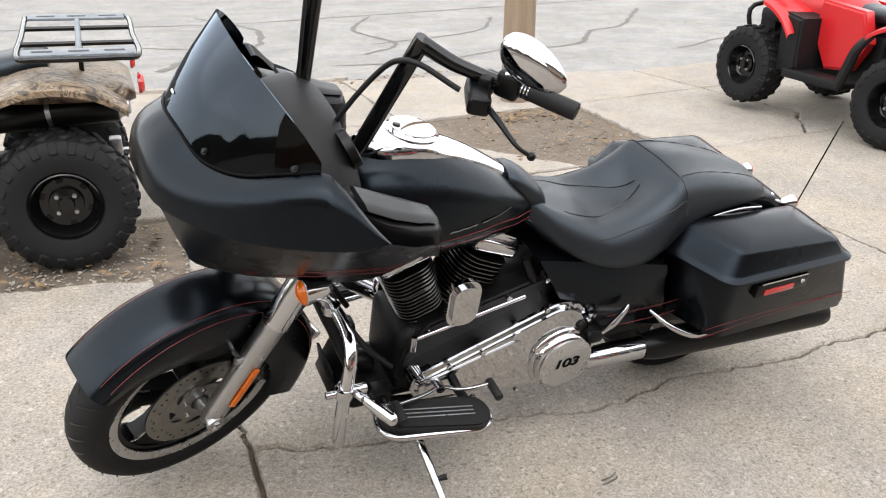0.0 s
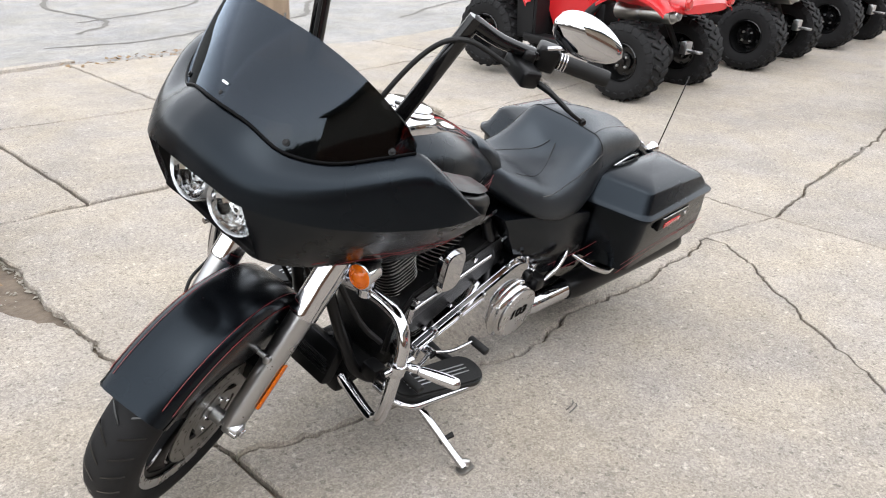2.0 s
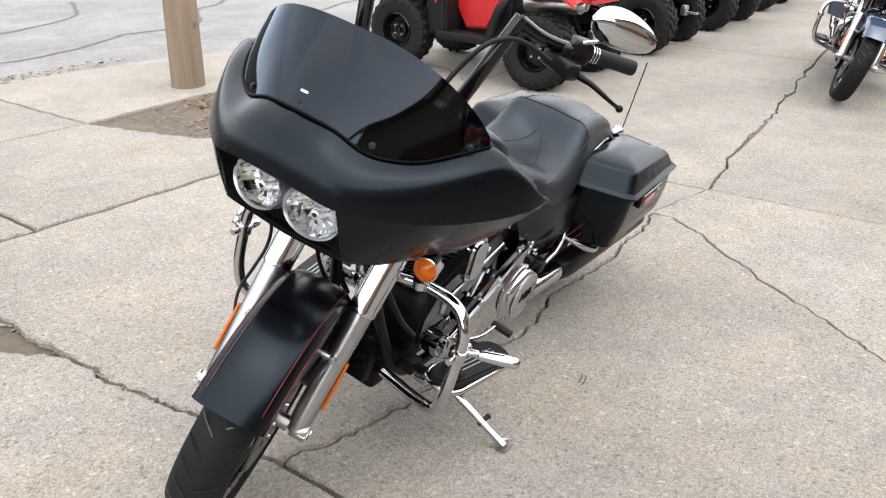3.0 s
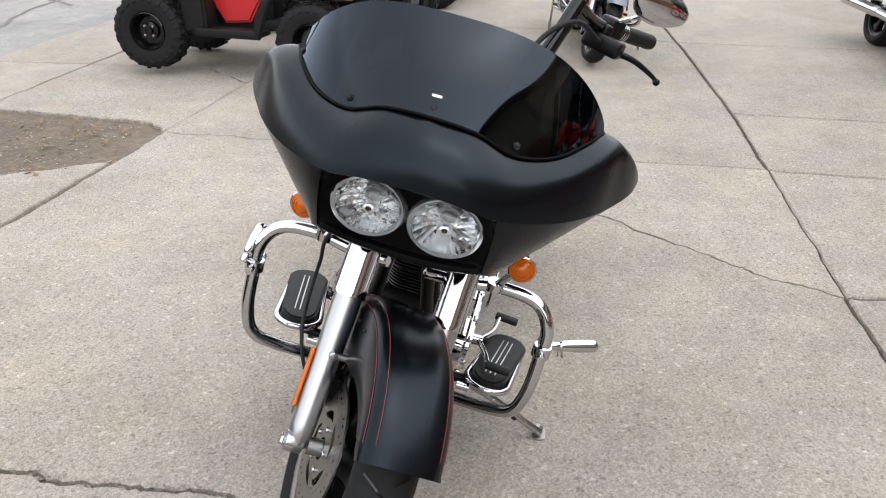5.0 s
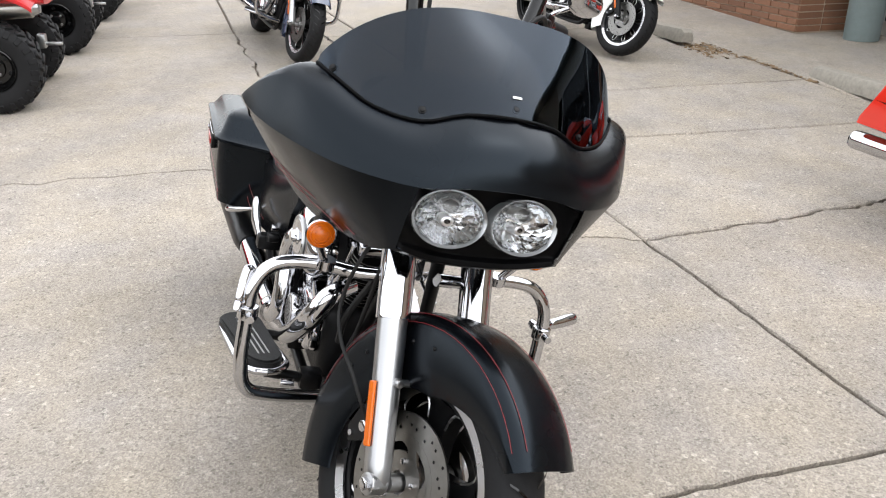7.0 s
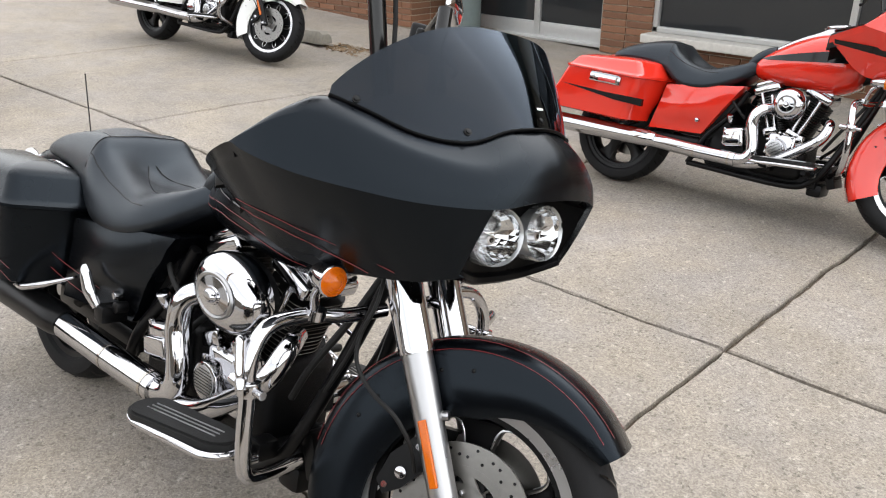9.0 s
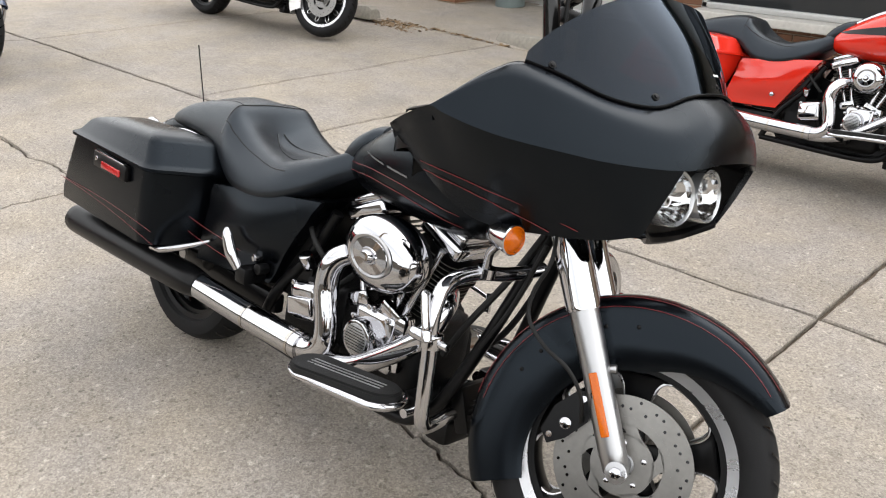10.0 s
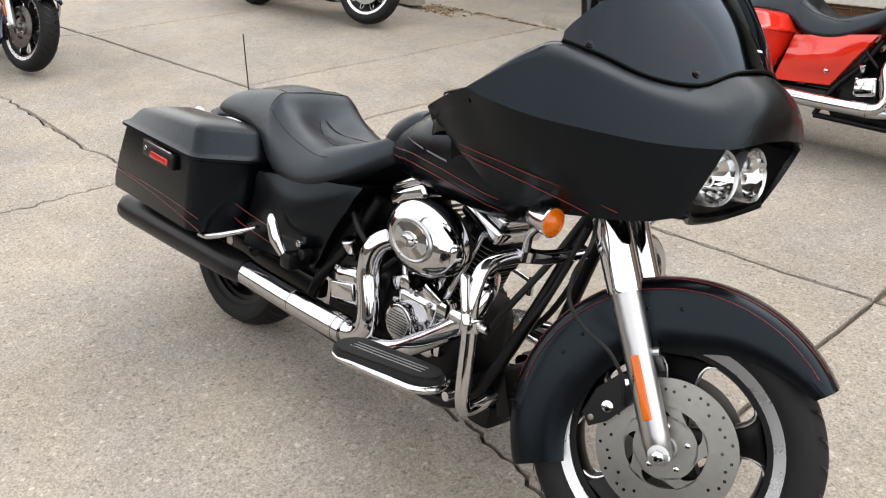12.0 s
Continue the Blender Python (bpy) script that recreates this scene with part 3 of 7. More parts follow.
def frame_fairing(bike, paint, line=True):
    """The shark-nosed fairing with its two headlamps and low dark screen."""
    bms = []
    for s in (1, -1):
        a, b, c = fairing_skin(s)
        rows = []
        for k in range(13):
            t = k / 12
            row = []
            for i, (p, q) in enumerate(zip(a, b)):
                u = i / (len(a) - 1)
                wing = max(0.0, min(1.0, (u - 0.25) / 0.35))
                end = max(0.0, min(1.0, (1.0 - u) / 0.48))
                nose = Vector((0.020, 0, 0.012)) * math.sin(math.pi * t)
                roll = Vector((0.004, 0.031 * s, 0.030)) * (math.sin(math.pi / 2 * t / 0.42) ** 0.9 if t < 0.42 else ((1 - t) / 0.58) ** 0.92)
                row.append(p.lerp(q, t) + nose * (1 - wing) + roll * wing * end)
            rows.append(row)
        bms.append(grid(rows))
        low = []
        for k in range(9):
            t = k / 8
            bul = math.sin(math.pi * t)
            low.append([p.lerp(q, t) + Vector((0.002, 0.003 * s, 0)) * bul for p, q in zip(b[8:], c[8:])])
        bms.append(grid(low))
        # folded edges, towards the rider
        bms.append(grid([[p + Vector((-0.006, -0.004 * s, -0.002)) * t ** 0.5 + Vector((-0.012, -0.020 * s, -0.030)) * max(0, t - 0.2) for p in a[20:]] for t in (0, 0.2, 0.6, 1)]))
        bms.append(grid([[p + Vector((0, -0.006 * s, -0.001)) * min(1, t * 3) + Vector((0, -0.012 * s, -0.030)) * t for p in b[36:]] for t in (0, 0.33, 1)]))
    # the crest and the sides meet in a crisp crease
    crest = join(bms[0], bms[2], bms[4], bms[6])
    bmesh.ops.remove_doubles(crest, verts=crest.verts, dist=4e-4)
    flank = join(bms[1], bms[3], bms[5], bms[7])
    bmesh.ops.remove_doubles(flank, verts=flank.verts, dist=4e-4)
    shell = join(crest, flank)
    fair = part("fairing", shell, paint, bike, sharp=24)
    # black nacelle round the lamps: an oval hollow, with painted corners
    def hollow(w, v):
        w *= 1.08
        top = Vector(np_interp(FB, 0.1699 * abs(w)))
        bot = Vector(np_interp(FC, 0.1695 * abs(w)))
        dep = 0.014 + 0.080 * max(0.0, 1 - abs(w) ** 6)
        top.y, bot.y = 0.1705 * w, 0.1705 * w
        face_t, face_b = top + Vector((-dep - 0.002, 0, -0.010)), bot + Vector((-dep * 0.10, 0, 0.020))
        edge = max(0.0, abs(w) - 0.97) * 0.12
        col = [top + Vector((-0.001 - edge, 0, -0.001)), top + Vector((-dep * 0.6 - edge, 0, -0.005)), face_t, face_t.lerp(face_b, 0.33), face_t.lerp(face_b, 0.66), face_b, bot + Vector((0.004 - edge * 1.6, 0, 0.014)), bot + Vector((0.006 - edge * 1.6, 0, 0.004)), bot + Vector((-0.006 - edge, 0, -0.004))]
        f = max(0.0, min(7.999, v * 8))
        return col[int(f)].lerp(col[int(f) + 1], f - int(f))

    def oval_at(k, n, rho):
        a = 2 * math.pi * k / n
        w, v = (math.copysign(abs(q) ** (2 / 2.9), q) for q in (math.cos(a), math.sin(a)))
        if rho <= 1:
            return hollow(w * rho, 0.5 + 0.5 * v * rho)
        m = 1 + (1 / max(abs(w), abs(v)) - 1) * (rho - 1)
        return hollow(w * m, 0.5 + 0.5 * v * m)
    inner = grid([[oval_at(k, 140, q / 30) for k in range(140)] for q in range(31)], close_v=True)
    holes = [f for f in inner.faces if ((abs(f.calc_center_median().y) - 0.079) / 0.066) ** 2 + ((f.calc_center_median().z - 0.942) / 0.050) ** 2 < 1]
    bmesh.ops.delete(inner, geom=holes, context="FACES")
    part("headlight_surround", inner, "nacelle" if paint == "denim" else paint, fair, sharp=60)
    part("nacelle_corner", grid([[oval_at(k, 140, 1 + q / 4) for k in range(140)] for q in range(5)], close_v=True), paint, fair, sharp=60)
    for s in (1, -1):
        lamp_c = Vector((-0.020, s * 0.079, 0.942))
        nrm = Vector((1, s * 0.10, 0.16)).normalized()
        mm = Matrix.Translation(lamp_c) @ basis(nrm)

        def lampy(profile, n=40, at=(0, 0, 0)):
            bm = revolve(profile, (0, 0, 0), (0, 0, 1), n)
            for v in bm.verts:
                v.co = mm @ v.co
                v.co.y = lamp_c.y + (v.co.y - lamp_c.y) * 1.20 + at[1]
                v.co.z = lamp_c.z + (v.co.z - lamp_c.z) * 0.90 + at[2]
            return bm
        reflector_bowl = lampy([(0.010, -0.048), (0.020, -0.045), (0.030, -0.039), (0.039, -0.030), (0.047, -0.019), (0.053, -0.008), (0.0565, 0.001)], 26)
        jit = random.Random(7)
        for v in reflector_bowl.verts:
            v.co.x += 0.0050 * (jit.random() - 0.5)
        lamp = part("headlight", reflector_bowl, "lamp_silver", fair, "oval clear headlight with faceted chrome reflector", smooth=False)
        part("lamp_ring", lampy([(0.0530, -0.010), (0.0555, -0.002), (0.0590, 0.003), (0.0625, 0.006), (0.0640, 0.001), (0.064, -0.035)]), "lamp_rim", lamp, "frosted clear rim")
        # bright cylinder round the bulb tip stands in for a pale reflection
        part("bulb_cap", lampy([(0.0055, -0.010), (0.010, -0.011), (0.0125, -0.018), (0.0135, -0.046), (0.0, -0.046)], 18, (0, 0, -0.008)), "alu_bright", lamp)
        part("bulb_tip", lampy([(0, -0.0095), (0.0055, -0.0100), (0.0065, -0.016), (0.0, -0.016)], 14, (0, 0, -0.008)), "gloss_black", lamp)
        part("side_lamp", lampy([(0.0130, -0.014), (0.0155, -0.011), (0.0180, -0.014), (0.0190, -0.044), (0.0130, -0.044), (0.0130, -0.014)], 22, (0, 0.002, 0.023)), "lamp_rim", lamp)
        part("side_lens", lampy([(0.0, -0.015), (0.008, -0.016), (0.0130, -0.019), (0.0, -0.021)], 18, (0, 0.002, 0.023)), "smoke_glass", lamp)
        part("lamp_glass", lampy([(0.0, 0.020), (0.020, 0.019), (0.040, 0.014), (0.052, 0.008), (0.0605, 0.001)]), "lens", lamp).visible_shadow = False
    # red hairlines on the sides
    if line:
        for s in (1, -1):
            for z0, z1, x0, x1 in ((0.920, 0.850, -0.44, -0.13), (0.902, 0.832, -0.44, -0.19)):
                pts = []
                for k in range(13):
                    t = k / 12
                    pts.append((x0 + (x1 - x0) * t, 0, z0 + (z1 - z0) * t ** 1.4))
                pts = [on_fairing(p, s) for p in pts]
                part("pinstripe", tube(pts, 0.0009, 6, 2), "red_line", fair)
    if paint == "red_paint":
        edges = []
        for dz in (0.030, -0.022):
            edges.append([on_fairing((-0.49 + 0.032 * k, 0, 0.960 - 0.004 * k + dz * (0.35 + 0.05 * k)), -1) for k in range(13)])
        part("fairing_flash", grid([[(x, y - 0.001, z) for x, y, z in e] for e in edges]), "gloss_black", fair, "painted black flash")
    # screen
    rows = []
    base = [Vector(p) for p in spline([(x, -y, z) for x, y, z in reversed(FA[1:6])] + FA[0:6], 5)]
    n = len(base)
    for k in range(11):
        t = k / 10
        row = []
        for i, p in enumerate(base):
            y = p.y / 0.338
            top_z = 1.150 + 0.164 * max(0.0, 1 - abs(y) ** 3) ** 0.8
            top_x = -0.148 - 0.116 * abs(y) ** 3
            q = Vector((top_x, p.y * 0.985, max(top_z, p.z + 0.004)))
            w = p.lerp(q, t)
            w.x += 0.010 * math.sin(math.pi * t) * (1 - y * y)
            w.z += 0.004 * math.sin(math.pi * t) * (1 - y * y)
            row.append(w + Vector((0.003, 0, 0.003 - 0.003 * (1 - t))))
        rows.append(row)
    bm = grid(rows)
    bmesh.ops.solidify(bm, geom=list(bm.faces), thickness=0.004)
    screen = part("windscreen", bm, "tint", fair, "low dark tinted windscreen")
    part("screen_trim", tube([p + Vector((0.0035, 0, 0.002)) for p in base], 0.0032, 8, 1), "nacelle", screen)
    for x, y, z in ((-0.036, 0, 1.166), (-0.057, 0.174, 1.133), (-0.057, -0.174, 1.133), (-0.203, 0.310, 1.157), (-0.203, -0.310, 1.157)):
        p = min((v.co for v in screen.data.vertices), key=lambda c: (c - Vector((x, y, z))).length)
        nn = Vector((0.72, y * 2.0, 0.60)).normalized()
        part("screw", join(cyl(p - nn * 0.004, p + nn * 0.005, 0.0048, n=14, bev=0.001), cyl(p - nn * 0.004, p + nn * 0.002, 0.0075, n=14)), "satin_black", screen)
    if paint == "denim":
        p = min((v.co for v in screen.data.vertices), key=lambda c: (c - Vector((-0.050, -0.004, 1.180))).length)
        part("sticker", xf(box((0, 0, 0), (0.0015, 0.019, 0.005), 0.0004, 1), Matrix.Translation(p + Vector((0.005, 0, 0.004))) @ Matrix.Rotation(radians(-38), 4, "Y")), "white_paint", screen, "small white paper tag")
    # dark dash behind the screen
    rows = []
    for x, hw, zt, zb in ((-0.17, 0.27, 1.110, 0.98), (-0.24, 0.300, 1.150, 0.95), (-0.31, 0.30, 1.172, 0.93), (-0.365, 0.285, 1.150, 0.92), (-0.390, 0.27, 1.09, 0.93)):
        row = []
        for k in range(17):
            y = -1 + 2 * k / 16
            row.append((x, hw * y, zb + (zt - zb) * (1 - abs(y) ** 3.5)))
        rows.append(row)
    dash = part("dash", grid(rows), "black_plastic", fair)
    for y in (-0.16, -0.055, 0.055, 0.16):
        g = Vector((-0.372, y, 1.10))
        part("gauge", revolve([(0, 0.006), (0.036, 0.006), (0.040, 0.012), (0.045, 0.010), (0.047, -0.01)], g, (-0.9, 0, 0.45), 28), "satin_black", dash)
    for s in (1, -1):
        rows = []
        for x, yo, yi, zt in ((-0.285, 0.325, 0.24, 1.095), (-0.330, 0.368, 0.240, 1.066), (-0.385, 0.388, 0.245, 1.044), (-0.45, 0.386, 0.25, 1.022), (-0.505, 0.372, 0.265, 1.006), (-0.524, 0.362, 0.285, 0.996), (-0.530, 0.355, 0.295, 0.984)):
            rows.append([(x, s * (yo - 0.004), zt - 0.075), (x, s * yo, zt - 0.016), (x, s * (yo - 0.006), zt - 0.004), (x, s * (yo - 0.016), zt), (x, s * (yi + 0.02), zt + 0.004), (x, s * yi, zt - 0.012), (x, s * (yi - 0.01), zt - 0.12)])
        pod = join(grid(rows), grid([rows[-1], [(-0.530, p[1], 0.92) for p in rows[-1]]]))
        pd = part("speaker_pod", pod, "satin_black", fair)
        part("pod_lid", grid([[(x, s * y, z + 0.010 - 0.006 * (abs(k - 3) == 3)) for k, y in enumerate([yi + (yo - yi) * j / 6 for j in range(7)])] for x, yo, yi, z in ((-0.338, 0.352, 0.265, 1.058), (-0.345, 0.364, 0.258, 1.064), (-0.40, 0.374, 0.262, 1.043), (-0.46, 0.370, 0.268, 1.022), (-0.512, 0.356, 0.285, 1.008), (-0.520, 0.346, 0.300, 1.000))]), "satin_black", pd)
    return fair


half_curves = {}


def np_interp(curve, y):
    """The point of a half curve at sideways distance y."""
    key = (len(curve), curve[0][2])
    if key not in half_curves:
        half_curves[key] = spline(curve, 6)
    pts = half_curves[key]
    for p, q in zip(pts, pts[1:]):
        if p.y <= y <= q.y:
            t = (y - p.y) / max(1e-9, q.y - p.y)
            return p.lerp(q, t)
    return pts[-1]


def on_fairing(p, s):
    """A point pushed out to the lower side skin."""
    b, c = spline(FB, 8), spline(FC, 8)
    best = None
    for q, r in zip(b[16:], c[16:]):
        for k in range(0, 21):
            t = k / 20
            w = q.lerp(r, t) + Vector((0.002, 0.003, 0)) * math.sin(math.pi * t)
            d = abs(w.x - p[0]) + abs(w.z - p[2])
            if best is None or d < best[0]:
                best = (d, w)
    w = best[1]
    return (p[0], s * (w.y + 0.0016), p[2])


def sections(rows, n=28, closed_pow=2.6):
    """Skin from (x, half width, z top, z bottom, y centre) cross-sections, superelliptic."""
    out = []
    for x, hw, zt, zb, pw in rows:
        zc, hh = (zt + zb) / 2, (zt - zb) / 2
        ring = []
        for k in range(n):
            a = 2 * math.pi * k / n
            ca, sa = math.cos(a), math.sin(a)
            ring.append((x, hw * math.copysign(abs(ca) ** (2 / pw), ca), zc + hh * math.copysign(abs(sa) ** (2 / pw), sa)))
        out.append(ring)
    return out


def smooth_rows(keys, n=5):
    return [tuple(v) for v in spline_n(keys, n)]


def spline_n(keys, n):
    """Catmull-Rom on tuples of any length."""
    K = [np.array(k, float) for k in keys]
    out = []
    for i in range(len(K) - 1):
        p1, p2 = K[i], K[i + 1]
        p0 = K[i - 1] if i else 2 * p1 - p2
        p3 = K[i + 2] if i + 2 < len(K) else 2 * p2 - p1
        for k in range(n):
            t = k / n
            out.append(0.5 * (2 * p1 + (p2 - p0) * t + (2 * p0 - 5 * p1 + 4 * p2 - p3) * t * t + (3 * p1 - p0 - 3 * p2 + p3) * t ** 3))
    out.append(K[-1])
    return out


def tank_and_seat(bike, paint, line=True, lettered=True, stripe=None):
    keys = [(-0.400, 0.075, 0.960, 0.800, 2.3), (-0.430, 0.125, 1.000, 0.745, 2.4), (-0.520, 0.160, 1.022, 0.705, 2.4), (-0.640, 0.166, 1.010, 0.705, 2.4), (-0.760, 0.150, 0.965, 0.715, 2.4), (-0.870, 0.118, 0.905, 0.725, 2.3), (-0.940, 0.085, 0.862, 0.740, 2.2), (-0.960, 0.055, 0.840, 0.765, 2.0)]
    tank = part("fuel_tank", grid(sections(smooth_rows(keys, 5), 36), close_v=True, caps=True), paint, bike, sharp=50)
    keys = [(-0.455, 0.045, 1.035, 0.96, 2.6), (-0.50, 0.072, 1.050, 0.96, 2.8), (-0.60, 0.080, 1.052, 0.95, 2.8), (-0.68, 0.068, 1.018, 0.93, 2.6), (-0.78, 0.050, 0.974, 0.90, 2.6), (-0.90, 0.034, 0.902, 0.85, 2.4), (-0.965, 0.022, 0.850, 0.80, 2.2)]
    cons = part("tank_console", grid(sections(smooth_rows(keys, 4), 28), close_v=True, caps=True), "chrome", tank, "chrome tank console")
    up = Vector((-0.14, 0, 1)).normalized()
    cp = Vector((-0.595, 0, 1.046))
    part("fuel_door", cyl(cp - up * 0.006, cp + up * 0.010, 0.070, 0.062, 36, bev=0.005), "chrome", cons)
    part("door_lock", cyl(cp + up * 0.014 + Vector((0.045, 0, 0)), cp + up * 0.020 + Vector((0.045, 0, 0)), 0.010, n=16, bev=0.001), "gloss_black", cons)
    keys = [(-0.875, 0.055, 0.920, 0.85, 2.4), (-0.915, 0.075, 0.910, 0.82, 2.5), (-0.965, 0.080, 0.880, 0.78, 2.5), (-1.000, 0.07, 0.845, 0.75, 2.4)]
    part("tank_bib", grid(sections(smooth_rows(keys, 4), 24), close_v=True, caps=True), "leather", bike, "black leather tank bib")

    def tank_y(x, z, s):
        ks = smooth_rows([(-0.400, 0.075, 0.960, 0.800), (-0.430, 0.125, 1.000, 0.745), (-0.520, 0.160, 1.022, 0.705), (-0.640, 0.166, 1.010, 0.705), (-0.760, 0.150, 0.965, 0.715), (-0.870, 0.118, 0.905, 0.725), (-0.940, 0.085, 0.862, 0.740), (-0.960, 0.055, 0.840, 0.765)], 8)
        k = min(ks, key=lambda q: abs(q[0] - x))
        zc, hh = (k[2] + k[3]) / 2, (k[2] - k[3]) / 2
        q = min(0.999, abs((z - zc) / hh))
        return s * k[1] * (1 - q ** 2.4) ** (1 / 2.4)
    if line:
        for s in (1, -1):
            for dz in (0.0, -0.030):
                pts = []
                for k in range(16):
                    t = k / 15
                    x = -0.50 - 0.445 * t
                    z = 0.775 + 0.035 * math.sin(math.pi * t * 0.8) + 0.012 * t + dz * (1 - 0.3 * t)
                    pts.append((x, tank_y(x, z, s) + s * 0.0015, z))
                part("pinstripe", tube(pts, 0.0009, 6, 2), "red_line", tank)
    if lettered:
        # the maker's script becomes two plain thin bars
        for s in (1, -1):
            for x0, x1 in ((-0.655, -0.735), (-0.752, -0.852)):
                up, dn = [], []
                for k in range(9):
                    x = x0 + (x1 - x0) * k / 8
                    z = 0.832 + 0.010 * (x0 - x) / 0.1 + (0.010 if x0 < -0.7 else 0)
                    up.append((x - 0.004, tank_y(x, z + 0.0026, s) + s * 0.0012, z + 0.0026))
                    dn.append((x, tank_y(x, z - 0.0026, s) + s * 0.0012, z - 0.0026))
                part("script_bar", grid([up, dn]), "silver_paint", tank)
    if stripe:
        up, dn = [], []
        for k in range(17):
            f = k / 16
            x = -0.46 - 0.46 * f
            z = 0.905 - 0.055 * f
            h = 0.030 * (1 - f) ** 0.7 + 0.003
            up.append((x, -tank_y(x, z + h, 1) - 0.002, z + h))
            dn.append((x, -tank_y(x, z - h, 1) - 0.002, z - h))
        part("tank_flash", grid([up, dn]), stripe, tank, "painted black flash")
    # seat: rider's bucket and pillion pad (x, half width, centre height, shoulder height, lower edge)
    keys = [(-0.930, 0.060, 0.842, 0.840, 0.790), (-0.965, 0.100, 0.835, 0.830, 0.765), (-1.02, 0.150, 0.812, 0.804, 0.722), (-1.10, 0.190, 0.784, 0.778, 0.678), (-1.18, 0.208, 0.755, 0.758, 0.655), (-1.26, 0.211, 0.748, 0.768, 0.650), (-1.32, 0.207, 0.756, 0.790, 0.658), (-1.362, 0.201, 0.782, 0.816, 0.680), (-1.388, 0.196, 0.822, 0.838, 0.698), (-1.414, 0.189, 0.864, 0.866, 0.716), (-1.445, 0.181, 0.884, 0.874, 0.733), (-1.52, 0.168, 0.886, 0.870, 0.755), (-1.62, 0.157, 0.868, 0.852, 0.765), (-1.72, 0.143, 0.842, 0.826, 0.765), (-1.80, 0.118, 0.806, 0.792, 0.758), (-1.832, 0.075, 0.778, 0.770, 0.752)]

    def seat_section(k, ay):
        x, hw, zc, zs, zb = k
        if ay < 0.60:
            f = ay / 0.60
            return zc + (zs - zc) * f * f * (3 - 2 * f)
        return zb + (zs - zb) * math.sqrt(max(0.0, 1 - ((ay - 0.60) / 0.40) ** 2.0))
    rows = []
    for k in smooth_rows(keys, 5):
        x, hw, zc, zs, zb = k
        ring = []
        for i in range(37):
            y = math.sin(math.pi * (i / 36 - 0.5))
            ring.append((x, hw * y, seat_section(k, abs(y))))
        for i in range(23, 0, -1):
            ring.append((x, hw * 0.88 * (-1 + 2 * i / 24), zb - 0.022))
        rows.append(ring)
    seat = part("seat", grid(rows, close_v=True, caps=True), "leather", bike, "black stitched leather two-up seat", sharp=75)
    ks = smooth_rows(keys, 8)

    def on_seat(x, f):
        k = min(ks, key=lambda q: abs(q[0] - x))
        return (x, f * k[1], seat_section(k, min(0.999, abs(f))) + 0.0004)
    seams = [[on_seat(-1.425, -0.97 + 1.94 * k / 20) for k in range(21)]]
    for s in (1, -1):
        seams.append([on_seat(-1.43 - 0.0215 * k, s * (0.60 - 0.004 * k)) for k in range(17)])
        seams.append([on_seat(-1.425 + 0.0185 * k, s * (0.90 - 0.10 * math.sin(math.pi * k / 17))) for k in range(18)])
        seams.append([on_seat(-1.372 + 0.021 * k, s * (0.06 + 0.46 * math.sin(math.pi / 2 * k / 15))) for k in range(16)])
    seams.append([on_seat(-1.77, -0.52 + 1.04 * k / 10) for k in range(11)])
    for q in seams:
        part("stitched_seam", tube(q, 0.0016, 6, 2), "gloss_black", seat)
    return tank


def side_covers(bike, paint, line=True):
    for s in (1, -1):
        rows = []
        for t in [k / 8 for k in range(9)]:
            row = []
            for u in [k / 10 for k in range(11)]:
                top = Vector((-0.955 - 0.42 * u, 0.150 + 0.060 * u, 0.690 - 0.050 * u))
                bot = Vector((-1.150 - 0.300 * u, 0.150 + 0.055 * u, 0.395 - 0.01 * u))
                w = top.lerp(bot, t)
                w.y += 0.045 * math.sin(math.pi * min(1, t * 1.15)) * math.sin(math.pi * (0.15 + 0.8 * u)) + 0.02 * math.exp(-((t - 0.06) / 0.08) ** 2)
                row.append((w.x, s * w.y, w.z))
            rows.append(row)
        back = [[(x, y - s * 0.10, z) for x, y, z in r] for r in rows]
        bm = grid(rows)
        bm = join(bm, grid([rows[0], back[0]]), grid([rows[-1], back[-1]]), grid([[r[0] for r in rows], [r[0] for r in back]]), grid([[r[-1] for r in rows], [r[-1] for r in back]]))
        bmesh.ops.remove_doubles(bm, verts=bm.verts, dist=1e-5)
        c = part("side_cover", bm, paint, bike, sharp=50)
        if line:
            for z in (0.50, 0.455):
                part("pinstripe", tube([(-1.20, s * 0.226, z - 0.015), (-1.28, s * 0.240, z), (-1.38, s * 0.252, z + 0.016), (-1.43, s * 0.256, z + 0.026)], 0.0007, 6, 4), "red_line", c)
        bolt = Vector((-1.17, s * 0.17, 0.47))
        part("cover_lock", cyl(bolt, bolt + Vector((0, s * 0.03, 0)), 0.012, n=16, bev=0.002), "chrome", c)


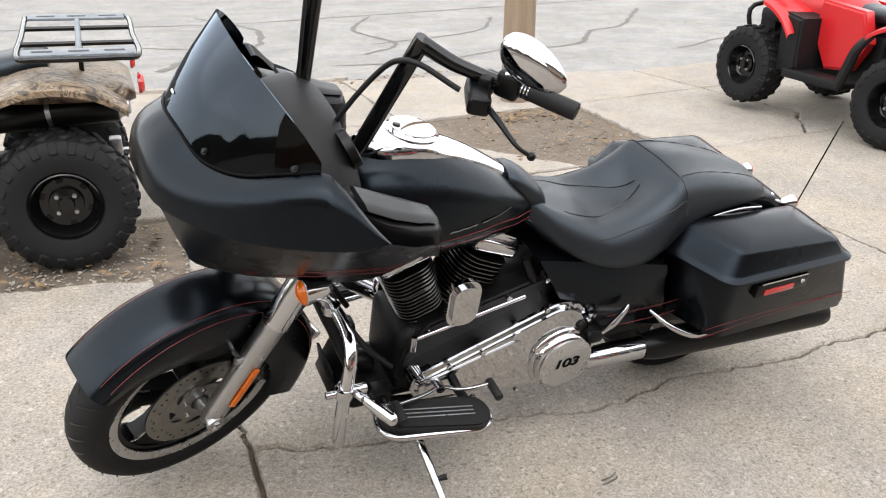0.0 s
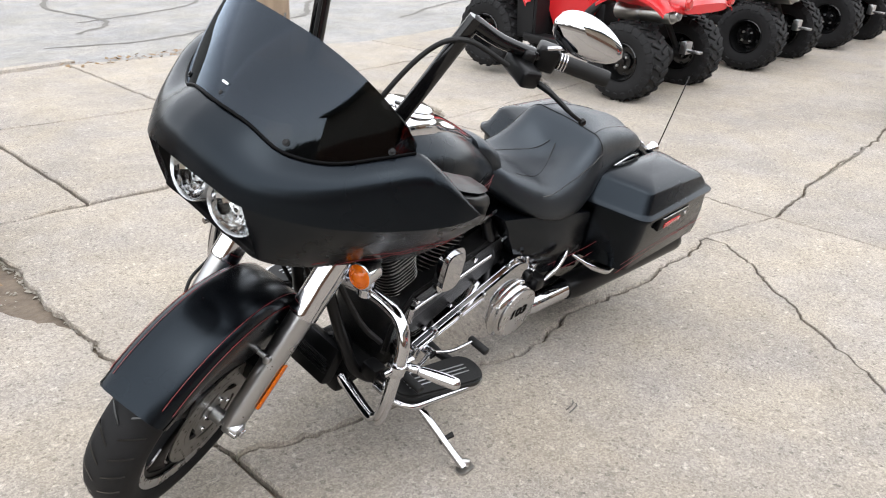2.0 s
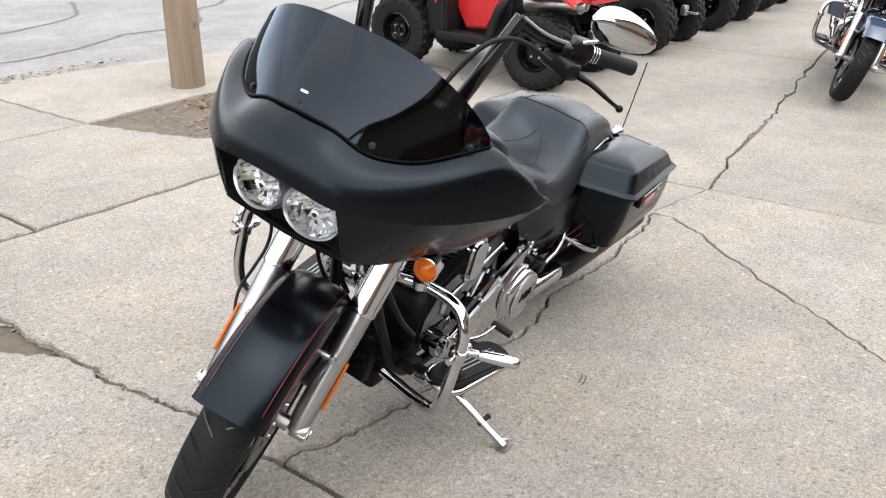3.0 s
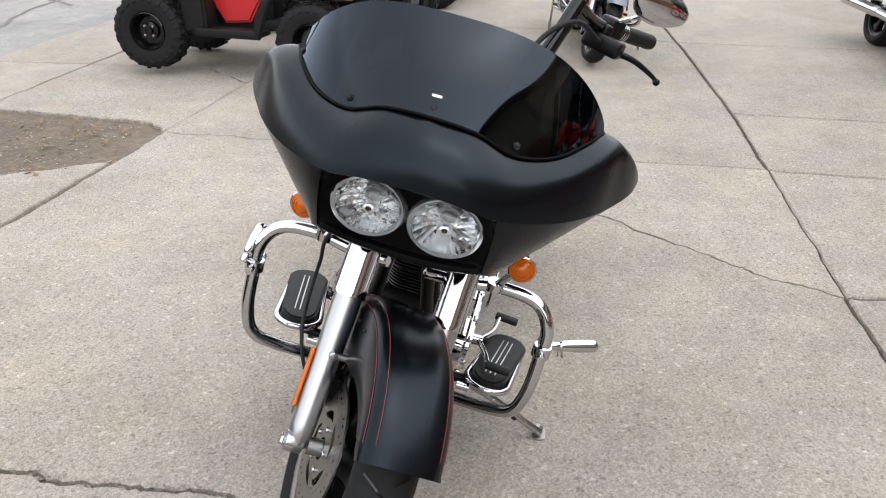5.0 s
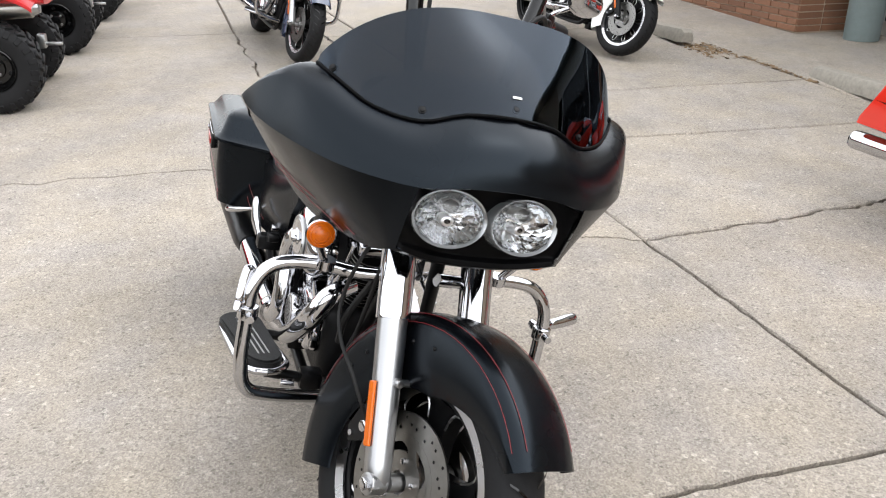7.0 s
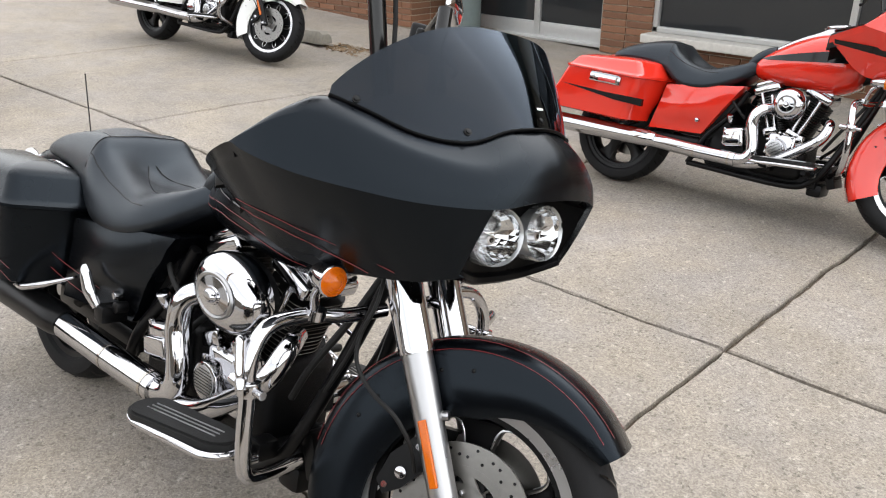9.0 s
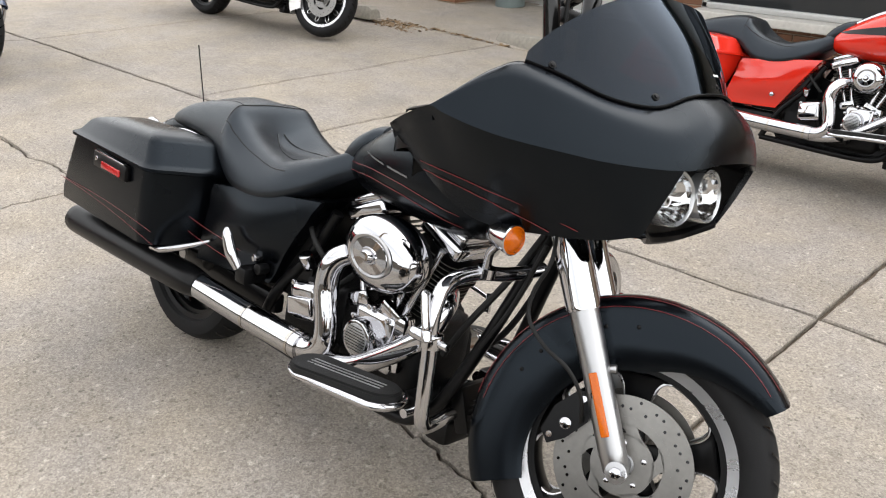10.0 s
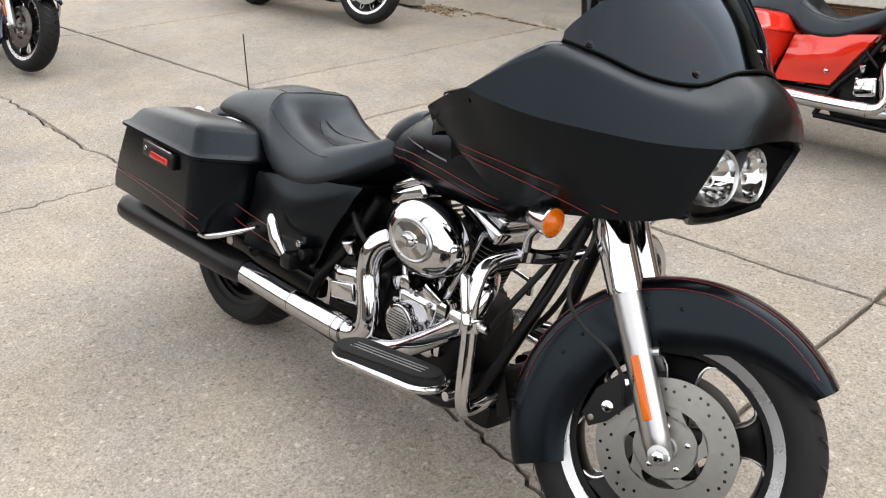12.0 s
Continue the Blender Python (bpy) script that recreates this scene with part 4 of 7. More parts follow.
def saddlebag(bike, s, paint, line=True, latch="satin_black", strip="red_lens", stripe=None):
    """A stretched hard bag with lid, latch and reflector; s is +1 on the left."""
    def ring(x0, x1, y0, y1, z0, z1, r, n=5, tilt=0.0):
        pts = []
        for cx, cy, a in ((x0 - r, y1 - r, 0), (x1 + r, y1 - r, 90), (x1 + r, y0 + r * 0.5, 180), (x0 - r, y0 + r * 0.5, 270)):
            for k in range(n + 1):
                t = radians(a + 90 * k / n)
                x, y = cx + r * math.cos(t), cy + r * math.sin(t)
                f = (x0 - x) / (x0 - x1)
                pts.append((x - 0.085 * (1 - f) * max(0.0, (y - 0.16) / 0.22), s * y, z0 + (z1 - z0) * f))
        return pts
    body_rows = [ring(-1.500, -2.085, 0.175, 0.318, 0.400, 0.415, 0.03), ring(-1.475, -2.110, 0.165, 0.342, 0.410, 0.425, 0.035), ring(-1.470, -2.100, 0.160, 0.348, 0.45, 0.46, 0.035), ring(-1.428, -2.030, 0.155, 0.366, 0.55, 0.560, 0.035), ring(-1.405, -1.968, 0.150, 0.372, 0.655, 0.672, 0.035)]
    body = part("saddlebag", grid(body_rows, close_v=True, caps=True), paint, bike, sharp=50)
    rim = [ring(-1.395, -1.965, 0.145, 0.378, 0.648, 0.666, 0.038), ring(-1.385, -1.974, 0.140, 0.387, 0.653, 0.671, 0.040), ring(-1.385, -1.974, 0.140, 0.387, 0.662, 0.679, 0.040), ring(-1.396, -1.964, 0.147, 0.377, 0.668, 0.685, 0.038)]
    lid_rows = rim + [ring(-1.403, -1.956, 0.153, 0.368, 0.676, 0.690, 0.038), ring(-1.440, -1.926, 0.160, 0.350, 0.734, 0.722, 0.030), ring(-1.448, -1.912, 0.165, 0.342, 0.743, 0.732, 0.030), ring(-1.475, -1.88, 0.178, 0.324, 0.752, 0.742, 0.030), ring(-1.55, -1.83, 0.212, 0.280, 0.762, 0.752, 0.018)]
    part("bag_lid", grid(lid_rows, close_v=True, caps=True), paint, body, sharp=38)
    # latch with its red reflector
    y = 0.372
    pl = xf(box((0, 0, 0), (0.205, 0.020, 0.050), 0.008), pose(-1.690, s * (y + 0.006), 0.622, 0, 2.5, 0))
    lt = part("latch", pl, latch, body, "latch handle with red reflector strip")
    part("reflector", xf(box((0, 0, 0), (0.115, 0.006, 0.020), 0.003), pose(-1.675, s * (y + 0.017), 0.615, 0, 2.5, 0)), strip, lt, "red reflector strip")
    part("latch_trim", xf(box((0, 0, 0), (0.185, 0.012, 0.006), 0.002), pose(-1.690, s * (y + 0.012), 0.649, 0, 2.5, 0)), "chrome", lt)
    kk = Vector((-1.765, s * (y + 0.014), 0.630))
    part("key_lock", cyl(kk, kk + Vector((0, s * 0.006, 0)), 0.008, n=14, bev=0.001), "chrome", lt)
    if stripe:
        part("stripe", xz_plate([(-1.44, 0.540), (-1.44, 0.500), (-1.62, 0.512), (-2.0, 0.566), (-1.70, 0.548)], s * 0.345, s * 0.3665, 0.0), stripe, body, "painted black flash")
    # soft fold across the outer side
    if line:
        for z0, z1 in ((0.470, 0.500), (0.430, 0.500)):
            pts = [(-1.478 - 0.60 * t, s * (0.3525 + 0.006 * t if z0 > 0.45 else 0.3455 + 0.012 * t), z0 + (z1 - z0) * t + (0.010 * math.sin(math.pi * t))) for t in [k / 10 for k in range(11)]]
            part("pinstripe", tube(pts, 0.0008, 6, 1), "red_line", body)
    # chrome bumper at the front lower corner
    if line:
        part("bag_guard", tube([(-1.375, s * 0.215, 0.462), (-1.42, s * 0.275, 0.435), (-1.49, s * 0.305, 0.408), (-1.56, s * 0.300, 0.392)], [0.005, 0.011, 0.011, 0.005], 10), "chrome", bike, "curved chrome bag guard")
    return body


def engine(bike, number=True, fin="satin_black", air="chrome", air_size=1.0):
    base = (-0.725, 0, 0.36)
    crank = part("crankcase", join(box((-0.725, 0, 0.35), (0.30, 0.24, 0.24), 0.05, 3), box((-0.98, 0, 0.36), (0.26, 0.24, 0.22), 0.03, 3), box((-0.80, 0, 0.24), (0.62, 0.20, 0.06), 0.02)), "wrinkle", bike, "black V-twin crankcase and gearbox")
    for lean, name in ((22.5, "front"), (-22.5, "rear")):
        u = Vector((math.sin(radians(lean)), 0, math.cos(radians(lean))))
        o = Vector(base) + u * 0.115
        barrel = part("cylinder", cyl(o, o + u * 0.22, 0.058, n=32), fin, bike)
        for k in range(15):
            w = 0.082 if k < 9 else 0.088
            bm = plate(rounded(w * 2, w * 1.72, 0.05, 6), 0.0042, o + u * (0.010 + 0.0135 * k), u, bev=0.0)
            part("cooling_fin", bm, fin, barrel)
        for k in range(0, 15, 1):
            w = (0.082 if k < 9 else 0.088) + 0.0006
            rng = [(x, y, 0) for x, y in rounded(w * 2, w * 1.72, 0.05, 6)]
            mm = Matrix.Translation(o + u * (0.0121 + 0.0135 * k)) @ basis(u)
            ed = tube([mm @ Vector(p) for p in rng + rng[:1]], 0.0010, 5, 1, caps=False)
            part("fin_edge", ed, "rotor_steel", barrel, "bright machined fin edge")
        top = o + u * 0.222
        rk = xf(join(box((0, 0, 0.022), (0.150, 0.175, 0.045), 0.016, 3), box((0, 0, 0.055), (0.120, 0.15, 0.03), 0.012, 3)), Matrix.Translation(top) @ basis(u) @ Matrix.Rotation(radians(90), 4, "Z"))
        rc = part("rocker_cover", rk, "chrome", bike)
        for sx in (-1, 1):
            for sy in (-1, 1):
                p = top + basis(u).to_3x3() @ Vector((sy * 0.07, sx * 0.058, 0.02))
                part("bolt", cyl(p, p + u * 0.034, 0.0075, n=8, bev=0.001), "satin_black", rc)
        # push-rod tubes on the right
        for q in (-0.028, 0.028):
            a = Vector((-0.715 + (0.05 if lean > 0 else -0.05) + q * 0.6, -0.112, 0.45))
            b = o + u * 0.215 + Vector((q, -0.088, 0))
            part("pushrod_tube", cyl(a, b, 0.0105, n=14), "chrome", bike)
    # air cleaner on the right
    ac = Vector((-0.697, -0.150, 0.625))
    nrm = Vector((0.04, -1, 0.02)).normalized()
    mm = Matrix.Translation(ac) @ basis(nrm)
    def oval(profile):
        bm = revolve(profile, (0, 0, 0), (0, 0, 1), 48)
        xf(bm, mm)
        for v in bm.verts:
            v.co.x = ac.x + (v.co.x - ac.x) * (1.22 if air_size == 1 else air_size)
            v.co.z = ac.z + (v.co.z - ac.z) * (0.90 if air_size == 1 else air_size)
        return xf(bm, Matrix.Translation(ac) @ Matrix.Rotation(radians(10), 4, "Y") @ Matrix.Translation(-ac))
    if air_size < 1:
        ac.z += 0.03
    a_ob = part("air_cleaner", oval([(0.0, 0.070), (0.022, 0.070), (0.024, 0.066), (0.048, 0.064), (0.052, 0.058), (0.072, 0.054), (0.094, 0.040), (0.104, 0.022), (0.106, 0.0), (0.104, -0.02), (0.0, -0.02)]), air, bike, "oval domed chrome air cleaner cover")
    part("centre_bolt", oval([(0, 0.084), (0.012, 0.083), (0.017, 0.076), (0.018, 0.068)]), "chrome", a_ob)
    part("air_cleaner_ring", oval([(0.050, 0.0625), (0.056, 0.0640), (0.060, 0.0600), (0.056, 0.056)]), "alu", a_ob)
    part("air_filter", oval([(0.092, -0.016), (0.096, -0.045), (0.05, -0.06), (0, -0.06)]), "wrinkle", a_ob)
    # cam cover, timer cover, lifter blocks on the right
    cov = join(box((-0.70, -0.135, 0.395), (0.155, 0.05, 0.16), 0.03, 3), box((-0.66, -0.13, 0.452), (0.13, 0.045, 0.06), 0.015), box((-0.635, -0.125, 0.37), (0.06, 0.04, 0.09), 0.015))
    cam = part("cam_cover", cov, "chrome", bike)
    p = Vector((-0.715, -0.155, 0.395))
    part("timer_cover", join(cyl(p, p + Vector((0, -0.042, 0)), 0.054, 0.050, 36, bev=0.005)), "chrome", cam)
    part("timer_face", cyl(p + Vector((0, -0.0405, 0)), p + Vector((0, -0.0435, 0)), 0.040, n=36, bev=0.001), "alu", cam)
    for k in range(9):
        part("timer_slot", box(p + Vector((0, -0.0440, -0.030 + 0.0075 * k)), (2 * math.sqrt(max(1e-6, 0.037 ** 2 - (-0.030 + 0.0075 * k) ** 2)), 0.0016, 0.0022), 0), "gloss_black", cam)
    for k in range(7):
        a = 2 * math.pi * k / 7
        q = Vector((-0.695 + 0.082 * math.cos(a), -0.158, 0.402 + 0.078 * math.sin(a)))
        part("bolt", cyl(q, q + Vector((0, -0.010, 0)), 0.0075, n=10, bev=0.001), "chrome", cam)
    for x in (-0.655, -0.775):
        part("lifter_block", box((x, -0.128, 0.478), (0.075, 0.05, 0.040), 0.01, rot=(0, 22 if x > -0.7 else -22, 0)), "chrome", bike)
    # gearbox end cover on the right
    gb = part("clutch_release_cover", join(box((-0.952, -0.155, 0.410), (0.125, 0.06, 0.112), 0.028, 3, rot=(0, -12, 0)), box((-0.955, -0.188, 0.398), (0.100, 0.016, 0.052), 0.014, 3, rot=(0, -12, 0))), "chrome", bike)
    for dx, dz in ((-0.05, 0.035), (0.045, 0.045), (0.05, -0.035), (-0.045, -0.04)):
        q = Vector((-0.955 + dx, -0.17, 0.415 + dz))
        part("bolt", cyl(q, q + Vector((0, -0.012, 0)), 0.008, n=10, bev=0.001), "chrome", gb)
    part("dipstick", cyl((-1.00, -0.13, 0.49), (-1.00, -0.155, 0.53), 0.02, n=20, bev=0.003), "chrome", bike)
    part("oil_line", join(tube([(-0.86, -0.12, 0.30), (-0.90, -0.15, 0.37), (-0.88, -0.14, 0.46), (-0.84, -0.11, 0.52)], 0.009, 10), tube([(-0.93, -0.13, 0.52), (-0.99, -0.14, 0.58), (-1.05, -0.12, 0.64)], 0.008, 10)), "grip", bike)
    # chrome primary cover on the left
    def hull(circles):
        pts = []
        for cx, cz, r, a0, a1 in circles:
            for k in range(11):
                t = radians(a0 + (a1 - a0) * k / 10)
                pts.append((cx + r * math.cos(t), cz + r * math.sin(t)))
        return pts
    out = hull([(-0.655, 0.330, 0.060, -100, 60), (-1.055, 0.435, 0.105, 68, 178), (-1.085, 0.335, 0.112, 170, 272)])
    case = [(-0.585, 0.405), (-0.660, 0.500), (-0.960, 0.585), (-1.110, 0.630), (-1.190, 0.600), (-1.215, 0.45), (-1.205, 0.26), (-0.640, 0.25), (-0.575, 0.31)]
    inn = part("inner_primary", xz_plate(case, 0.060, 0.128, 0.012), "wrinkle", bike, "black inner primary case")
    for x, z in ((-0.665, 0.475), (-0.78, 0.512), (-0.90, 0.548), (-1.02, 0.590)):
        part("case_bolt", cyl((x, 0.118, z), (x, 0.140, z), 0.009, n=10, bev=0.001), "chrome", inn)
    prim = part("primary_cover", xz_plate(out, 0.120, 0.205, 0.018), "chrome", bike, "polished chrome primary cover")
    inner = hull([(-0.665, 0.338, 0.035, -100, 60), (-0.90, 0.395, 0.05, 70, 150), (-0.90, 0.345, 0.055, 190, 262)])
    part("cover_panel", xz_plate(inner, 0.203, 0.209, 0.003), "chrome", prim)
    dc = Vector((-1.082, 0.205, 0.338))
    db = part("derby_cover", revolve([(0, 0.034), (0.060, 0.032), (0.086, 0.029), (0.096, 0.022), (0.100, 0.010), (0.109, 0.006), (0.112, 0.0)], dc, (0, 1, 0), 56), "chrome", prim, "round derby cover marked 103")
    part("derby_face", cyl(dc + Vector((0, 0.031, 0)), dc + Vector((0, 0.0345, 0)), 0.090, n=48, bev=0.001), "alu_bright", db)
    for k in range(5):
        a = 2 * math.pi * (k + 0.3) / 5
        q = dc + Vector((0.103 * math.cos(a), 0.006, 0.103 * math.sin(a)))
        part("cover_screw", cyl(q, q + Vector((0, 0.006, 0)), 0.0065, n=10, bev=0.001), "alu", db)
    if number:
        tm = Matrix.Translation(dc + Vector((0, 0.0350, 0.002))) @ Matrix(((-1, 0, 0, 0), (0, 0, 1, 0), (0, 1, 0, 0), (0, 0, 0, 1))) @ Matrix.Rotation(radians(3), 4, "Z") @ Matrix.Diagonal((1.35, 1, 1, 1))
        bm = text_mesh("103", 0.046, 0.0015, tm, 0.0012, 0.95, 0.15)
        part("engine_number", bm, "ink", db, "black raised number 103", smooth=False)
    for x, z in ((-0.62, 0.375), (-0.70, 0.402), (-0.80, 0.43), (-0.90, 0.467), (-0.99, 0.545), (-1.085, 0.543), (-0.66, 0.268), (-0.80, 0.253), (-0.95, 0.238), (-1.155, 0.47)):
        q = Vector((x, 0.196, z - 0.006))
        part("bolt", cyl(q, q + Vector((0, 0.014, 0)), 0.0085, n=10, bev=0.001), "chrome", prim)
    # shift linkage
    part("shift_rod", join(cyl((-0.595, 0.175, 0.500), (-0.93, 0.165, 0.572), 0.0062, n=10), cyl((-0.592, 0.175, 0.512), (-0.592, 0.175, 0.462), 0.010, n=12)), "chrome", bike)
    lev = part("shift_lever", join(tube([(-0.665, 0.225, 0.352), (-0.72, 0.262, 0.360), (-0.80, 0.275, 0.372)], 0.008, 10, flat=0.7), tube([(-0.665, 0.225, 0.352), (-0.60, 0.250, 0.358), (-0.52, 0.268, 0.368)], 0.008, 10, flat=0.7), cyl((-0.665, 0.18, 0.352), (-0.665, 0.24, 0.352), 0.014, n=16)), "chrome", bike)
    for x, z in ((-0.800, 0.372), (-0.515, 0.368)):
        part("toe_peg", cyl((x, 0.262, z), (x, 0.332, z - 0.004), 0.0125, n=16, bev=0.003), "grip", lev)
    # horn cover on the left between the cylinders
    hp = plate(rounded(0.098, 0.150, 0.042, 6), 0.030, (-0.728, 0.158, 0.595), (0, 1, 0), bev=0.012)
    part("horn_cover", hp, "chrome", bike, "chrome horn cover between the cylinders")


def exhaust(bike, muffler="satin_black"):
    part("rear_header", tube([(-0.770, -0.09, 0.585), (-0.808, -0.150, 0.592), (-0.848, -0.182, 0.560), (-0.860, -0.188, 0.49), (-0.838, -0.190, 0.41), (-0.832, -0.193, 0.345), (-0.868, -0.197, 0.306), (-0.96, -0.200, 0.298), (-1.10, -0.205, 0.302)], [0.028, 0.031, 0.034, 0.034, 0.034, 0.034, 0.035, 0.036, 0.036], 20), "chrome", bike, "chrome rear exhaust header with shield")
    part("front_header", tube([(-0.52, -0.09, 0.57), (-0.48, -0.15, 0.555), (-0.50, -0.185, 0.48), (-0.60, -0.19, 0.395), (-0.72, -0.19, 0.320), (-0.86, -0.19, 0.285), (-1.0, -0.19, 0.285)], [0.024, 0.026, 0.028, 0.028, 0.028, 0.028, 0.028], 18), "chrome", bike, "chrome front exhaust header")
    part("heat_shield", tube([(-0.905, -0.200, 0.298), (-1.15, -0.212, 0.303), (-1.44, -0.226, 0.318)], [0.040, 0.040, 0.040], 22, 3), "chrome", bike, "long chrome heat shield")
    for x, y, z in ((-0.930, -0.201, 0.299), (-1.13, -0.211, 0.303)):
        part("pipe_clamp", cyl((x, y, z), (x - 0.010, y, z), 0.0415, n=24), "chrome_worn", bike)
    for s in (1, -1):
        m = tube([(-1.38, s * 0.225, 0.318), (-1.46, s * 0.232, 0.320), (-1.75, s * 0.245, 0.323), (-2.10, s * 0.26, 0.327), (-2.135, s * 0.262, 0.327)], [0.040, 0.050, 0.052, 0.052, 0.046], 24, 4)
        mf = part("muffler", m, muffler, bike, "black slash-free straight muffler" if muffler != "chrome" else "chrome muffler")
        part("muffler_tip", tube([(-2.130, s * 0.262, 0.327), (-2.150, s * 0.263, 0.327)], [0.040, 0.036], 20, 1), "gloss_black", mf)
    part("crossover_pipe", tube([(-1.12, 0.12, 0.27), (-1.17, 0.19, 0.292), (-1.25, 0.215, 0.310), (-1.40, 0.225, 0.318)], [0.03, 0.034, 0.036, 0.037], 18), "chrome", bike, "chrome left exhaust pipe")


def chassis(bike, steer, guard=True, pegs=True, stand=True):
    for s in (1, -1):
        part("down_tube", tube([(-0.27, s * 0.028, 0.90), (-0.34, s * 0.055, 0.66), (-0.44, s * 0.095, 0.38), (-0.52, s * 0.11, 0.25), (-0.66, s * 0.12, 0.205), (-1.2, s * 0.13, 0.22)], 0.017, 12), "satin_black", bike)
        part("frame_rail", tube([(-0.95, s * 0.10, 0.66), (-1.02, s * 0.115, 0.52), (-1.13, s * 0.13, 0.38), (-1.2, s * 0.13, 0.22)], 0.017, 12), "satin_black", bike)
        part("bag_bracket", tube([(-1.35, s * 0.13, 0.62), (-1.40, s * 0.15, 0.5), (-1.45, s * 0.16, 0.40)], 0.010, 8), "satin_black", bike)
        part("shock_absorber", cyl((-1.50, s * 0.125, 0.34), (-1.28, s * 0.125, 0.56), 0.024, n=16), "satin_black", bike)
    part("backbone", tube([(-0.26, 0, 0.93), (-0.42, 0, 0.80), (-0.8, 0, 0.72), (-1.0, 0, 0.66)], 0.03, 12), "satin_black", bike)
    part("battery_box", box((-1.15, 0, 0.52), (0.30, 0.24, 0.30), 0.02), "satin_black", bike)
    part("swing_arm", join(box((-1.38, 0.115, 0.33), (0.50, 0.035, 0.06), 0.012), box((-1.38, -0.115, 0.33), (0.50, 0.035, 0.06), 0.012)), "satin_black", bike)
    cast_wheel("rear_wheel", bike, (-1.70, 0, 0.314), 0.312, 0.085, Matrix.Identity(4), both=False, rim="satin_black")
    rows = fender_rows((-1.685, 0, 0.355), 160, 25, lambda f: 0.440, 0.118, lambda f: 0.09)
    part("rear_fender", grid(rows), "denim" if bike.name.startswith("black") else bike["paint"], bike, sharp=60)
    # regulator and oil cooler low at the front
    part("regulator", box((-0.440, 0, 0.285), (0.045, 0.15, 0.12), 0.010, rot=(0, -22, 0)), "satin_black", bike)
    filt = part("oil_filter", revolve([(0, 0), (0.030, 0.0), (0.038, 0.008), (0.038, 0.075), (0.030, 0.085), (0, 0.085)], (-0.545, 0, 0.275), (0.75, 0, 0.25), 28), "satin_black", bike)
    for k in range(12):
        a = 2 * math.pi * k / 12
        q = Vector((-0.545, 0, 0.275)) + Vector((0.75, 0, 0.25)).normalized() * 0.076 + Vector((0.03 * -0.32 * math.cos(a), 0.036 * math.sin(a), 0.034 * math.cos(a)))
        part("filter_flute", cyl(q, q + Vector((0.010, 0, 0.003)), 0.0035, n=6), "satin_black", filt)
    for k in range(7):
        part("cooler_fin", box((-0.416 + 0.005 * k * 0.4, 0, 0.245 + 0.0135 * k), (0.010, 0.138, 0.004), 0.001, 1, rot=(0, -22, 0)), "wrinkle", bike)
    part("skid_panel", box((-0.50, 0, 0.205), (0.08, 0.16, 0.07), 0.02), "satin_black", bike)
    part("wiring_loom", join(tube([(-0.30, -0.05, 0.80), (-0.36, -0.085, 0.66), (-0.44, -0.11, 0.52), (-0.50, -0.10, 0.42)], 0.009, 8), tube([(-0.31, 0.05, 0.80), (-0.38, 0.08, 0.62), (-0.47, 0.11, 0.46), (-0.56, 0.12, 0.36)], 0.009, 8), tube([(-0.27, -0.10, 0.77), (-0.33, -0.10, 0.60), (-0.42, -0.09, 0.44)], 0.006, 8)), "grip", bike)
    if guard:
        for s in (1, -1):
            g = part("engine_guard", tube([(-0.300, s * 0.045, 0.700), (-0.325, s * 0.14, 0.690), (-0.345, s * 0.235, 0.695), (-0.345, s * 0.325, 0.682), (-0.332, s * 0.368, 0.628), (-0.322, s * 0.372, 0.54), (-0.318, s * 0.370, 0.45), (-0.326, s * 0.350, 0.378), (-0.35, s * 0.29, 0.345), (-0.42, s * 0.13, 0.300)], 0.0165, 16), "chrome", bike, "bent chrome engine guard bar")
            cl = Vector((-0.322, s * 0.371, 0.572))
            part("clamp", join(cyl(cl - Vector((0, 0, 0.016)), cl + Vector((0, 0, 0.016)), 0.0235, n=20, bev=0.003), cyl(cl + Vector((0.02, 0, 0)), cl + Vector((0.045, 0, 0)), 0.009, n=10), cyl(cl - Vector((0.055, 0, 0)), cl - Vector((0.02, 0, 0)), 0.013, n=12, bev=0.003)), "chrome", g)
            if pegs:
                if s > 0:
                    peg = [(-0.345, 0.385, 0.578), (-0.358, 0.420, 0.583), (-0.385, 0.480, 0.588), (-0.396, 0.508, 0.588)]
                else:
                    peg = [(-0.312, -0.398, 0.575), (-0.325, -0.392, 0.605), (-0.345, -0.382, 0.640), (-0.356, -0.376, 0.668)]
                pa, pb = Vector(peg[0]), Vector(peg[-1])
                ax = (pb - pa).normalized()
                nn = Vector((0.25, 0.1, 1)) if s > 0 else Vector((1, -0.5, 0.2))
                nn = (nn - ax * nn.dot(ax)).normalized()
                sd = nn.cross(ax)
                fr = Matrix((( ax.x, sd.x, nn.x, 0), (ax.y, sd.y, nn.y, 0), (ax.z, sd.z, nn.z, 0), (0, 0, 0, 1)))
                ln = (pb - pa).length
                pg = part("highway_peg", xf(join(tube([(-ln * 0.30, 0, 0), (-ln * 0.22, 0, 0), (ln * 0.15, 0, 0), (ln * 0.44, 0, 0), (ln * 0.52, 0, 0)], [0.008, 0.0135, 0.0165, 0.0155, 0.006], 18, 4, flat=0.62), cyl((-ln * 0.5, 0, 0), (-ln * 0.28, 0, 0), 0.011, n=14, bev=0.002)), Matrix.Translation((pa + pb) / 2) @ fr), "chrome", bike, "folding chrome highway peg")
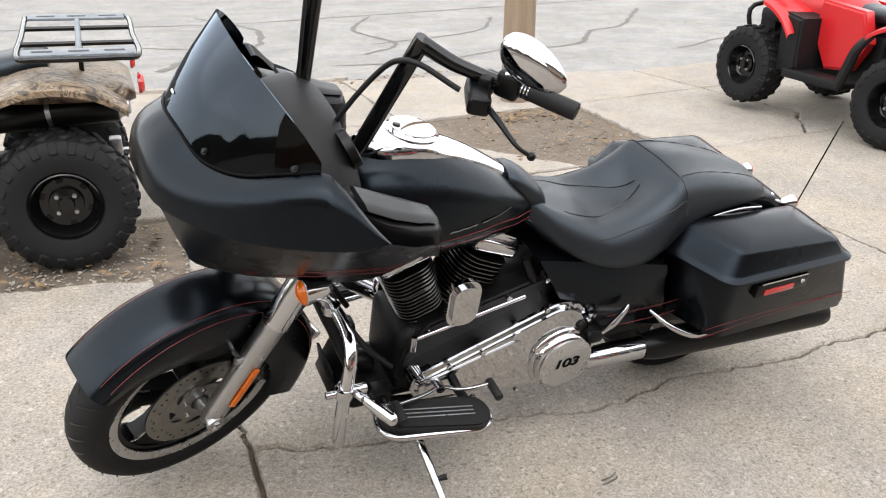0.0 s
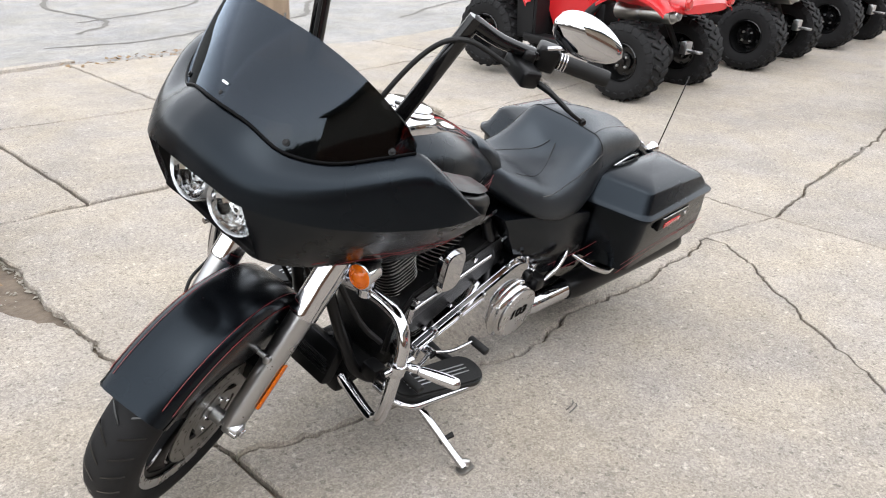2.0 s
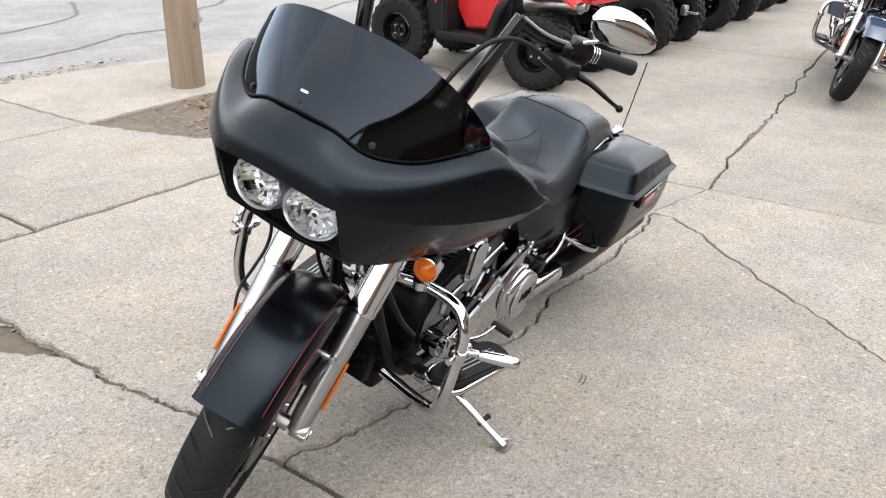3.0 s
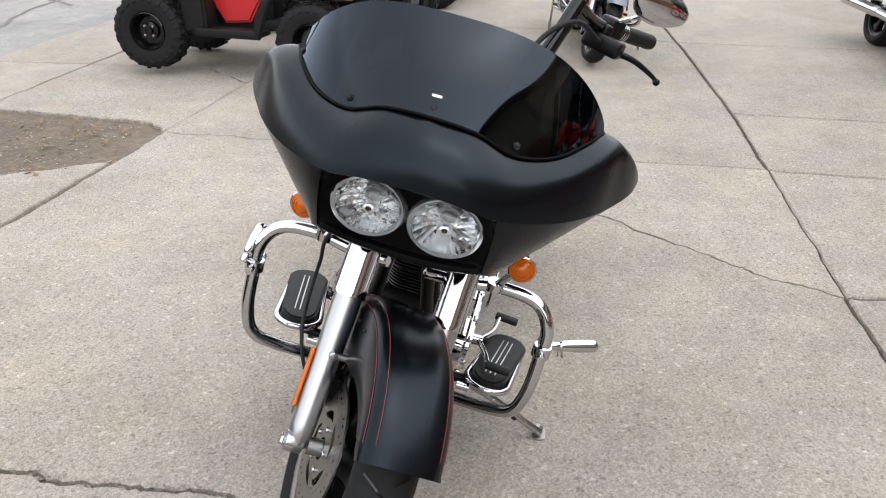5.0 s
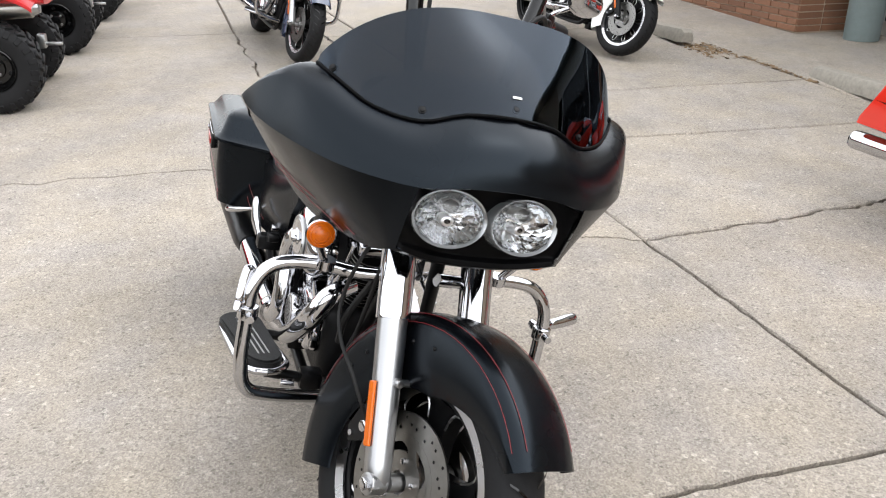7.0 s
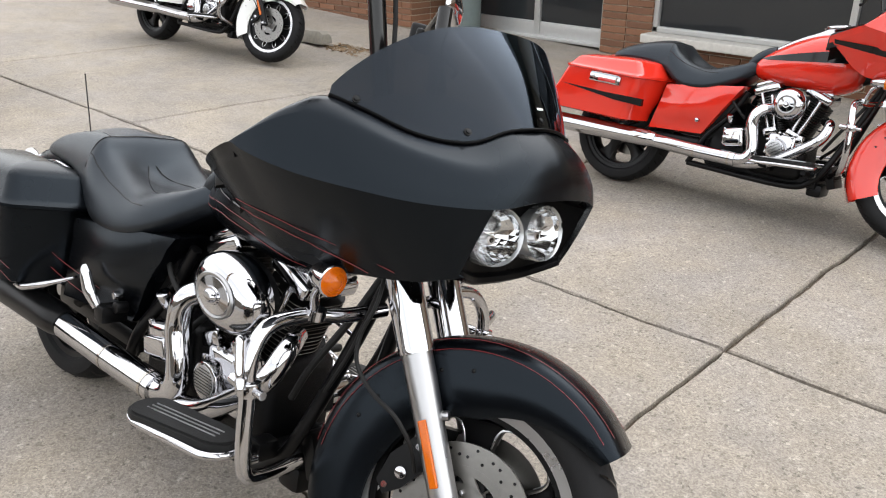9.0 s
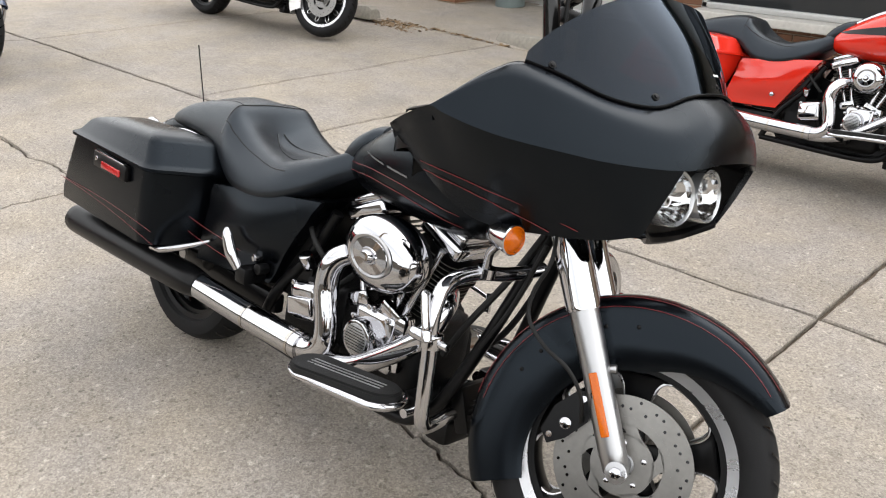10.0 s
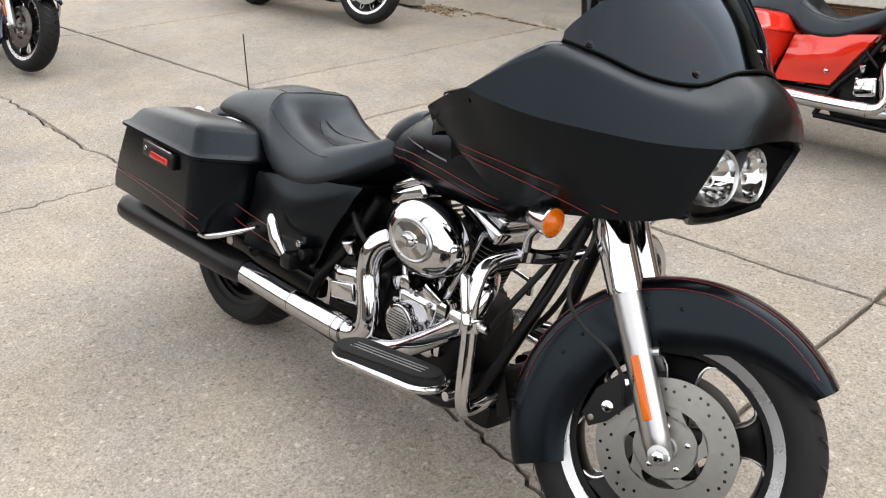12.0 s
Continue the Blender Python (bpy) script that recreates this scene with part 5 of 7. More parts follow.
    for s in (1, -1):
        # turn signal on its stalk
        sc = Vector((-0.266, s * 0.258, 0.800))
        sig = part("front_turn_signal", join(revolve([(0, -0.055), (0.014, -0.050), (0.026, -0.030), (0.030, 0.0), (0.033, 0.018), (0.030, 0.020), (0, 0.020)], sc, (1, s * 0.12, 0), 28), tube([sc + Vector((-0.02, 0, -0.02)), (-0.312, s * 0.244, 0.752), (-0.332, s * 0.220, 0.705)], 0.010, 10), cyl((-0.335, s * 0.215, 0.69), (-0.333, s * 0.215, 0.712), 0.022, n=16)), "chrome", bike, "chrome bullet turn signal")
        part("lens", revolve([(0.0305, 0.012), (0.030, 0.021), (0.0265, 0.024), (0.0255, 0.0225), (0.021, 0.028), (0.020, 0.0265), (0.014, 0.031), (0.013, 0.0295), (0.006, 0.033), (0, 0.0335)], sc, (1, s * 0.12, 0), 28), "amber", sig, "round amber lens")
        # rider's board
        xs = rounded(0.315, 0.118, 0.055, 8)
        tilt = pose(-0.622, s * 0.300, (0.316 if s > 0 else 0.336), 0, 0, -10 * s) @ Matrix.Rotation(radians(-3), 4, "Y")
        top = [(x, y * (1 - 0.25 * max(0, -x / 0.17))) for x, y in xs]
        brd = part("floorboard", xf(plate([(x, y * s) for x, y in top], 0.022, (0, 0, 0), (0, 0, 1), bev=0.006), tilt), "grip", bike, "black rubber floorboard with chrome rim")
        rim_pts = [tilt @ Vector((x * 1.02, y * 1.03 * s, -0.004)) for x, y in top]
        part("board_rim", tube(rim_pts + rim_pts[:1], 0.010, 10, 1, flat=1.0), "chrome", brd)
        part("board_pan", xf(plate([(x * 0.99, y * s) for x, y in top], 0.010, (0, 0, -0.012), (0, 0, 1)), tilt), "satin_black", brd)
        for k in (-1, 0, 1):
            part("board_inlay", xf(box((0, k * 0.014, 0.0225), (0.22, 0.0035, 0.003), 0.001), tilt), "alu", brd)
        for bx in (-0.52, -0.74):
            part("board_bracket", join(cyl((bx, s * 0.12, 0.288), (bx, s * 0.27, 0.308), 0.014, n=12), box((bx, s * 0.15, 0.295), (0.05, 0.06, 0.05), 0.012)), "satin_black", bike)
        part("bracket_bolt", cyl((-0.48, s * 0.20, 0.30), (-0.48, s * 0.235, 0.30), 0.012, n=10), "chrome", bike)
        # folded pillion peg
        if pegs:
            part("pillion_peg", tube([(-1.19, s * 0.235, 0.435), (-1.215, s * 0.246, 0.475), (-1.235, s * 0.252, 0.525), (-1.242, s * 0.252, 0.545)], [0.012, 0.019, 0.016, 0.006], 14, 5, flat=0.6), "chrome", bike, "folded chrome pillion peg")
        if pegs:
            part("peg_bracket", join(box((-1.175, s * 0.20, 0.42), (0.05, 0.08, 0.05), 0.012), cyl((-1.13, s * 0.18, 0.45), (-1.13, s * 0.215, 0.45), 0.016, n=14, bev=0.002)), "satin_black", bike)
    # rear lamp bar and signals
    bar = part("rear_light_bar", join(tube([(-1.80, 0.085, 0.752), (-1.90, 0.105, 0.716), (-1.945, 0.06, 0.696), (-1.955, 0, 0.692), (-1.945, -0.06, 0.696), (-1.90, -0.105, 0.716), (-1.80, -0.085, 0.752)], 0.008, 10), box((-1.85, 0.085, 0.738), (0.05, 0.03, 0.02), 0.006), box((-1.85, -0.085, 0.738), (0.05, 0.03, 0.02), 0.006)), "chrome", bike, "chrome bar with the rear signals")
    for s in (1, -1):
        sc = Vector((-1.945, s * 0.108, 0.712))
        part("rear_turn_signal", revolve([(0, -0.04), (0.010, -0.036), (0.018, -0.022), (0.023, 0.0), (0.025, 0.010), (0, 0.012)], sc, (-1, 0, 0), 24), "chrome", bar)
        part("signal_lens", revolve([(0.023, 0.009), (0.021, 0.018), (0.010, 0.023), (0, 0.024)], sc, (-1, 0, 0), 24), "red_lens", bar)
        part("bag_rail", tube([(-1.47, s * 0.160, 0.722), (-1.56, s * 0.156, 0.742), (-1.68, s * 0.142, 0.744), (-1.80, s * 0.122, 0.722)], 0.006, 10), "chrome", bike, "chrome rail beside the seat")
    if stand:
        ks_leg = part("kickstand", tube([(-0.590, 0.185, 0.262), (-0.592, 0.30, 0.222), (-0.602, 0.43, 0.162), (-0.607, 0.484, 0.138)], [0.016, 0.012, 0.011, 0.012], 12), "chrome", bike, "steel side stand holding the motorcycle")
        part("stand_foot", join(xf(plate(rounded(0.060, 0.034, 0.014, 4), 0.007, (0, 0, 0), (0, 0, 1)), Matrix.Translation((-0.615, 0.487, 0.123)) @ Matrix.Rotation(radians(14.2), 4, "X")), cyl((-0.612, 0.468, 0.140), (-0.632, 0.482, 0.136), 0.014, n=12, bev=0.002)), "steel", ks_leg)
        coil = [(-0.585 + 0.010 * math.cos(2 * math.pi * k / 8), 0.215 + 0.0022 * k, 0.268 - 0.0009 * k + 0.010 * math.sin(2 * math.pi * k / 8)) for k in range(49)]
        part("stand_spring", tube(coil, 0.0018, 6, 1), "steel", ks_leg)
        part("stand_tab", tube([(-0.590, 0.395, 0.170), (-0.615, 0.400, 0.182), (-0.630, 0.405, 0.188)], [0.009, 0.008, 0.009], 8), "grip", ks_leg)


def handlebar(bike, steer):
    """A tall angular bar: built straight ahead and turned with the fork."""
    inv = steer.inverted()
    knee = inv @ Vector((-0.497, 0.212, 1.367))
    grip_in = inv @ Vector((-0.672, 0.325, 1.300))
    grip_out = inv @ Vector((-0.752, 0.422, 1.286))
    root = Vector((-0.345, 0.085, 0.95))
    for s in (1, -1):
        f = Matrix.Diagonal((1, s, 1, 1))
        def P(v):
            return steer @ (f @ Vector(v))
        d = (knee - root).normalized()
        bar = join(tube([P(root - d * 0.06), P(root), P(knee)], 0.0185, 14, 1), tube([P(knee - d * 0.012), P(knee.lerp(grip_in, 0.33) + Vector((0, 0, -0.020))), P(knee.lerp(grip_in, 0.72) + Vector((0, 0, -0.012))), P(grip_in)], [0.0185, 0.0165, 0.014, 0.0127], 14, 5))
        hb = part("handlebar", bar, "gloss_black", bike, "tall black angular handlebar")
        g = (grip_out - grip_in)
        gn = g.normalized()
        part("handgrip", tube([P(grip_in + gn * 0.004), P(grip_in + gn * 0.05), P(grip_out - gn * 0.004), P(grip_out)], [0.0185, 0.0195, 0.0195, 0.015], 18, 3), "grip", hb, "black rubber handgrip")
        for k in range(3):
            q = grip_in + gn * (0.008 + 0.007 * k)
            part("grip_ring", tube([P(q), P(q + gn * 0.003)], 0.0205, 18, 1), "chrome", hb)
        # switch housing and clutch or brake perch
        hc = grip_in - gn * 0.022
        hh = xf(box((0, 0, 0), (0.05, 0.058, 0.052), 0.012, 3), Matrix.Translation(hc) @ basis(gn))
        pc = grip_in - gn * 0.060
        pp = xf(box((0, 0, 0), (0.05, 0.05, 0.030), 0.010, 3), Matrix.Translation(pc + Vector((0.018, 0.004, -0.012))) @ basis(gn))
        ms = xf(box((0, 0, 0), (0.048, 0.10, 0.042), 0.012, 3), Matrix.Translation(pc + Vector((0.046, 0.010, -0.030))) @ Matrix.Rotation(radians(-38), 4, "Z"))
        ctl = join(hh, pp, ms)
        xf(ctl, steer @ f)
        co = part("hand_control", ctl, "satin_black", bike, "black switch housing and lever perch")
        l0 = pc + Vector((0.040, 0.028, -0.040))
        tip = inv @ Vector((-0.645, 0.455, 1.212))
        part("lever", tube([P(l0), P(l0.lerp(tip, 0.30) + Vector((0.018, 0.018, 0.010))), P(l0.lerp(tip, 0.68) + Vector((0.020, 0.020, 0.004))), P(tip)], [0.011, 0.009, 0.0065, 0.006], 12, 6, flat=0.75), "satin_black", co)
        part("lever_ball", ellipsoid(P(tip), (0.0095, 0.0095, 0.0095), 14), "satin_black", co)
        # mirror
        mc = inv @ Vector((-0.640, 0.405, 1.385))
        stem = tube([P(hc + Vector((0.02, 0.0, 0.025))), P(hc + Vector((0.012, 0.035, 0.045))), P(mc + Vector((0.016, -0.01, -0.012)))], 0.0055, 10)
        mo = part("mirror", stem, "chrome", bike, "chrome teardrop mirror")
        ax_l = ((inv @ Vector((-0.672, 0.478, 1.372))) - (inv @ Vector((-0.607, 0.338, 1.402)))).normalized()
        nrm = (Vector((1, 0.25, 0.05)) - ax_l * Vector((1, 0.25, 0.05)).dot(ax_l)).normalized()
        side = nrm.cross(ax_l)
        bm = bmesh.new()
        rows = []
        for k in range(25):
            t = k / 24
            x = -0.082 + 0.164 * t
            hw = 0.047 * (max(0.0, 1 - (2 * t - 1) ** 2) ** 0.5) * (1.12 - 0.35 * t) + 0.0015
            rows.append([mc + ax_l * x + side * (hw * math.cos(2 * math.pi * j / 16)) + nrm * ((0.024 if math.sin(2 * math.pi * j / 16) > 0 else 0.004) * math.sin(2 * math.pi * j / 16) * (hw / 0.05)) for j in range(16)])
        sh = grid(rows, close_v=True, caps=True)
        xf(sh, steer @ f)
        part("mirror_shell", sh, "chrome", mo, sharp=85)
        # cables
        if s > 0:
            cab = [P(pc + Vector((0.075, -0.015, -0.025))), steer @ Vector((knee.x + 0.03, knee.y - 0.0, knee.z - 0.045)), steer @ Vector((knee.x + 0.055, knee.y - 0.07, knee.z - 0.12)), steer @ Vector((-0.31, 0.07, 1.10)), steer @ Vector((-0.30, 0.05, 0.95))]
            part("clutch_cable", tube(cab, 0.0062, 10, 8), "grip", bike)
        else:
            cab = [P(pc + Vector((0.05, -0.01, -0.02))), P(knee + Vector((0.035, -0.012, -0.03))), P(root.lerp(knee, 0.5) + Vector((0.024, -0.01, 0))), P(root)]
            part("brake_line", tube(cab, 0.005, 8, 6), "grip", bike)
    part("riser", xf(join(box((-0.352, 0.055, 0.93), (0.05, 0.05, 0.09), 0.012), box((-0.352, -0.055, 0.93), (0.05, 0.05, 0.09), 0.012)), steer), "satin_black", bike)


def touring_bike(name, m, label, paint, steer_deg, line=False, muffler="chrome", latch="chrome", number=False, group="parked motorcycles", pegs=False, spoke="satin_black", fender_paint=None, fairing=True, stand=True, lettered=False, spokes=5, slider="alu", air_size=1.0):
    bike = thing(name, m, label, "motorcycle", group)
    bike["paint"] = paint
    st = steer_matrix(steer_deg)
    front_end(bike, st, paint, slider=slider, line=line, wheel_spokes=spokes, spoke=spoke, fender_paint=fender_paint)
    if fairing:
        frame_fairing(bike, paint, line=line)
    tank_and_seat(bike, paint, line=line, lettered=lettered, stripe="gloss_black" if paint == "red_paint" else None)
    side_covers(bike, paint, line=line)
    for s in (1, -1):
        saddlebag(bike, s, paint, line=line, latch=latch, stripe="gloss_black" if paint == "red_paint" else None)
    engine(bike, number=number, air_size=air_size)
    exhaust(bike, muffler)
    chassis(bike, st, pegs=pegs, stand=stand)
    handlebar(bike, Matrix.Translation((-0.010, 0, 0.330)) @ Matrix.Rotation(radians(steer_deg - 1), 4, RAKE) @ Matrix.Translation((0.010, 0, -0.330)))
    return bike


black_bike = touring_bike("black_touring_motorcycle", pose(0.10, 2.015, 0, 0, 0, 182.7) @ Matrix.Rotation(radians(-14.2), 4, "X"), "matte black touring motorcycle with red pinstripes leaning on its side stand", "denim", 20, line=True, muffler="satin_black", latch="satin_black", number=True, pegs=True, lettered=True)
part("antenna", tube([(-1.965, 0.118, 0.64), (-1.975, 0.116, 0.72), (-2.045, 0.100, 0.995)], [0.004, 0.0025, 0.0025], 8, 1), "gloss_black", black_bike, "thin black whip antenna")


# ---- ground ----
M["concrete"] = mineral("worn_concrete", (0.274, 0.240, 0.196), 0.22)
M["dirt"] = mat("damp_dirt", (0.108, 0.084, 0.062), 0.95, var=0.7, scale=16, detail=12, bump=0.010, bscale=40, big=0.45, bigscale=2.2)
M["asphalt"] = mineral("bleached_asphalt", (0.238, 0.226, 0.205), 0.24, 0.2, 110)
# plain dark grey-brown, for the road crack strips and the twig
M["drab"] = mat("dark_grey_brown", (0.105, 0.098, 0.088), 0.9, var=0.4, scale=40, bump=0.004, bscale=80)
M["leaf_litter"] = mat("leaf_litter", (0.19, 0.125, 0.068), 0.9, var=0.5, scale=60, island=0.35)
M["grit"] = mat("grit", (0.25, 0.23, 0.195), 0.9, var=0.4, scale=30)


def sheet(name, x0, x1, y0, y1, z, material, nx=60, ny=20, label="", category=""):
    rows = []
    for i in range(nx + 1):
        x = x0 + (x1 - x0) * i / nx
        rows.append([(x, y0 + (y1 - y0) * j / ny, rise(x) + z) for j in range(ny + 1)])
    return tagged(part(name, grid(rows), material, None), label, category, kind="structure")


sheet("ground", -90, 90, -90, 90, -0.028, "dirt", 225, 12, "damp dirt and grit showing between the slabs", "ground")


def wobble(p, amp):
    """The same small sideways shift for both slabs that share an edge."""
    v = noise.noise_vector(Vector((p[0] * 3.1, p[1] * 3.1, 0.3))) * amp + noise.noise_vector(Vector((p[0] * 15, p[1] * 15, 1.7))) * amp * 0.6 + noise.noise_vector(Vector((p[0] * 52, p[1] * 52, 5.1))) * min(amp, 0.03) * 0.45
    return (p[0] + v.x, p[1] + v.y)


def slab(corners, parent, rough=(), gap=0.0115, mt="concrete", amp=0.012, rough_amp=0.045, bev=0.008):
    """A paving slab from its corners; the edges named in rough are broken lines."""
    pts = []
    for i, a in enumerate(corners):
        b = corners[(i + 1) % len(corners)]
        n = max(1, int(math.dist(a, b) / (0.022 if i in rough and abs(a[0]) < 6 else 0.05 if abs(a[0]) < 6 else 0.12)))
        for k in range(n):
            t = k / n
            q = (a[0] + (b[0] - a[0]) * t, a[1] + (b[1] - a[1]) * t)
            am = rough_amp if i in rough else amp
            if abs(q[0]) > 9 or abs(q[1]) > 9:
                am = 0
            pts.append(wobble(q, am * min(1, 4 * min(t, 1 - t) + 0.25)))
    n = len(pts)

    def inset(d, z, jit=0.0):
        out = []
        for i in range(n):
            a, b = Vector(pts[i - 1]), Vector(pts[(i + 1) % n])
            e = (b - a).normalized()
            q = Vector(pts[i]) + Vector((-e.y, e.x)) * (d + jit * noise.noise(Vector((pts[i][0] * 9, pts[i][1] * 9, 4.0))))
            out.append((q.x, q.y, z))
        return out
    bm = bmesh.new()
    rings = [inset(gap, -0.05), inset(gap, -bev), inset(gap + bev, 0.0, bev * 1.8)]
    V = [[bm.verts.new(p) for p in r] for r in rings]
    for r, q in zip(V, V[1:]):
        for i in range(n):
            bm.faces.new((r[i], r[(i + 1) % n], q[(i + 1) % n], q[i]))
    bm.faces.new(V[-1])
    for x in (1.6, 1.8, 2.0, 2.2, 2.4):
        bmesh.ops.bisect_plane(bm, geom=list(bm.verts) + list(bm.edges) + list(bm.faces), plane_co=(x, 0, 0), plane_no=(1, 0, 0))
    bmesh.ops.triangulate(bm, faces=[f for f in bm.faces if len(f.verts) > 4])
    for v in bm.verts:
        v.co.z += rise(v.co.x)
    return part("slab", bm, mt, parent, smooth=False)


lot = tagged(new("pavement"), "sand-coloured worn concrete parking lot with cracked joints", "pavement", kind="structure")
LOW = [(0.29, 0.36), (1.90, 0.42), (3.42, 0.50), (4.57, 0.57), (6.4, 0.75), (9.5, 1.10), (26, 2.6)]
CRK = [(0.29, 2.02), (0.55, 1.96), (1.10, 1.92), (1.37, 1.86), (1.78, 1.94), (2.30, 1.87), (2.92, 1.93), (3.42, 1.80), (4.40, 1.90), (5.50, 1.95), (7.5, 2.1), (26, 3.2)]
slab([(-9, -2.4), (0.30, -2.4), LOW[0], (-9, 0.33)], lot)
slab([(0.30, -2.4), (2.02, -2.4), (2.0, -0.76), (1.95, -0.3), LOW[1], LOW[0]], lot, rough=(1, 2, 3))
slab([(2.02, -2.4), (3.25, -2.4), LOW[2], LOW[1], (1.95, -0.3), (2.0, -0.76)], lot, rough=(3, 4, 5))
slab([(3.25, -2.4), (4.42, -2.4), LOW[3], LOW[2]], lot)
slab([(4.42, -2.4), (6.9, -2.2), (7.0, 0.82), LOW[4], LOW[3]], lot)
slab([(6.9, -2.2), (26, -2.2), (26, 2.6), LOW[5], (7.0, 0.82)], lot)
slab([(-9, 0.33), LOW[0], CRK[0], (0.27, 3.05), (0.12, 3.46), (-0.55, 3.55), (-2.2, 3.62), (-9, 3.62)], lot, rough=(2, 3, 4, 5))
slab([LOW[0], LOW[1], (2.03, 0.70), (2.35, 1.10), (2.65, 1.49), (2.92, 1.82), CRK[6], CRK[5], CRK[4], CRK[3], CRK[2], CRK[1], CRK[0]], lot, rough=(1, 2, 3, 4, 6, 7, 8, 9, 10, 11), gap=0.0065, bev=0.008, rough_amp=0.045)
slab([LOW[1], LOW[2], CRK[7], CRK[6], (2.92, 1.82), (2.65, 1.49), (2.35, 1.10), (2.03, 0.70)], lot, rough=(2, 4, 5, 6, 7), gap=0.0012, bev=0.0025, rough_amp=0.045)
slab([LOW[2], LOW[3], LOW[4], (7.0, 0.82), CRK[10], CRK[9], CRK[8], CRK[7]], lot, rough=(4, 5, 6))
slab([(7.0, 0.82), LOW[5], LOW[6], CRK[11], CRK[10]], lot)
slab([CRK[0], CRK[1], CRK[2], CRK[3], CRK[4], CRK[5], CRK[6], CRK[7], (3.46, 4.30), (0.30, 4.28), (0.27, 3.05)], lot, rough=(0, 1, 2, 3, 4, 5, 6, 7, 9, 10), gap=0.0065, bev=0.008)
slab([CRK[7], CRK[8], CRK[9], CRK[10], (7.6, 4.35), (4.80, 4.30), (3.46, 4.30)], lot, rough=(0, 1, 2, 4, 6), gap=0.003, bev=0.003)
slab([CRK[10], CRK[11], (26, 5.0), (7.6, 4.35)], lot)
slab([(-9, 4.27), (0.30, 4.28), (0.87, 4.31), (0.90, 5.98), (-9, 6.02)], lot, rough=(1,))
slab([(0.87, 4.31), (2.90, 4.32), (2.45, 5.0), (2.22, 5.96), (0.90, 5.98)], lot, rough=(1, 2))
slab([(3.46, 4.30), (4.80, 4.30), (5.25, 4.85), (5.2, 5.98), (3.78, 5.95), (3.66, 4.5)], lot, rough=(1, 2, 4, 5))
slab([(4.80, 4.30), (7.6, 4.35), (7.6, 6.0), (5.2, 5.98), (5.25, 4.85)], lot, rough=(3, 4))
slab([(7.6, 4.35), (26, 5.0), (26, 6.1), (7.6, 6.0)], lot)
slab([(-9, 6.02), (0.90, 5.98), (2.22, 5.96), (2.25, 7.85), (0.3, 7.72), (-9, 7.6)], lot, rough=(3,))
slab([(2.22, 5.96), (3.78, 5.95), (5.2, 5.98), (5.15, 7.02), (4.3, 7.35), (2.25, 7.85)], lot, rough=(3, 4))
slab([(5.2, 5.98), (7.6, 6.0), (26, 6.1), (26, 7.6), (6.3, 7.05), (5.15, 7.02)], lot, rough=(4,))
# walk along the building
slab([(-9, -9.5), (26, -9.5), (26, -2.2), (6.9, -2.2), (4.42, -2.4), (3.25, -2.4), (2.02, -2.4), (0.30, -2.4), (-9, -2.4)], lot, rough=(3, 4, 5))

road = sheet("road", -90, 90, 7.0, 40, -0.020, "asphalt", 225, 8, "pale cracked asphalt street", "road")
kerb = bmesh.new()
for q in ([(-9, 7.66), (0.3, 7.80), (2.35, 7.93)],):
    rows = []
    for x, y in [tuple(p)[:2] for p in spline([(a, b, 0) for a, b in q], 12)]:
        z = rise(x)
        rows.append([(x, y, z - 0.05), (x, y + 0.01, z + 0.012), (x, y + 0.15, z + 0.006), (x, y + 0.19, z - 0.05)])
    kerb = join(kerb, grid(rows, caps=True))
tagged(part("kerb", kerb, "concrete", None), "low worn concrete kerb along the street", "kerb", kind="structure")


def ribbon(pts, w, z, rnd, step=0.05):
    """A broken-edged strip lying on the road."""
    path = spline([(x, y, 0) for x, y in pts], 14)
    rows = []
    for i, p in enumerate(path):
        d = (path[min(i + 1, len(path) - 1)] - path[max(i - 1, 0)]).normalized()
        nrm = Vector((-d.y, d.x, 0))
        j = noise.noise_vector(p * 3.0) * 0.05
        a, b = w * (0.4 + 0.9 * rnd.random()), w * (0.4 + 0.9 * rnd.random())
        q = p + Vector((j.x, j.y, 0))
        rows.append([(q.x + nrm.x * a, q.y + nrm.y * a, rise(q.x) + z), (q.x - nrm.x * b, q.y - nrm.y * b, rise(q.x) + z)])
    return grid(rows)


rnd = random.Random(5)
# cracks drawn as dark strips laid just above the asphalt
for q, w in (([(0.6, 9.0), (1.3, 10.2), (1.9, 10.6), (2.2, 12.2), (1.6, 14)], 0.05), ([(3.0, 9.4), (3.6, 10.0), (3.5, 11.5), (4.2, 13)], 0.035), ([(4.6, 9.0), (5.6, 8.9), (6.4, 9.8), (7.2, 10.2), (8.6, 11.8)], 0.04), ([(6.5, 8.0), (8.0, 8.6), (9.8, 8.7)], 0.03), ([(-6, 12.6), (0, 13.0), (6, 13.2), (16, 13.5)], 0.04), ([(2.4, 8.8), (3.4, 8.6), (4.6, 8.9)], 0.03), ([(8.2, 8.2), (9.2, 9.4), (11.0, 10.0)], 0.035), ([(0.2, 10.9), (1.2, 10.5)], 0.03), ([(3.3, 10.1), (5.0, 10.6), (5.9, 11.9)], 0.03)):
    part("road_crack", ribbon(q, w, -0.016, rnd), "drab", road)

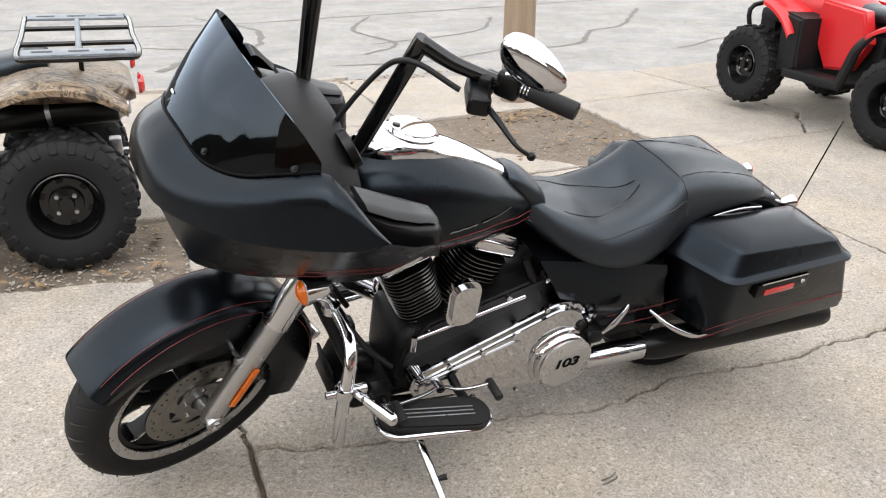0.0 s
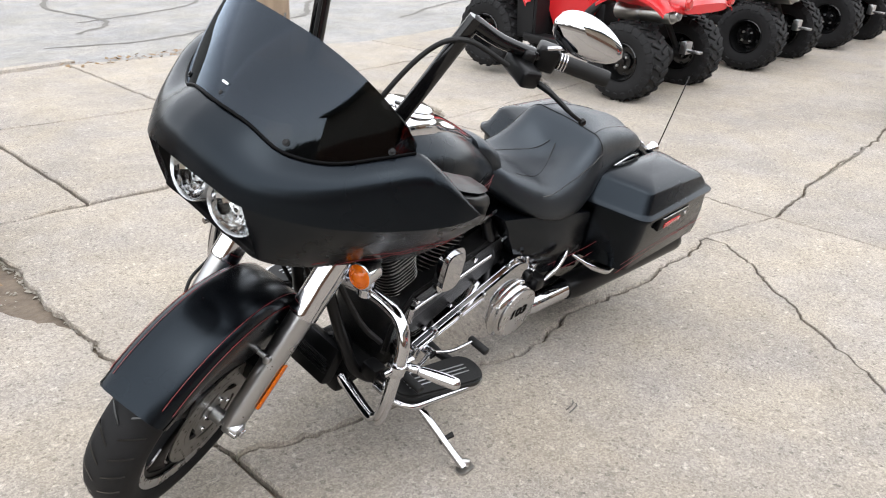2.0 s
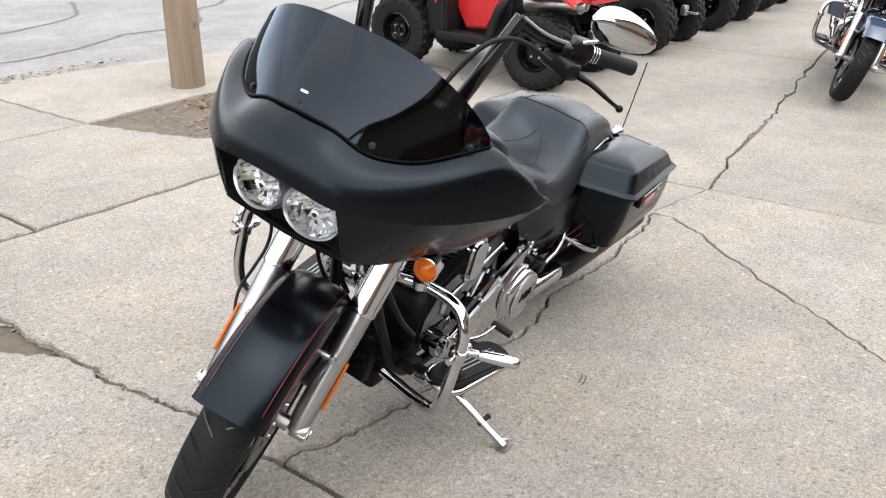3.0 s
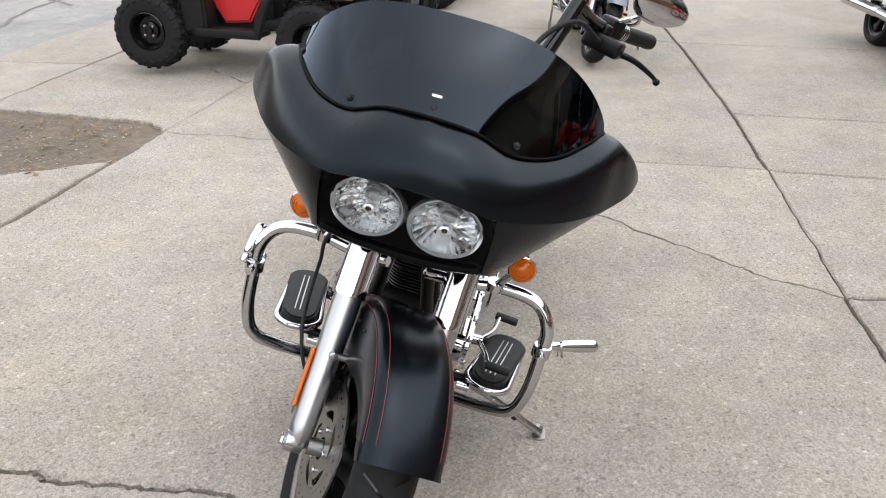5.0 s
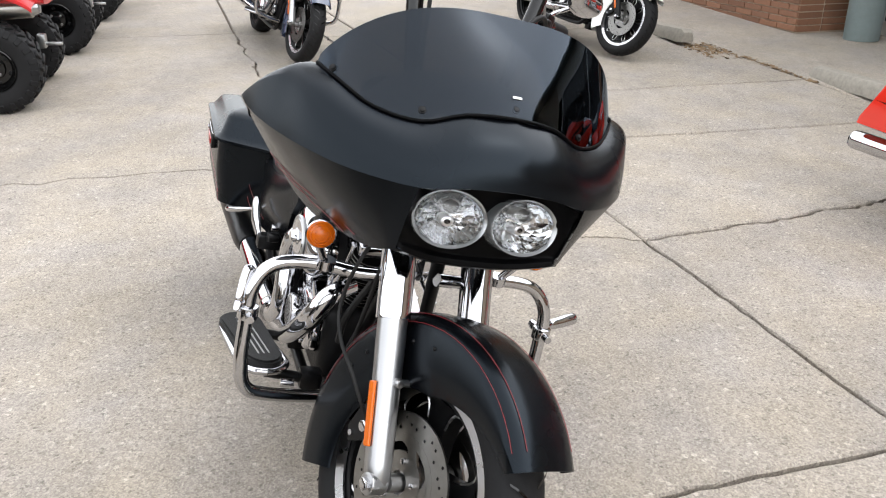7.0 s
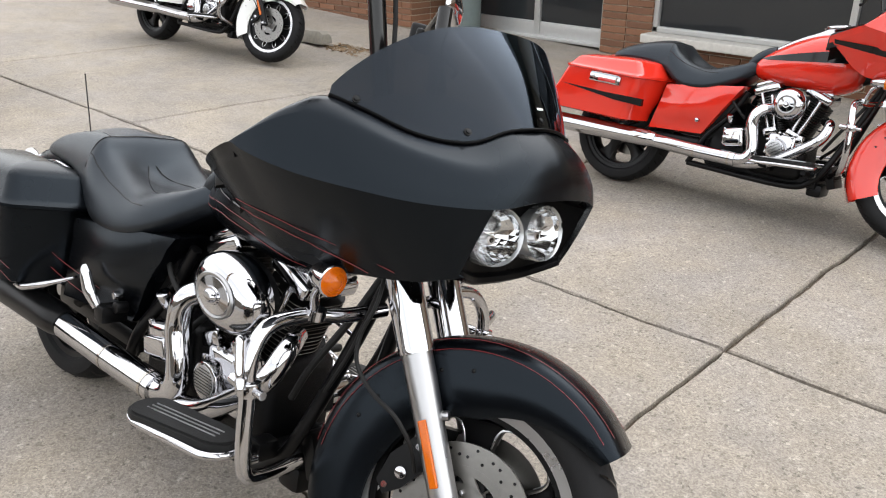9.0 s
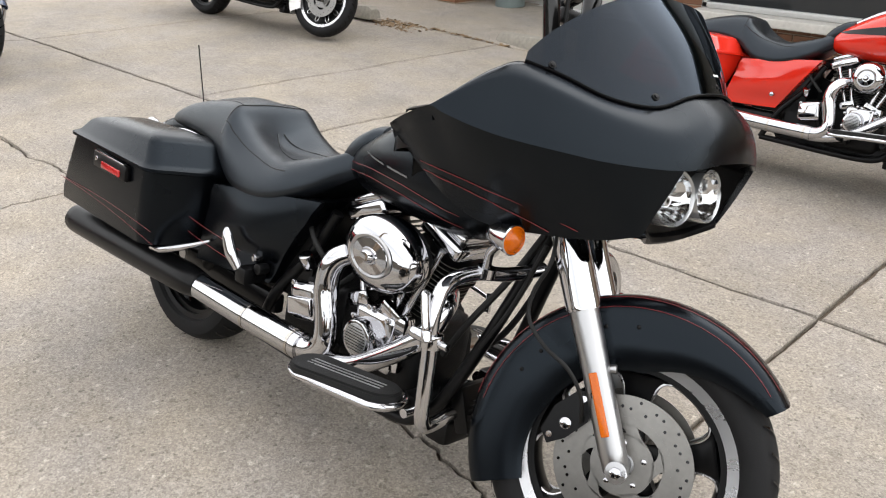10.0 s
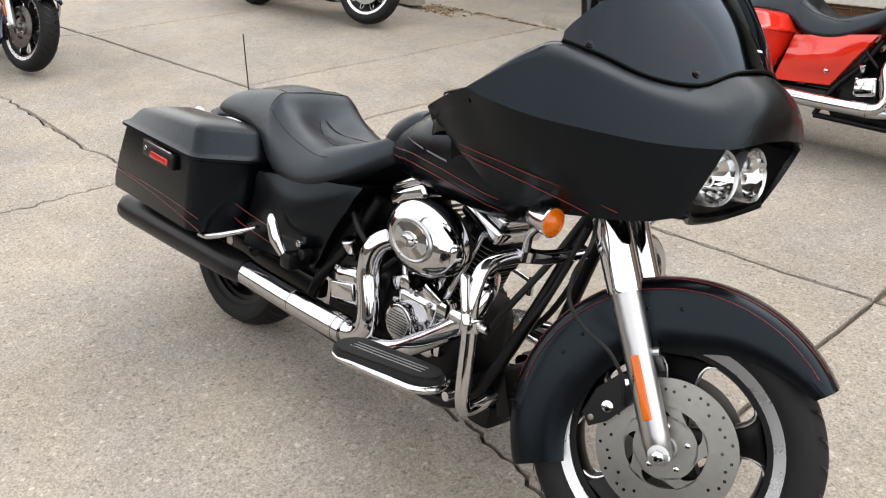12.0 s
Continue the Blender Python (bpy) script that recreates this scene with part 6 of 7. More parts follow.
# loose grit and litter lying in the joints
def scatter(name, spots, count, size, material, seed, label, category, flat=0.4, z0=0.0):
    r = random.Random(seed)
    bm = bmesh.new()
    for _ in range(count):
        (x0, x1, y0, y1) = r.choice(spots)
        x, y = x0 + (x1 - x0) * r.random(), y0 + (y1 - y0) * r.random()
        s = size * (0.35 + r.random())
        m = Matrix.Translation((x, y, rise(x) + z0 + s * flat * 0.5)) @ Euler((r.random() * 0.5, r.random() * 0.5, r.random() * 6.3)).to_matrix().to_4x4() @ Matrix.Diagonal((s, s * (0.5 + 0.5 * r.random()), s * flat, 1))
        vs = [bm.verts.new(m @ Vector(p)) for p in ((1, 0, 0), (0.2, 0.8, 0.1), (-1, 0.2, 0), (-0.2, -0.8, 0.15), (0, 0, 0.9), (0, 0, -0.5))]
        for a, b in ((0, 1), (1, 2), (2, 3), (3, 0)):
            bm.faces.new((vs[a], vs[b], vs[4]))
            bm.faces.new((vs[b], vs[a], vs[5]))
    return tagged(part(name, bm, material, None, smooth=False), label, category, kind="stuff")


scatter("gravel", [(-1.4, 0.24, 3.45, 4.22), (2.5, 3.6, 4.5, 5.85), (0.27, 0.31, 2.1, 4.2), (2.3, 4.4, 7.6, 7.9), (-0.5, 0.2, 3.4, 4.2)], 1900, 0.011, "grit", 3, "scattered gravel and grit on the dirt patches", "gravel", z0=-0.024)
scatter("fallen_leaves", [(5.25, 5.95, -2.38, -2.05), (5.5, 5.9, -2.4, -2.1), (4.3, 5.3, -2.42, -2.36), (3.0, 3.6, 5.6, 5.9), (2.2, 3.8, 7.65, 7.9), (2.5, 3.7, 4.5, 5.9), (-1.2, 0.2, 3.5, 4.2)], 800, 0.024, "leaf_litter", 8, "dry brown leaves drifted along the joints", "leaves", flat=0.25)
scatter("pebbles", [(-1.5, 5, -2, 6), (-1.0, 3.2, 0.4, 4.2)], 260, 0.0045, "grit", 12, "tiny pebbles strewn over the concrete", "pebbles", flat=0.6)
twig = bmesh.new()
for a in ((0, 0), (0.012, 0.014)):
    twig = join(twig, tube([(-0.03 + a[0], a[1], 0.004), (0, 0.006 + a[1], 0.007), (0.032 + a[0], -0.004 + a[1], 0.004)], 0.0022, 6))
twig_ob = part("twig", xf(twig, pose(1.235, 1.53, 0, 0, 0, 200)), "drab", None)
tagged(twig_ob, "small broken brown twig lying on the concrete", "twig")

# ---- the far side of the street and the neighbouring lots, out of view, which close the place ----
M["far_row"] = mat("far_trees_and_houses", (0.085, 0.075, 0.062), 0.95, var=0.6, scale=0.35, detail=8, big=0.4, bigscale=0.1)
far = []
for ax, ay, bx, by, seed in ((-70, 25, 75, 28, 1.0), (-42, -30, -42, 25, 7.0), (75, -30, 75, 28, 13.0)):
    n = 90
    row = []
    for k in range(n + 1):
        x, y = ax + (bx - ax) * k / n, ay + (by - ay) * k / n
        h = 4.6 + 2.0 * noise.noise(Vector((k * 0.11, seed, 0))) + 1.0 * noise.noise(Vector((k * 0.7, seed, 3)))
        row.append([(x, y, rise(x) - 0.5), (x, y, rise(x) + h * 0.5), (x, y, rise(x) + h)])
    bm = grid(row)
    bmesh.ops.solidify(bm, geom=list(bm.faces), thickness=0.4)
    far.append(bm)
tagged(part("backdrop", join(*far), "far_row", None), "distant row of trees and houses across the street", "backdrop", kind="structure")

# ---- utility pole ----
M["pole_wood"] = mat("weathered_wood", (0.185, 0.135, 0.092), 0.85, var=0.55, scale=18, detail=10, bump=0.004, bscale=60)
pn = M["pole_wood"].node_tree
for nd in pn.nodes:
    if nd.type == "TEX_NOISE":
        mp = pn.nodes.new("ShaderNodeMapping")
        mp.inputs["Scale"].default_value = (1, 1, 0.06)
        src = nd.inputs["Vector"].links[0].from_socket
        pn.links.new(src, mp.inputs["Vector"])
        pn.links.new(mp.outputs[0], nd.inputs["Vector"])
pole = thing("utility_pole", pose(3.42, 6.30, rise(3.42) - 0.1, 1.2, -1.5, 0), "weathered grey-brown wooden utility pole in the pavement", "pole")
rows = []
for k in range(15):
    z = 0.5 * k
    r = 0.142 - 0.004 * k
    rows.append([((r + 0.004 * noise.noise(Vector((j * 0.9, z * 0.4, 2)))) * math.cos(2 * math.pi * j / 40), (r + 0.004 * noise.noise(Vector((j * 0.9, z * 0.4, 7)))) * math.sin(2 * math.pi * j / 40), z) for j in range(40)])
part("shaft", grid(rows, close_v=True, caps=True), "pole_wood", pole)
part("ground_strap", box((0.02, -0.142, 0.62), (0.02, 0.006, 0.05), 0.001), "alu", pole)


# ---- quad bikes ----
def knobby(c, R, w, parent, name="wheel"):
    prof = [(R - 0.17, -w * 0.40), (R - 0.155, -w * 0.50), (R - 0.10, -w * 0.56), (R - 0.05, -w * 0.54), (R - 0.022, -w * 0.46), (R - 0.016, 0)]
    prof += [(r, -h) for r, h in reversed(prof[:-1])]
    wh = part(name, revolve(prof, c, (0, 1, 0), 48), "rubber", parent)
    lugs = bmesh.new()
    n = 22
    for k in range(n):
        for row, (y, ln, off, yaw) in enumerate(((-w * 0.22, w * 0.40, 0.0, 24), (w * 0.22, w * 0.40, 0.5, -24))):
            a = 2 * math.pi * (k + off) / n
            b = box((0, 0, 0), (0.036, ln, 0.026), 0.006, 1, rot=(0, 0, yaw))
            lugs = join(lugs, xf(b, Matrix.Translation(c) @ Matrix.Rotation(a, 4, "Y") @ Matrix.Translation((0, y, R - 0.016))))
        for s in (1, -1):
            a = 2 * math.pi * (k + (0.25 if s > 0 else 0.75)) / n
            b = box((0, 0, 0), (0.040, 0.026, 0.060), 0.006, 1, rot=(s * 22, 0, 0))
            lugs = join(lugs, xf(b, Matrix.Translation(c) @ Matrix.Rotation(a, 4, "Y") @ Matrix.Translation((0, s * w * 0.49, R - 0.050))))
    part("tread_lug", lugs, "rubber", wh)
    for s in (1, -1):
        y = s * w * 0.36
        rp = [(R - 0.163, y + s * 0.030), (R - 0.170, y + s * 0.036), (R - 0.178, y + s * 0.02), (R - 0.190, y - s * 0.03), (R - 0.205, y - s * 0.045), (0.075, y - s * 0.045), (0.070, y - s * 0.02), (0.035, y - s * 0.015), (0.03, y + s * 0.01), (0, y + s * 0.012)]
        rim = part("rim", revolve(rp, c, (0, 1, 0), 40), "gloss_black", wh)
        for k in range(4):
            a = radians(45 + 90 * k)
            p = Vector(c) + Vector((0.052 * math.cos(a), y - s * 0.020, 0.052 * math.sin(a)))
            part("lug_nut", cyl(p, p + Vector((0, s * 0.024, 0)), 0.010, n=8, bev=0.002), "alu", rim)
        for k in range(6):
            a = radians(20 + 60 * k)
            b = Vector(c) + Vector((0.100 * math.cos(a), y - s * 0.0455, 0.100 * math.sin(a)))
            part("rim_slot", xf(box((0, 0, 0), (0.018, 0.006, 0.030), 0.002), Matrix.Translation(b) @ Matrix.Rotation(-a, 4, "Y")), "black_plastic", rim)
    return wh


def quad_bike(m, paint, label, rack=True, group="parked quad bikes"):
    q = thing("quad_bike", m, label, "quad bike", group)
    R, half, wb = 0.315, 0.470, 0.71
    for x, w in ((wb, 0.20), (-wb, 0.26)):
        for s in (1, -1):
            knobby((x, s * half, R), R, w, q, "front_wheel" if x > 0 else "rear_wheel")
        part("axle", join(cyl((x, -half, R), (x, half, R), 0.03, n=16), ellipsoid((x, 0, R), (0.14, 0.11, 0.12), 18)), "black_plastic", q)
        for s in (1, -1):
            part("suspension_arm", join(tube([(x, s * 0.10, R - 0.02), (x, s * 0.36, R - 0.02)], 0.018, 8, 1), tube([(x + 0.06, s * 0.12, 0.62), (x, s * 0.33, R + 0.02)], 0.026, 10, 1)), "black_plastic", q)
    part("frame", join(box((0, 0, 0.36), (1.05, 0.30, 0.10), 0.03), box((0.05, 0, 0.52), (0.55, 0.26, 0.30), 0.05)), "black_plastic", q)
    # wheel-arch fenders
    for x, a0, a1, rr in ((wb, 104, 152, 0.47), (-wb, 48, 132, 0.45)):
        for s in (1, -1):
            rows = []
            for k in range(19):
                a = radians(a0 + (a1 - a0) * k / 18)
                yo, yi = s * (0.56 if x > 0 else 0.58), s * 0.20
                px, pz = x + rr * math.cos(a), R + 0.10 + rr * 0.92 * math.sin(a)
                rows.append([(px, yo, pz - 0.03), (px, yo, pz - 0.008), (px, yo - s * 0.02, pz + 0.004), (px, (yo + yi) / 2, pz + 0.018), (px, yi, pz + 0.03)])
            bm = grid(rows)
            bmesh.ops.solidify(bm, geom=list(bm.faces), thickness=0.006)
            part("front_fender" if x > 0 else "rear_fender", bm, paint, q)
    part("front_bumper", join(tube([(0.86, -0.26, 0.42), (1.00, -0.26, 0.55), (1.02, -0.24, 0.74), (1.02, 0.24, 0.74), (1.00, 0.26, 0.55), (0.86, 0.26, 0.42)], 0.020, 10, 4), box((0.86, 0, 0.60), (0.18, 0.44, 0.26), 0.04), box((0.72, 0, 0.70), (0.30, 0.60, 0.10), 0.03)), "black_plastic", q)
    # body between: nose, tank cover, tail
    keys = [(0.98, 0.10, 0.84, 0.76, 3), (0.92, 0.27, 0.90, 0.76, 3), (0.72, 0.33, 0.95, 0.78, 3), (0.45, 0.26, 0.97, 0.62, 3), (0.20, 0.18, 0.93, 0.60, 3), (0.05, 0.15, 0.86, 0.60, 3)]
    part("nose_cowl", grid(sections(smooth_rows(keys, 4), 28), close_v=True, caps=True), paint, q)
    keys = [(-0.42, 0.30, 0.82, 0.66, 3), (-0.70, 0.40, 0.84, 0.70, 3.4), (-0.98, 0.42, 0.82, 0.70, 3.4), (-1.06, 0.36, 0.78, 0.71, 3)]
    part("tail_cowl", grid(sections(smooth_rows(keys, 4), 28), close_v=True, caps=True), paint, q)
    keys = [(0.12, 0.11, 0.88, 0.74, 2.6), (-0.05, 0.16, 0.86, 0.72, 2.8), (-0.35, 0.18, 0.88, 0.74, 2.8), (-0.62, 0.17, 0.93, 0.80, 2.8), (-0.70, 0.14, 0.92, 0.82, 2.6)]
    part("seat", grid(sections(smooth_rows(keys, 4), 24), close_v=True, caps=True), "leather", q)
    for s in (1, -1):
        # red side panel over the footwell, black splash guard, footrest
        pan = xz_plate([(0.27, 0.88), (-0.12, 0.84), (-0.20, 0.62), (-0.08, 0.40), (0.14, 0.38), (0.30, 0.62)], s * 0.20, s * 0.30, 0.02)
        part("side_panel", pan, paint, q)
        guard = xz_plate([(0.46, 0.78), (0.24, 0.74), (0.22, 0.36), (0.42, 0.30)], s * 0.20, s * 0.50, 0.02)
        part("splash_guard", guard, "black_plastic", q)
        part("footrest", join(box((0.02, s * 0.42, 0.335), (0.56, 0.22, 0.045), 0.012), box((0.02, s * 0.53, 0.335), (0.56, 0.04, 0.07), 0.015)), "black_plastic", q)
        part("rear_guard", tube([(-0.22, s * 0.52, 0.33), (-0.27, s * 0.52, 0.48), (-0.33, s * 0.54, 0.62), (-0.45, s * 0.56, 0.74)], [0.035, 0.04, 0.035, 0.02], 10, 5, flat=1.6), "black_plastic", q)
        part("tail_light", join(revolve([(0, 0), (0.048, 0), (0.048, 0.012), (0.036, 0.026), (0, 0.030)], (-1.075, s * 0.36, 0.80), (-1, 0, 0), 24)), "red_lens", q)
    if rack:
        for x0, x1, zz, hw, tilt in ((-0.60, -1.09, 0.975, 0.47, 0.085), (0.50, 0.96, 1.04, 0.36, 0.0)):
            r = 0.0135

            def at(x, y, dz=0.0):
                return (x, y, zz - y * tilt + dz)
            xm = (x0 + x1) / 2
            loop = [at(x0, -hw * 0.9), at(x0 + (x1 - x0) * 0.2, -hw), at(x0 + (x1 - x0) * 0.8, -hw), at(x1, -hw * 0.9), at(x1, 0), at(x1, hw * 0.9), at(x0 + (x1 - x0) * 0.8, hw), at(x0 + (x1 - x0) * 0.2, hw), at(x0, hw * 0.9), at(x0, 0), at(x0, -hw * 0.9)]
            rk = part("front_rack" if x0 > 0 else "rear_rack", tube(loop, r, 10, 6), "gloss_black", q)
            part("rack_bar", tube([at(xm, -hw), at(xm, 0, 0.010), at(xm, hw)], r, 10, 4), "rack_grey", rk)
            for y in (-0.17, 0.17):
                part("rack_bar", tube([at(x0, y), at(x1, y)], r * 0.9, 10, 1), "gloss_black", rk)
            for s in (1, -1):
                pl = box((xm, s * (hw - 0.07), zz - s * (hw - 0.07) * tilt + 0.010), (abs(x1 - x0) * 0.94, 0.115, 0.014), 0.005, rot=(math.degrees(-math.atan(tilt)), 0, 0))
                plate_ob = part("rack_plate", pl, "rack_grey", rk, "grey patterned rack plate")
                for f in (0.2, 0.5, 0.8):
                    part("plate_slot", box((x0 + (x1 - x0) * f, s * (hw - 0.075), zz - s * (hw - 0.075) * tilt + 0.0165), (0.085, 0.032, 0.003), 0.001, rot=(math.degrees(-math.atan(tilt)), 0, 0)), "black_plastic", plate_ob)
            for y in (-0.22, 0.22):
                part("rack_leg", tube([at(xm, y), (xm, y, 0.80)], r * 0.8, 8, 1), "gloss_black", rk)
    # silencer along the right... seen beside the rear wheel
    ex = part("silencer", join(cyl((-0.45, 0.30, 0.66), (-0.98, 0.36, 0.70), 0.068, n=24, bev=0.01)), "satin_black" if paint == "camo" else "steel", q, "dark silencer with a metal end cap")
    part("silencer_cap", cyl((-0.975, 0.36, 0.70), (-1.03, 0.366, 0.704), 0.055, 0.040, 24, bev=0.006), "alu", ex)
    part("silencer_strap", cyl((-0.68, 0.326, 0.677), (-0.70, 0.328, 0.679), 0.073, n=24), "alu", ex)
    hb = part("handlebar", tube([(0.18, 0.40, 1.10), (0.26, 0.26, 1.12), (0.30, 0.0, 1.06), (0.26, -0.26, 1.12), (0.18, -0.40, 1.10)], 0.013, 10), "black_plastic", q)
    part("tow_hitch", join(box((-1.03, 0, 0.40), (0.12, 0.06, 0.02), 0.004), box((-0.95, 0, 0.42), (0.06, 0.10, 0.10), 0.01)), "alu", q)
    return q


first_quad = quad_bike(pose(5.47, 4.50, rise(5.47), 0, -2.2, 91) , "red_plastic", "red quad bike with black knobby tyres and black splash guards")
for k, (x, y, a) in enumerate(((7.36, 4.38, 92), (9.12, 4.28, 90), (10.95, 4.25, 91), (12.8, 4.2, 91), (14.6, 4.15, 90), (16.4, 4.2, 91))):
    copy_thing(first_quad, pose(x, y, rise(x), 0, -2.2, a))
quad_bike(pose(-0.905, 4.28, -0.02, 0, 0, 180), "camo", "camouflage quad bike with a black steel luggage rack")

# ---- the other motorcycles ----
touring_bike("red_touring_motorcycle", pose(0.11, -1.12, 0, 0, 0, 183) @ Matrix.Rotation(radians(-11), 4, "X") @ Matrix.Diagonal((0.93, 0.93, 0.93, 1)), "bright red touring motorcycle with black stripes and chrome exhaust", "red_paint", 20, latch="chrome", air_size=0.80)
touring_bike("white_touring_motorcycle", pose(5.52, -1.22, rise(5.52) - 0.006, 0, 2.3, 187) @ Matrix.Rotation(radians(-11), 4, "X"), "white touring motorcycle with black spoked wheels", "white_paint", 14, spokes=10, slider="satin_black")
touring_bike("blue_touring_motorcycle", pose(5.92, 1.60, rise(5.85) - 0.006, 0, 2.3, 188) @ Matrix.Rotation(radians(-11), 4, "X"), "dark blue touring motorcycle with cast wheels", "navy_paint", 6)

# ---- building ----
M["brick"] = mat("brown_brick", (0.175, 0.080, 0.042), 0.8, var=0.25, scale=40, detail=8, bump=0.001, bscale=200, island=0.22)
M["mortar"] = mat("pale_mortar", (0.34, 0.285, 0.22), 0.9, var=0.2, scale=60)
M["sill_stone"] = mat("weathered_white_sill", (0.50, 0.48, 0.44), 0.8, var=0.25, scale=25, detail=8, bump=0.002, bscale=60)
M["frame_alu"] = mat("storefront_aluminium", (0.55, 0.55, 0.54), 0.4, 0.6, var=0.08, scale=30)
# near-black colour stands in for the shade inside the unlit showroom
M["room_shade"] = mat("interior_shade_colour", (0.03, 0.03, 0.032), 0.8, var=0.3, scale=3)
M["slate_paint"] = mat("grey_green_paint", (0.17, 0.21, 0.21), 0.5, var=0.15, scale=20)
M["pane"] = mat("window_glass", (0.02, 0.022, 0.024), 0.04, spec=0.5)
GZ = 0.10


def brick_wall(name, x0, x1, y_face, z0, z1, thick, label, pieces, side=None):
    """A wall core of mortar with bricks standing proud of it, facing the lot."""
    w = tagged(part(name, box(((x0 + x1) / 2, y_face - thick / 2 - 0.006, (z0 + z1) / 2), (abs(x1 - x0), thick, z1 - z0), 0), "mortar", None, smooth=False), label, "wall", kind="structure")
    return w


BR_L, BR_H, JT = 0.295, 0.058, 0.011
me_cache = {}


def brick_piece(parent, x, y, z, ln, axis="x"):
    key = (round(ln, 3), axis)
    if key not in me_cache:
        s = (ln, 0.02, BR_H) if axis == "x" else (0.02, ln, BR_H)
        bm = box((0, 0, 0), s, 0.003, 1)
        me = bpy.data.meshes.new("brick")
        bm.to_mesh(me)
        bm.free()
        me.materials.append(M["brick"])
        me_cache[key] = me
    ob = new("brick", me_cache[key])
    ob.parent = parent
    ob.location = (x, y, z)
    return ob


def lay_bricks(parent, x0, x1, y, z0, z1, stack=True, limit=300):
    """Courses of long bricks; those past the limit are joined."""
    n = max(1, round((x1 - x0) / (BR_L + JT)))
    ln = (x1 - x0) / n - JT
    count = 0
    rest = bmesh.new()
    z = z0 + BR_H / 2
    row = 0
    while z < z1:
        off = 0 if stack or row % 2 == 0 else 0.5
        for k in range(n + (1 if off else 0)):
            a = x0 + max(0, (k - off)) * (ln + JT)
            b = min(x1, x0 + (k - off + 1) * (ln + JT) - JT)
            if b - a < 0.05:
                continue
            if count < limit and z < z0 + 1.0:
                brick_piece(parent, (a + b) / 2, y, z, b - a)
                count += 1
            else:
                rest = join(rest, box(((a + b) / 2, y, z), (b - a, 0.02, BR_H), 0))
        z += BR_H + JT
        row += 1
    if len(rest.verts):
        tagged(part("brick_course", rest, "brick", parent, smooth=False), kind="stuff")
    else:
        rest.free()


def face_wall(name, x0, x1, y, z0, z1, thick, label, brick_top=None, stack=True, limit=300):
    w = brick_wall(name, x0, x1, y, z0, z1, thick, label, True)
    lay_bricks(w, x0, x1, y - 0.001, z0 + 0.02, brick_top or z1, stack, limit)
    return w


# brick wall beyond the entrance, and its return
wa = face_wall("wall_north", 6.13, 14.5, -3.55, rise(6.2), 3.4, 0.25, "brown long-brick shop wall with pale mortar joints", 1.6, False, 300)
wr = tagged(part("wall_return", box((6.13 + 0.12, -4.15, 1.7), (0.236, 0.94, 3.4), 0), "mortar", None, smooth=False), "short brick return beside the entrance", "wall", kind="structure")
zz = rise(6.13) + 0.02 + BR_H / 2
while zz < 1.6:
    for k in range(3):
        brick_piece(wr, 6.131, -3.70 - 0.30 * k, zz, 0.285, "y")
    zz += BR_H + JT
pier = face_wall("wall_pier", 3.47, 4.06, -4.28, rise(3.7), 3.4, 0.25, "brown brick pier between door and shop window", None, True, 200)
under = face_wall("wall_under_window", -0.6, 3.47, -4.30, rise(1.0) - 0.02, 0.25, 0.22, "low brown brick wall under the shop window", None, False, 200)
face_wall("wall_south", -9.0, -0.6, -4.28, -0.02, 3.4, 0.25, "plain brown brick shop wall", 1.2, False, 40)
tagged(part("lintel", box((2.5, -4.42, 3.0), (7.6, 0.22, 0.9), 0.01), "sill_stone", None, smooth=False), "plain band over doors and windows", "wall", kind="structure")
tagged(part("roof", box((3, -7.0, 3.5), (24, 7.2, 0.15), 0.01), "slate_paint", None, smooth=False), "flat roof of the shop", "roof", kind="structure")
tagged(part("wall_back", box((3, -9.2, 1.7), (24, 0.2, 3.4), 0), "room_shade", None, smooth=False), "back wall of the showroom, shade put into its colour", "wall", kind="structure")
tagged(part("floor", box((3, -6.8, 0.02), (24, 4.8, 0.06), 0), "room_shade", None, smooth=False), "showroom floor, shade put into its colour", "floor", kind="structure")

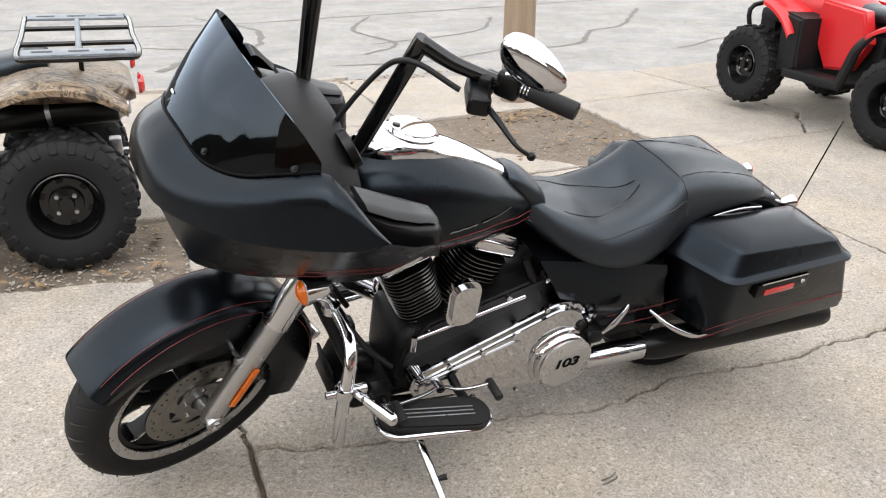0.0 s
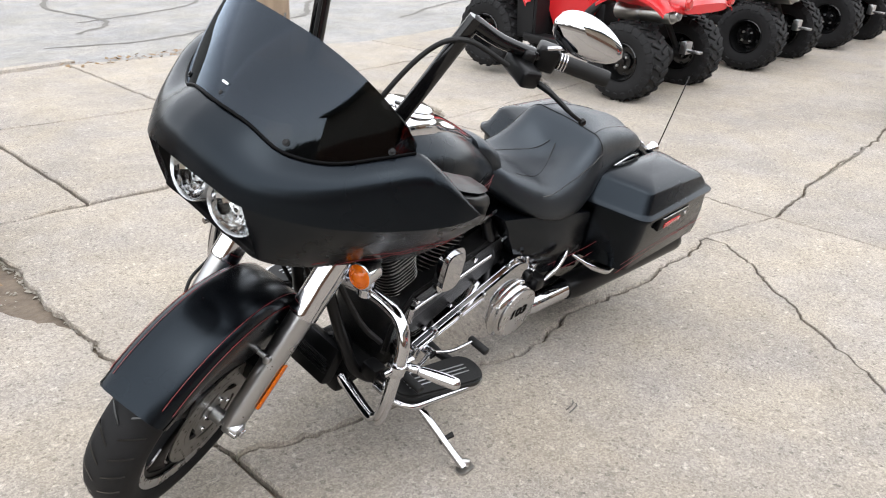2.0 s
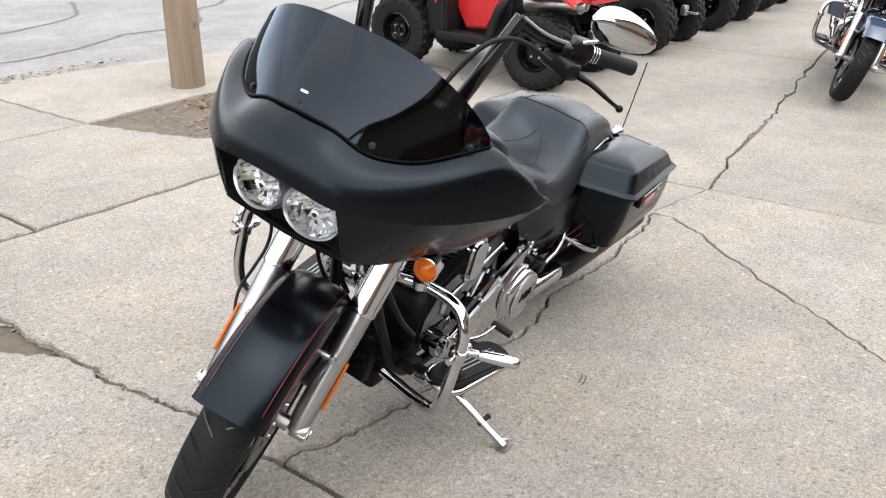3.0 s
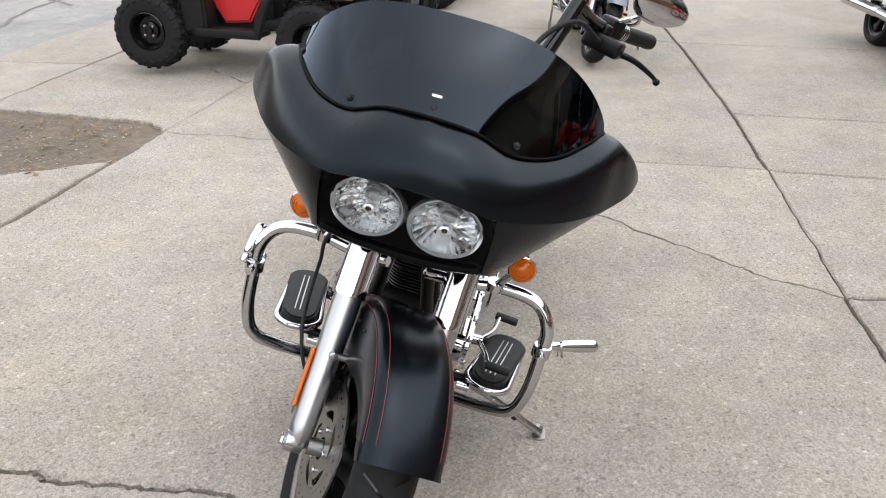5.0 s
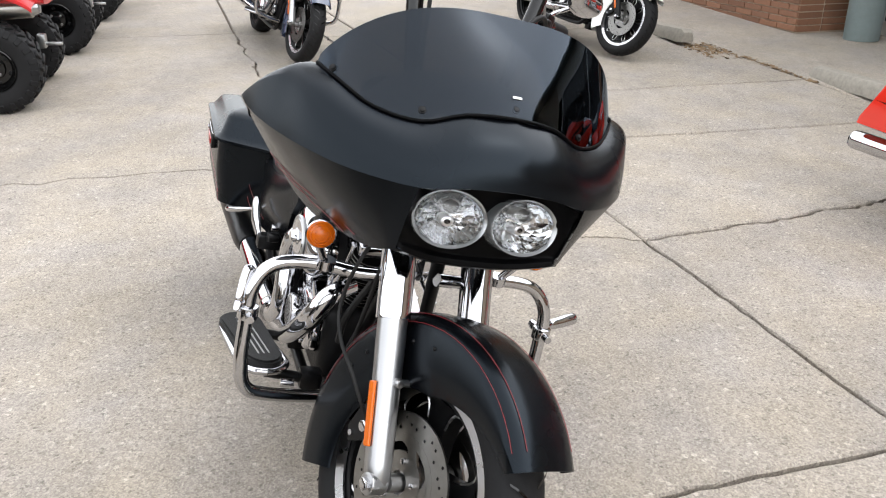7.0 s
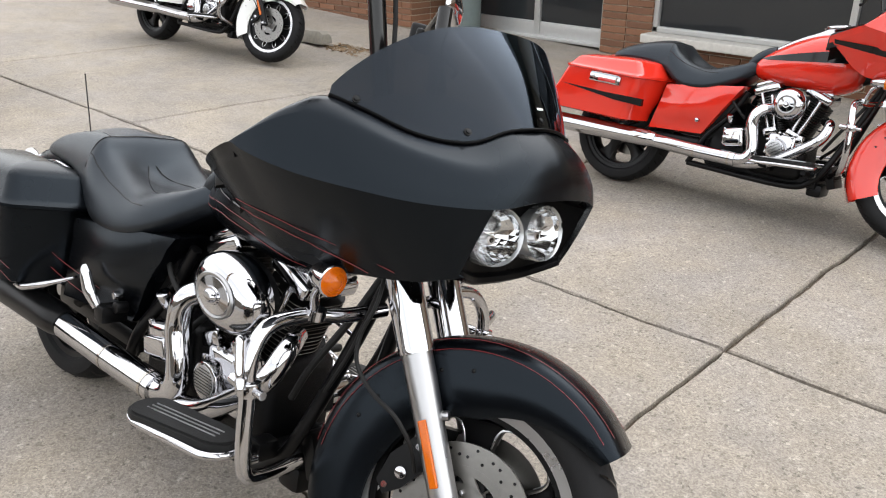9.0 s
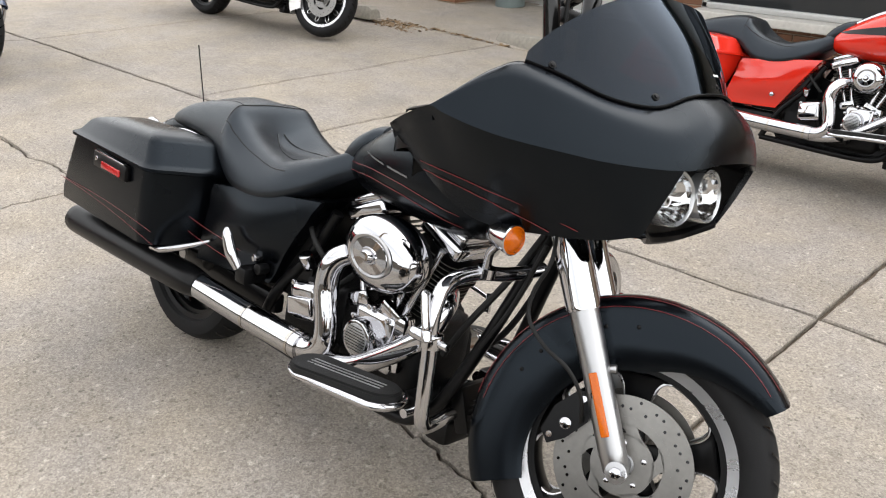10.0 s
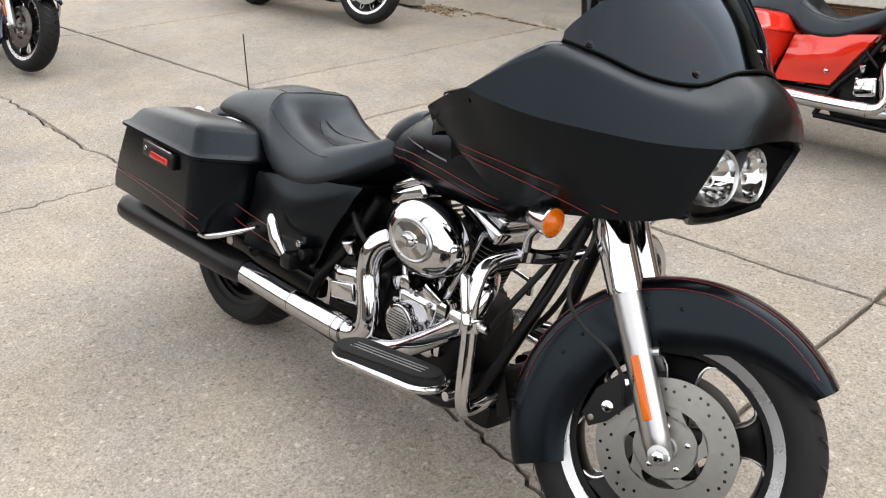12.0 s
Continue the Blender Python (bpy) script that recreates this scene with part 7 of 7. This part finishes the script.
win = tagged(new("window_1"), "large shop window with a white stone sill", "window", kind="structure")
part("window_sill", box((1.45, -4.24, 0.302), (4.08, 0.26, 0.085), 0.014, 3), "sill_stone", win, "chipped white-painted sill")
for x in (3.44, 1.62, -0.20):
    part("window_frame", box((x, -4.33, 1.48), (0.055, 0.09, 2.27), 0.006), "frame_alu", win)
part("window_frame", box((1.62, -4.33, 0.375), (3.70, 0.09, 0.055), 0.006), "frame_alu", win)
part("window_frame", box((1.62, -4.33, 2.58), (3.70, 0.09, 0.055), 0.006), "frame_alu", win)
for x in (2.53, 0.71):
    part("pane", box((x, -4.335, 1.47), (1.76, 0.012, 2.14), 0), "pane", win)
door = tagged(new("door_1"), "aluminium double shop door with dark glass", "door", kind="structure")
for x in (5.93, 4.99, 4.10):
    part("door_frame", box((x, -4.43, 1.20), (0.075, 0.08, 2.30), 0.006), "frame_alu", door)
for x, w in ((5.46, 0.86), (4.545, 0.81)):
    part("bottom_rail", box((x, -4.43, rise(5) + 0.085), (w, 0.06, 0.17), 0.006), "frame_alu", door)
    part("top_rail", box((x, -4.43, 2.28), (w, 0.06, 0.12), 0.006), "frame_alu", door)
    part("pane", box((x, -4.435, 1.25), (w, 0.012, 1.98), 0), "pane", door)
part("threshold", box((5.0, -4.40, rise(5) + 0.008), (1.95, 0.18, 0.03), 0.006), "frame_alu", door)
can = thing("litter_bin", pose(5.72, -4.02, rise(5.72)), "tall grey-green cylindrical litter bin by the shop door", "bin")
part("drum", revolve([(0, 0), (0.165, 0), (0.17, 0.01), (0.172, 0.55), (0.178, 0.56), (0.178, 0.60), (0.165, 0.61), (0.12, 0.70), (0, 0.72)], (0, 0, 0), (0, 0, 1), 40), "slate_paint", can)
for x, y, yaw, ln in ((3.98, -2.52, -6, 1.15), (6.35, -2.16, -4, 1.0)):
    bs = thing("parking_stop", pose(x, y, rise(x), 0, 2.2, yaw), "worn pebbly concrete parking stop", "parking stop", "parking stops")
    rows = []
    for k in range(24):
        t = k / 23
        xx = -ln / 2 + ln * t
        e = 1 - 0.25 * (1 if k in (0, 23) else 0)
        rows.append([(xx, sy * (0.085 + 0.006 * noise.noise(Vector((xx * 6, j, yaw)))) * e, zq * e + 0.006 * noise.noise(Vector((xx * 7, j * 3.1, yaw)))) for j, (sy, zq) in enumerate(((-1, 0), (-0.92, 0.07), (-0.6, 0.115), (0, 0.122), (0.6, 0.115), (0.92, 0.07), (1, 0)))])
    part("block", grid(rows, caps=True), "grit", bs)
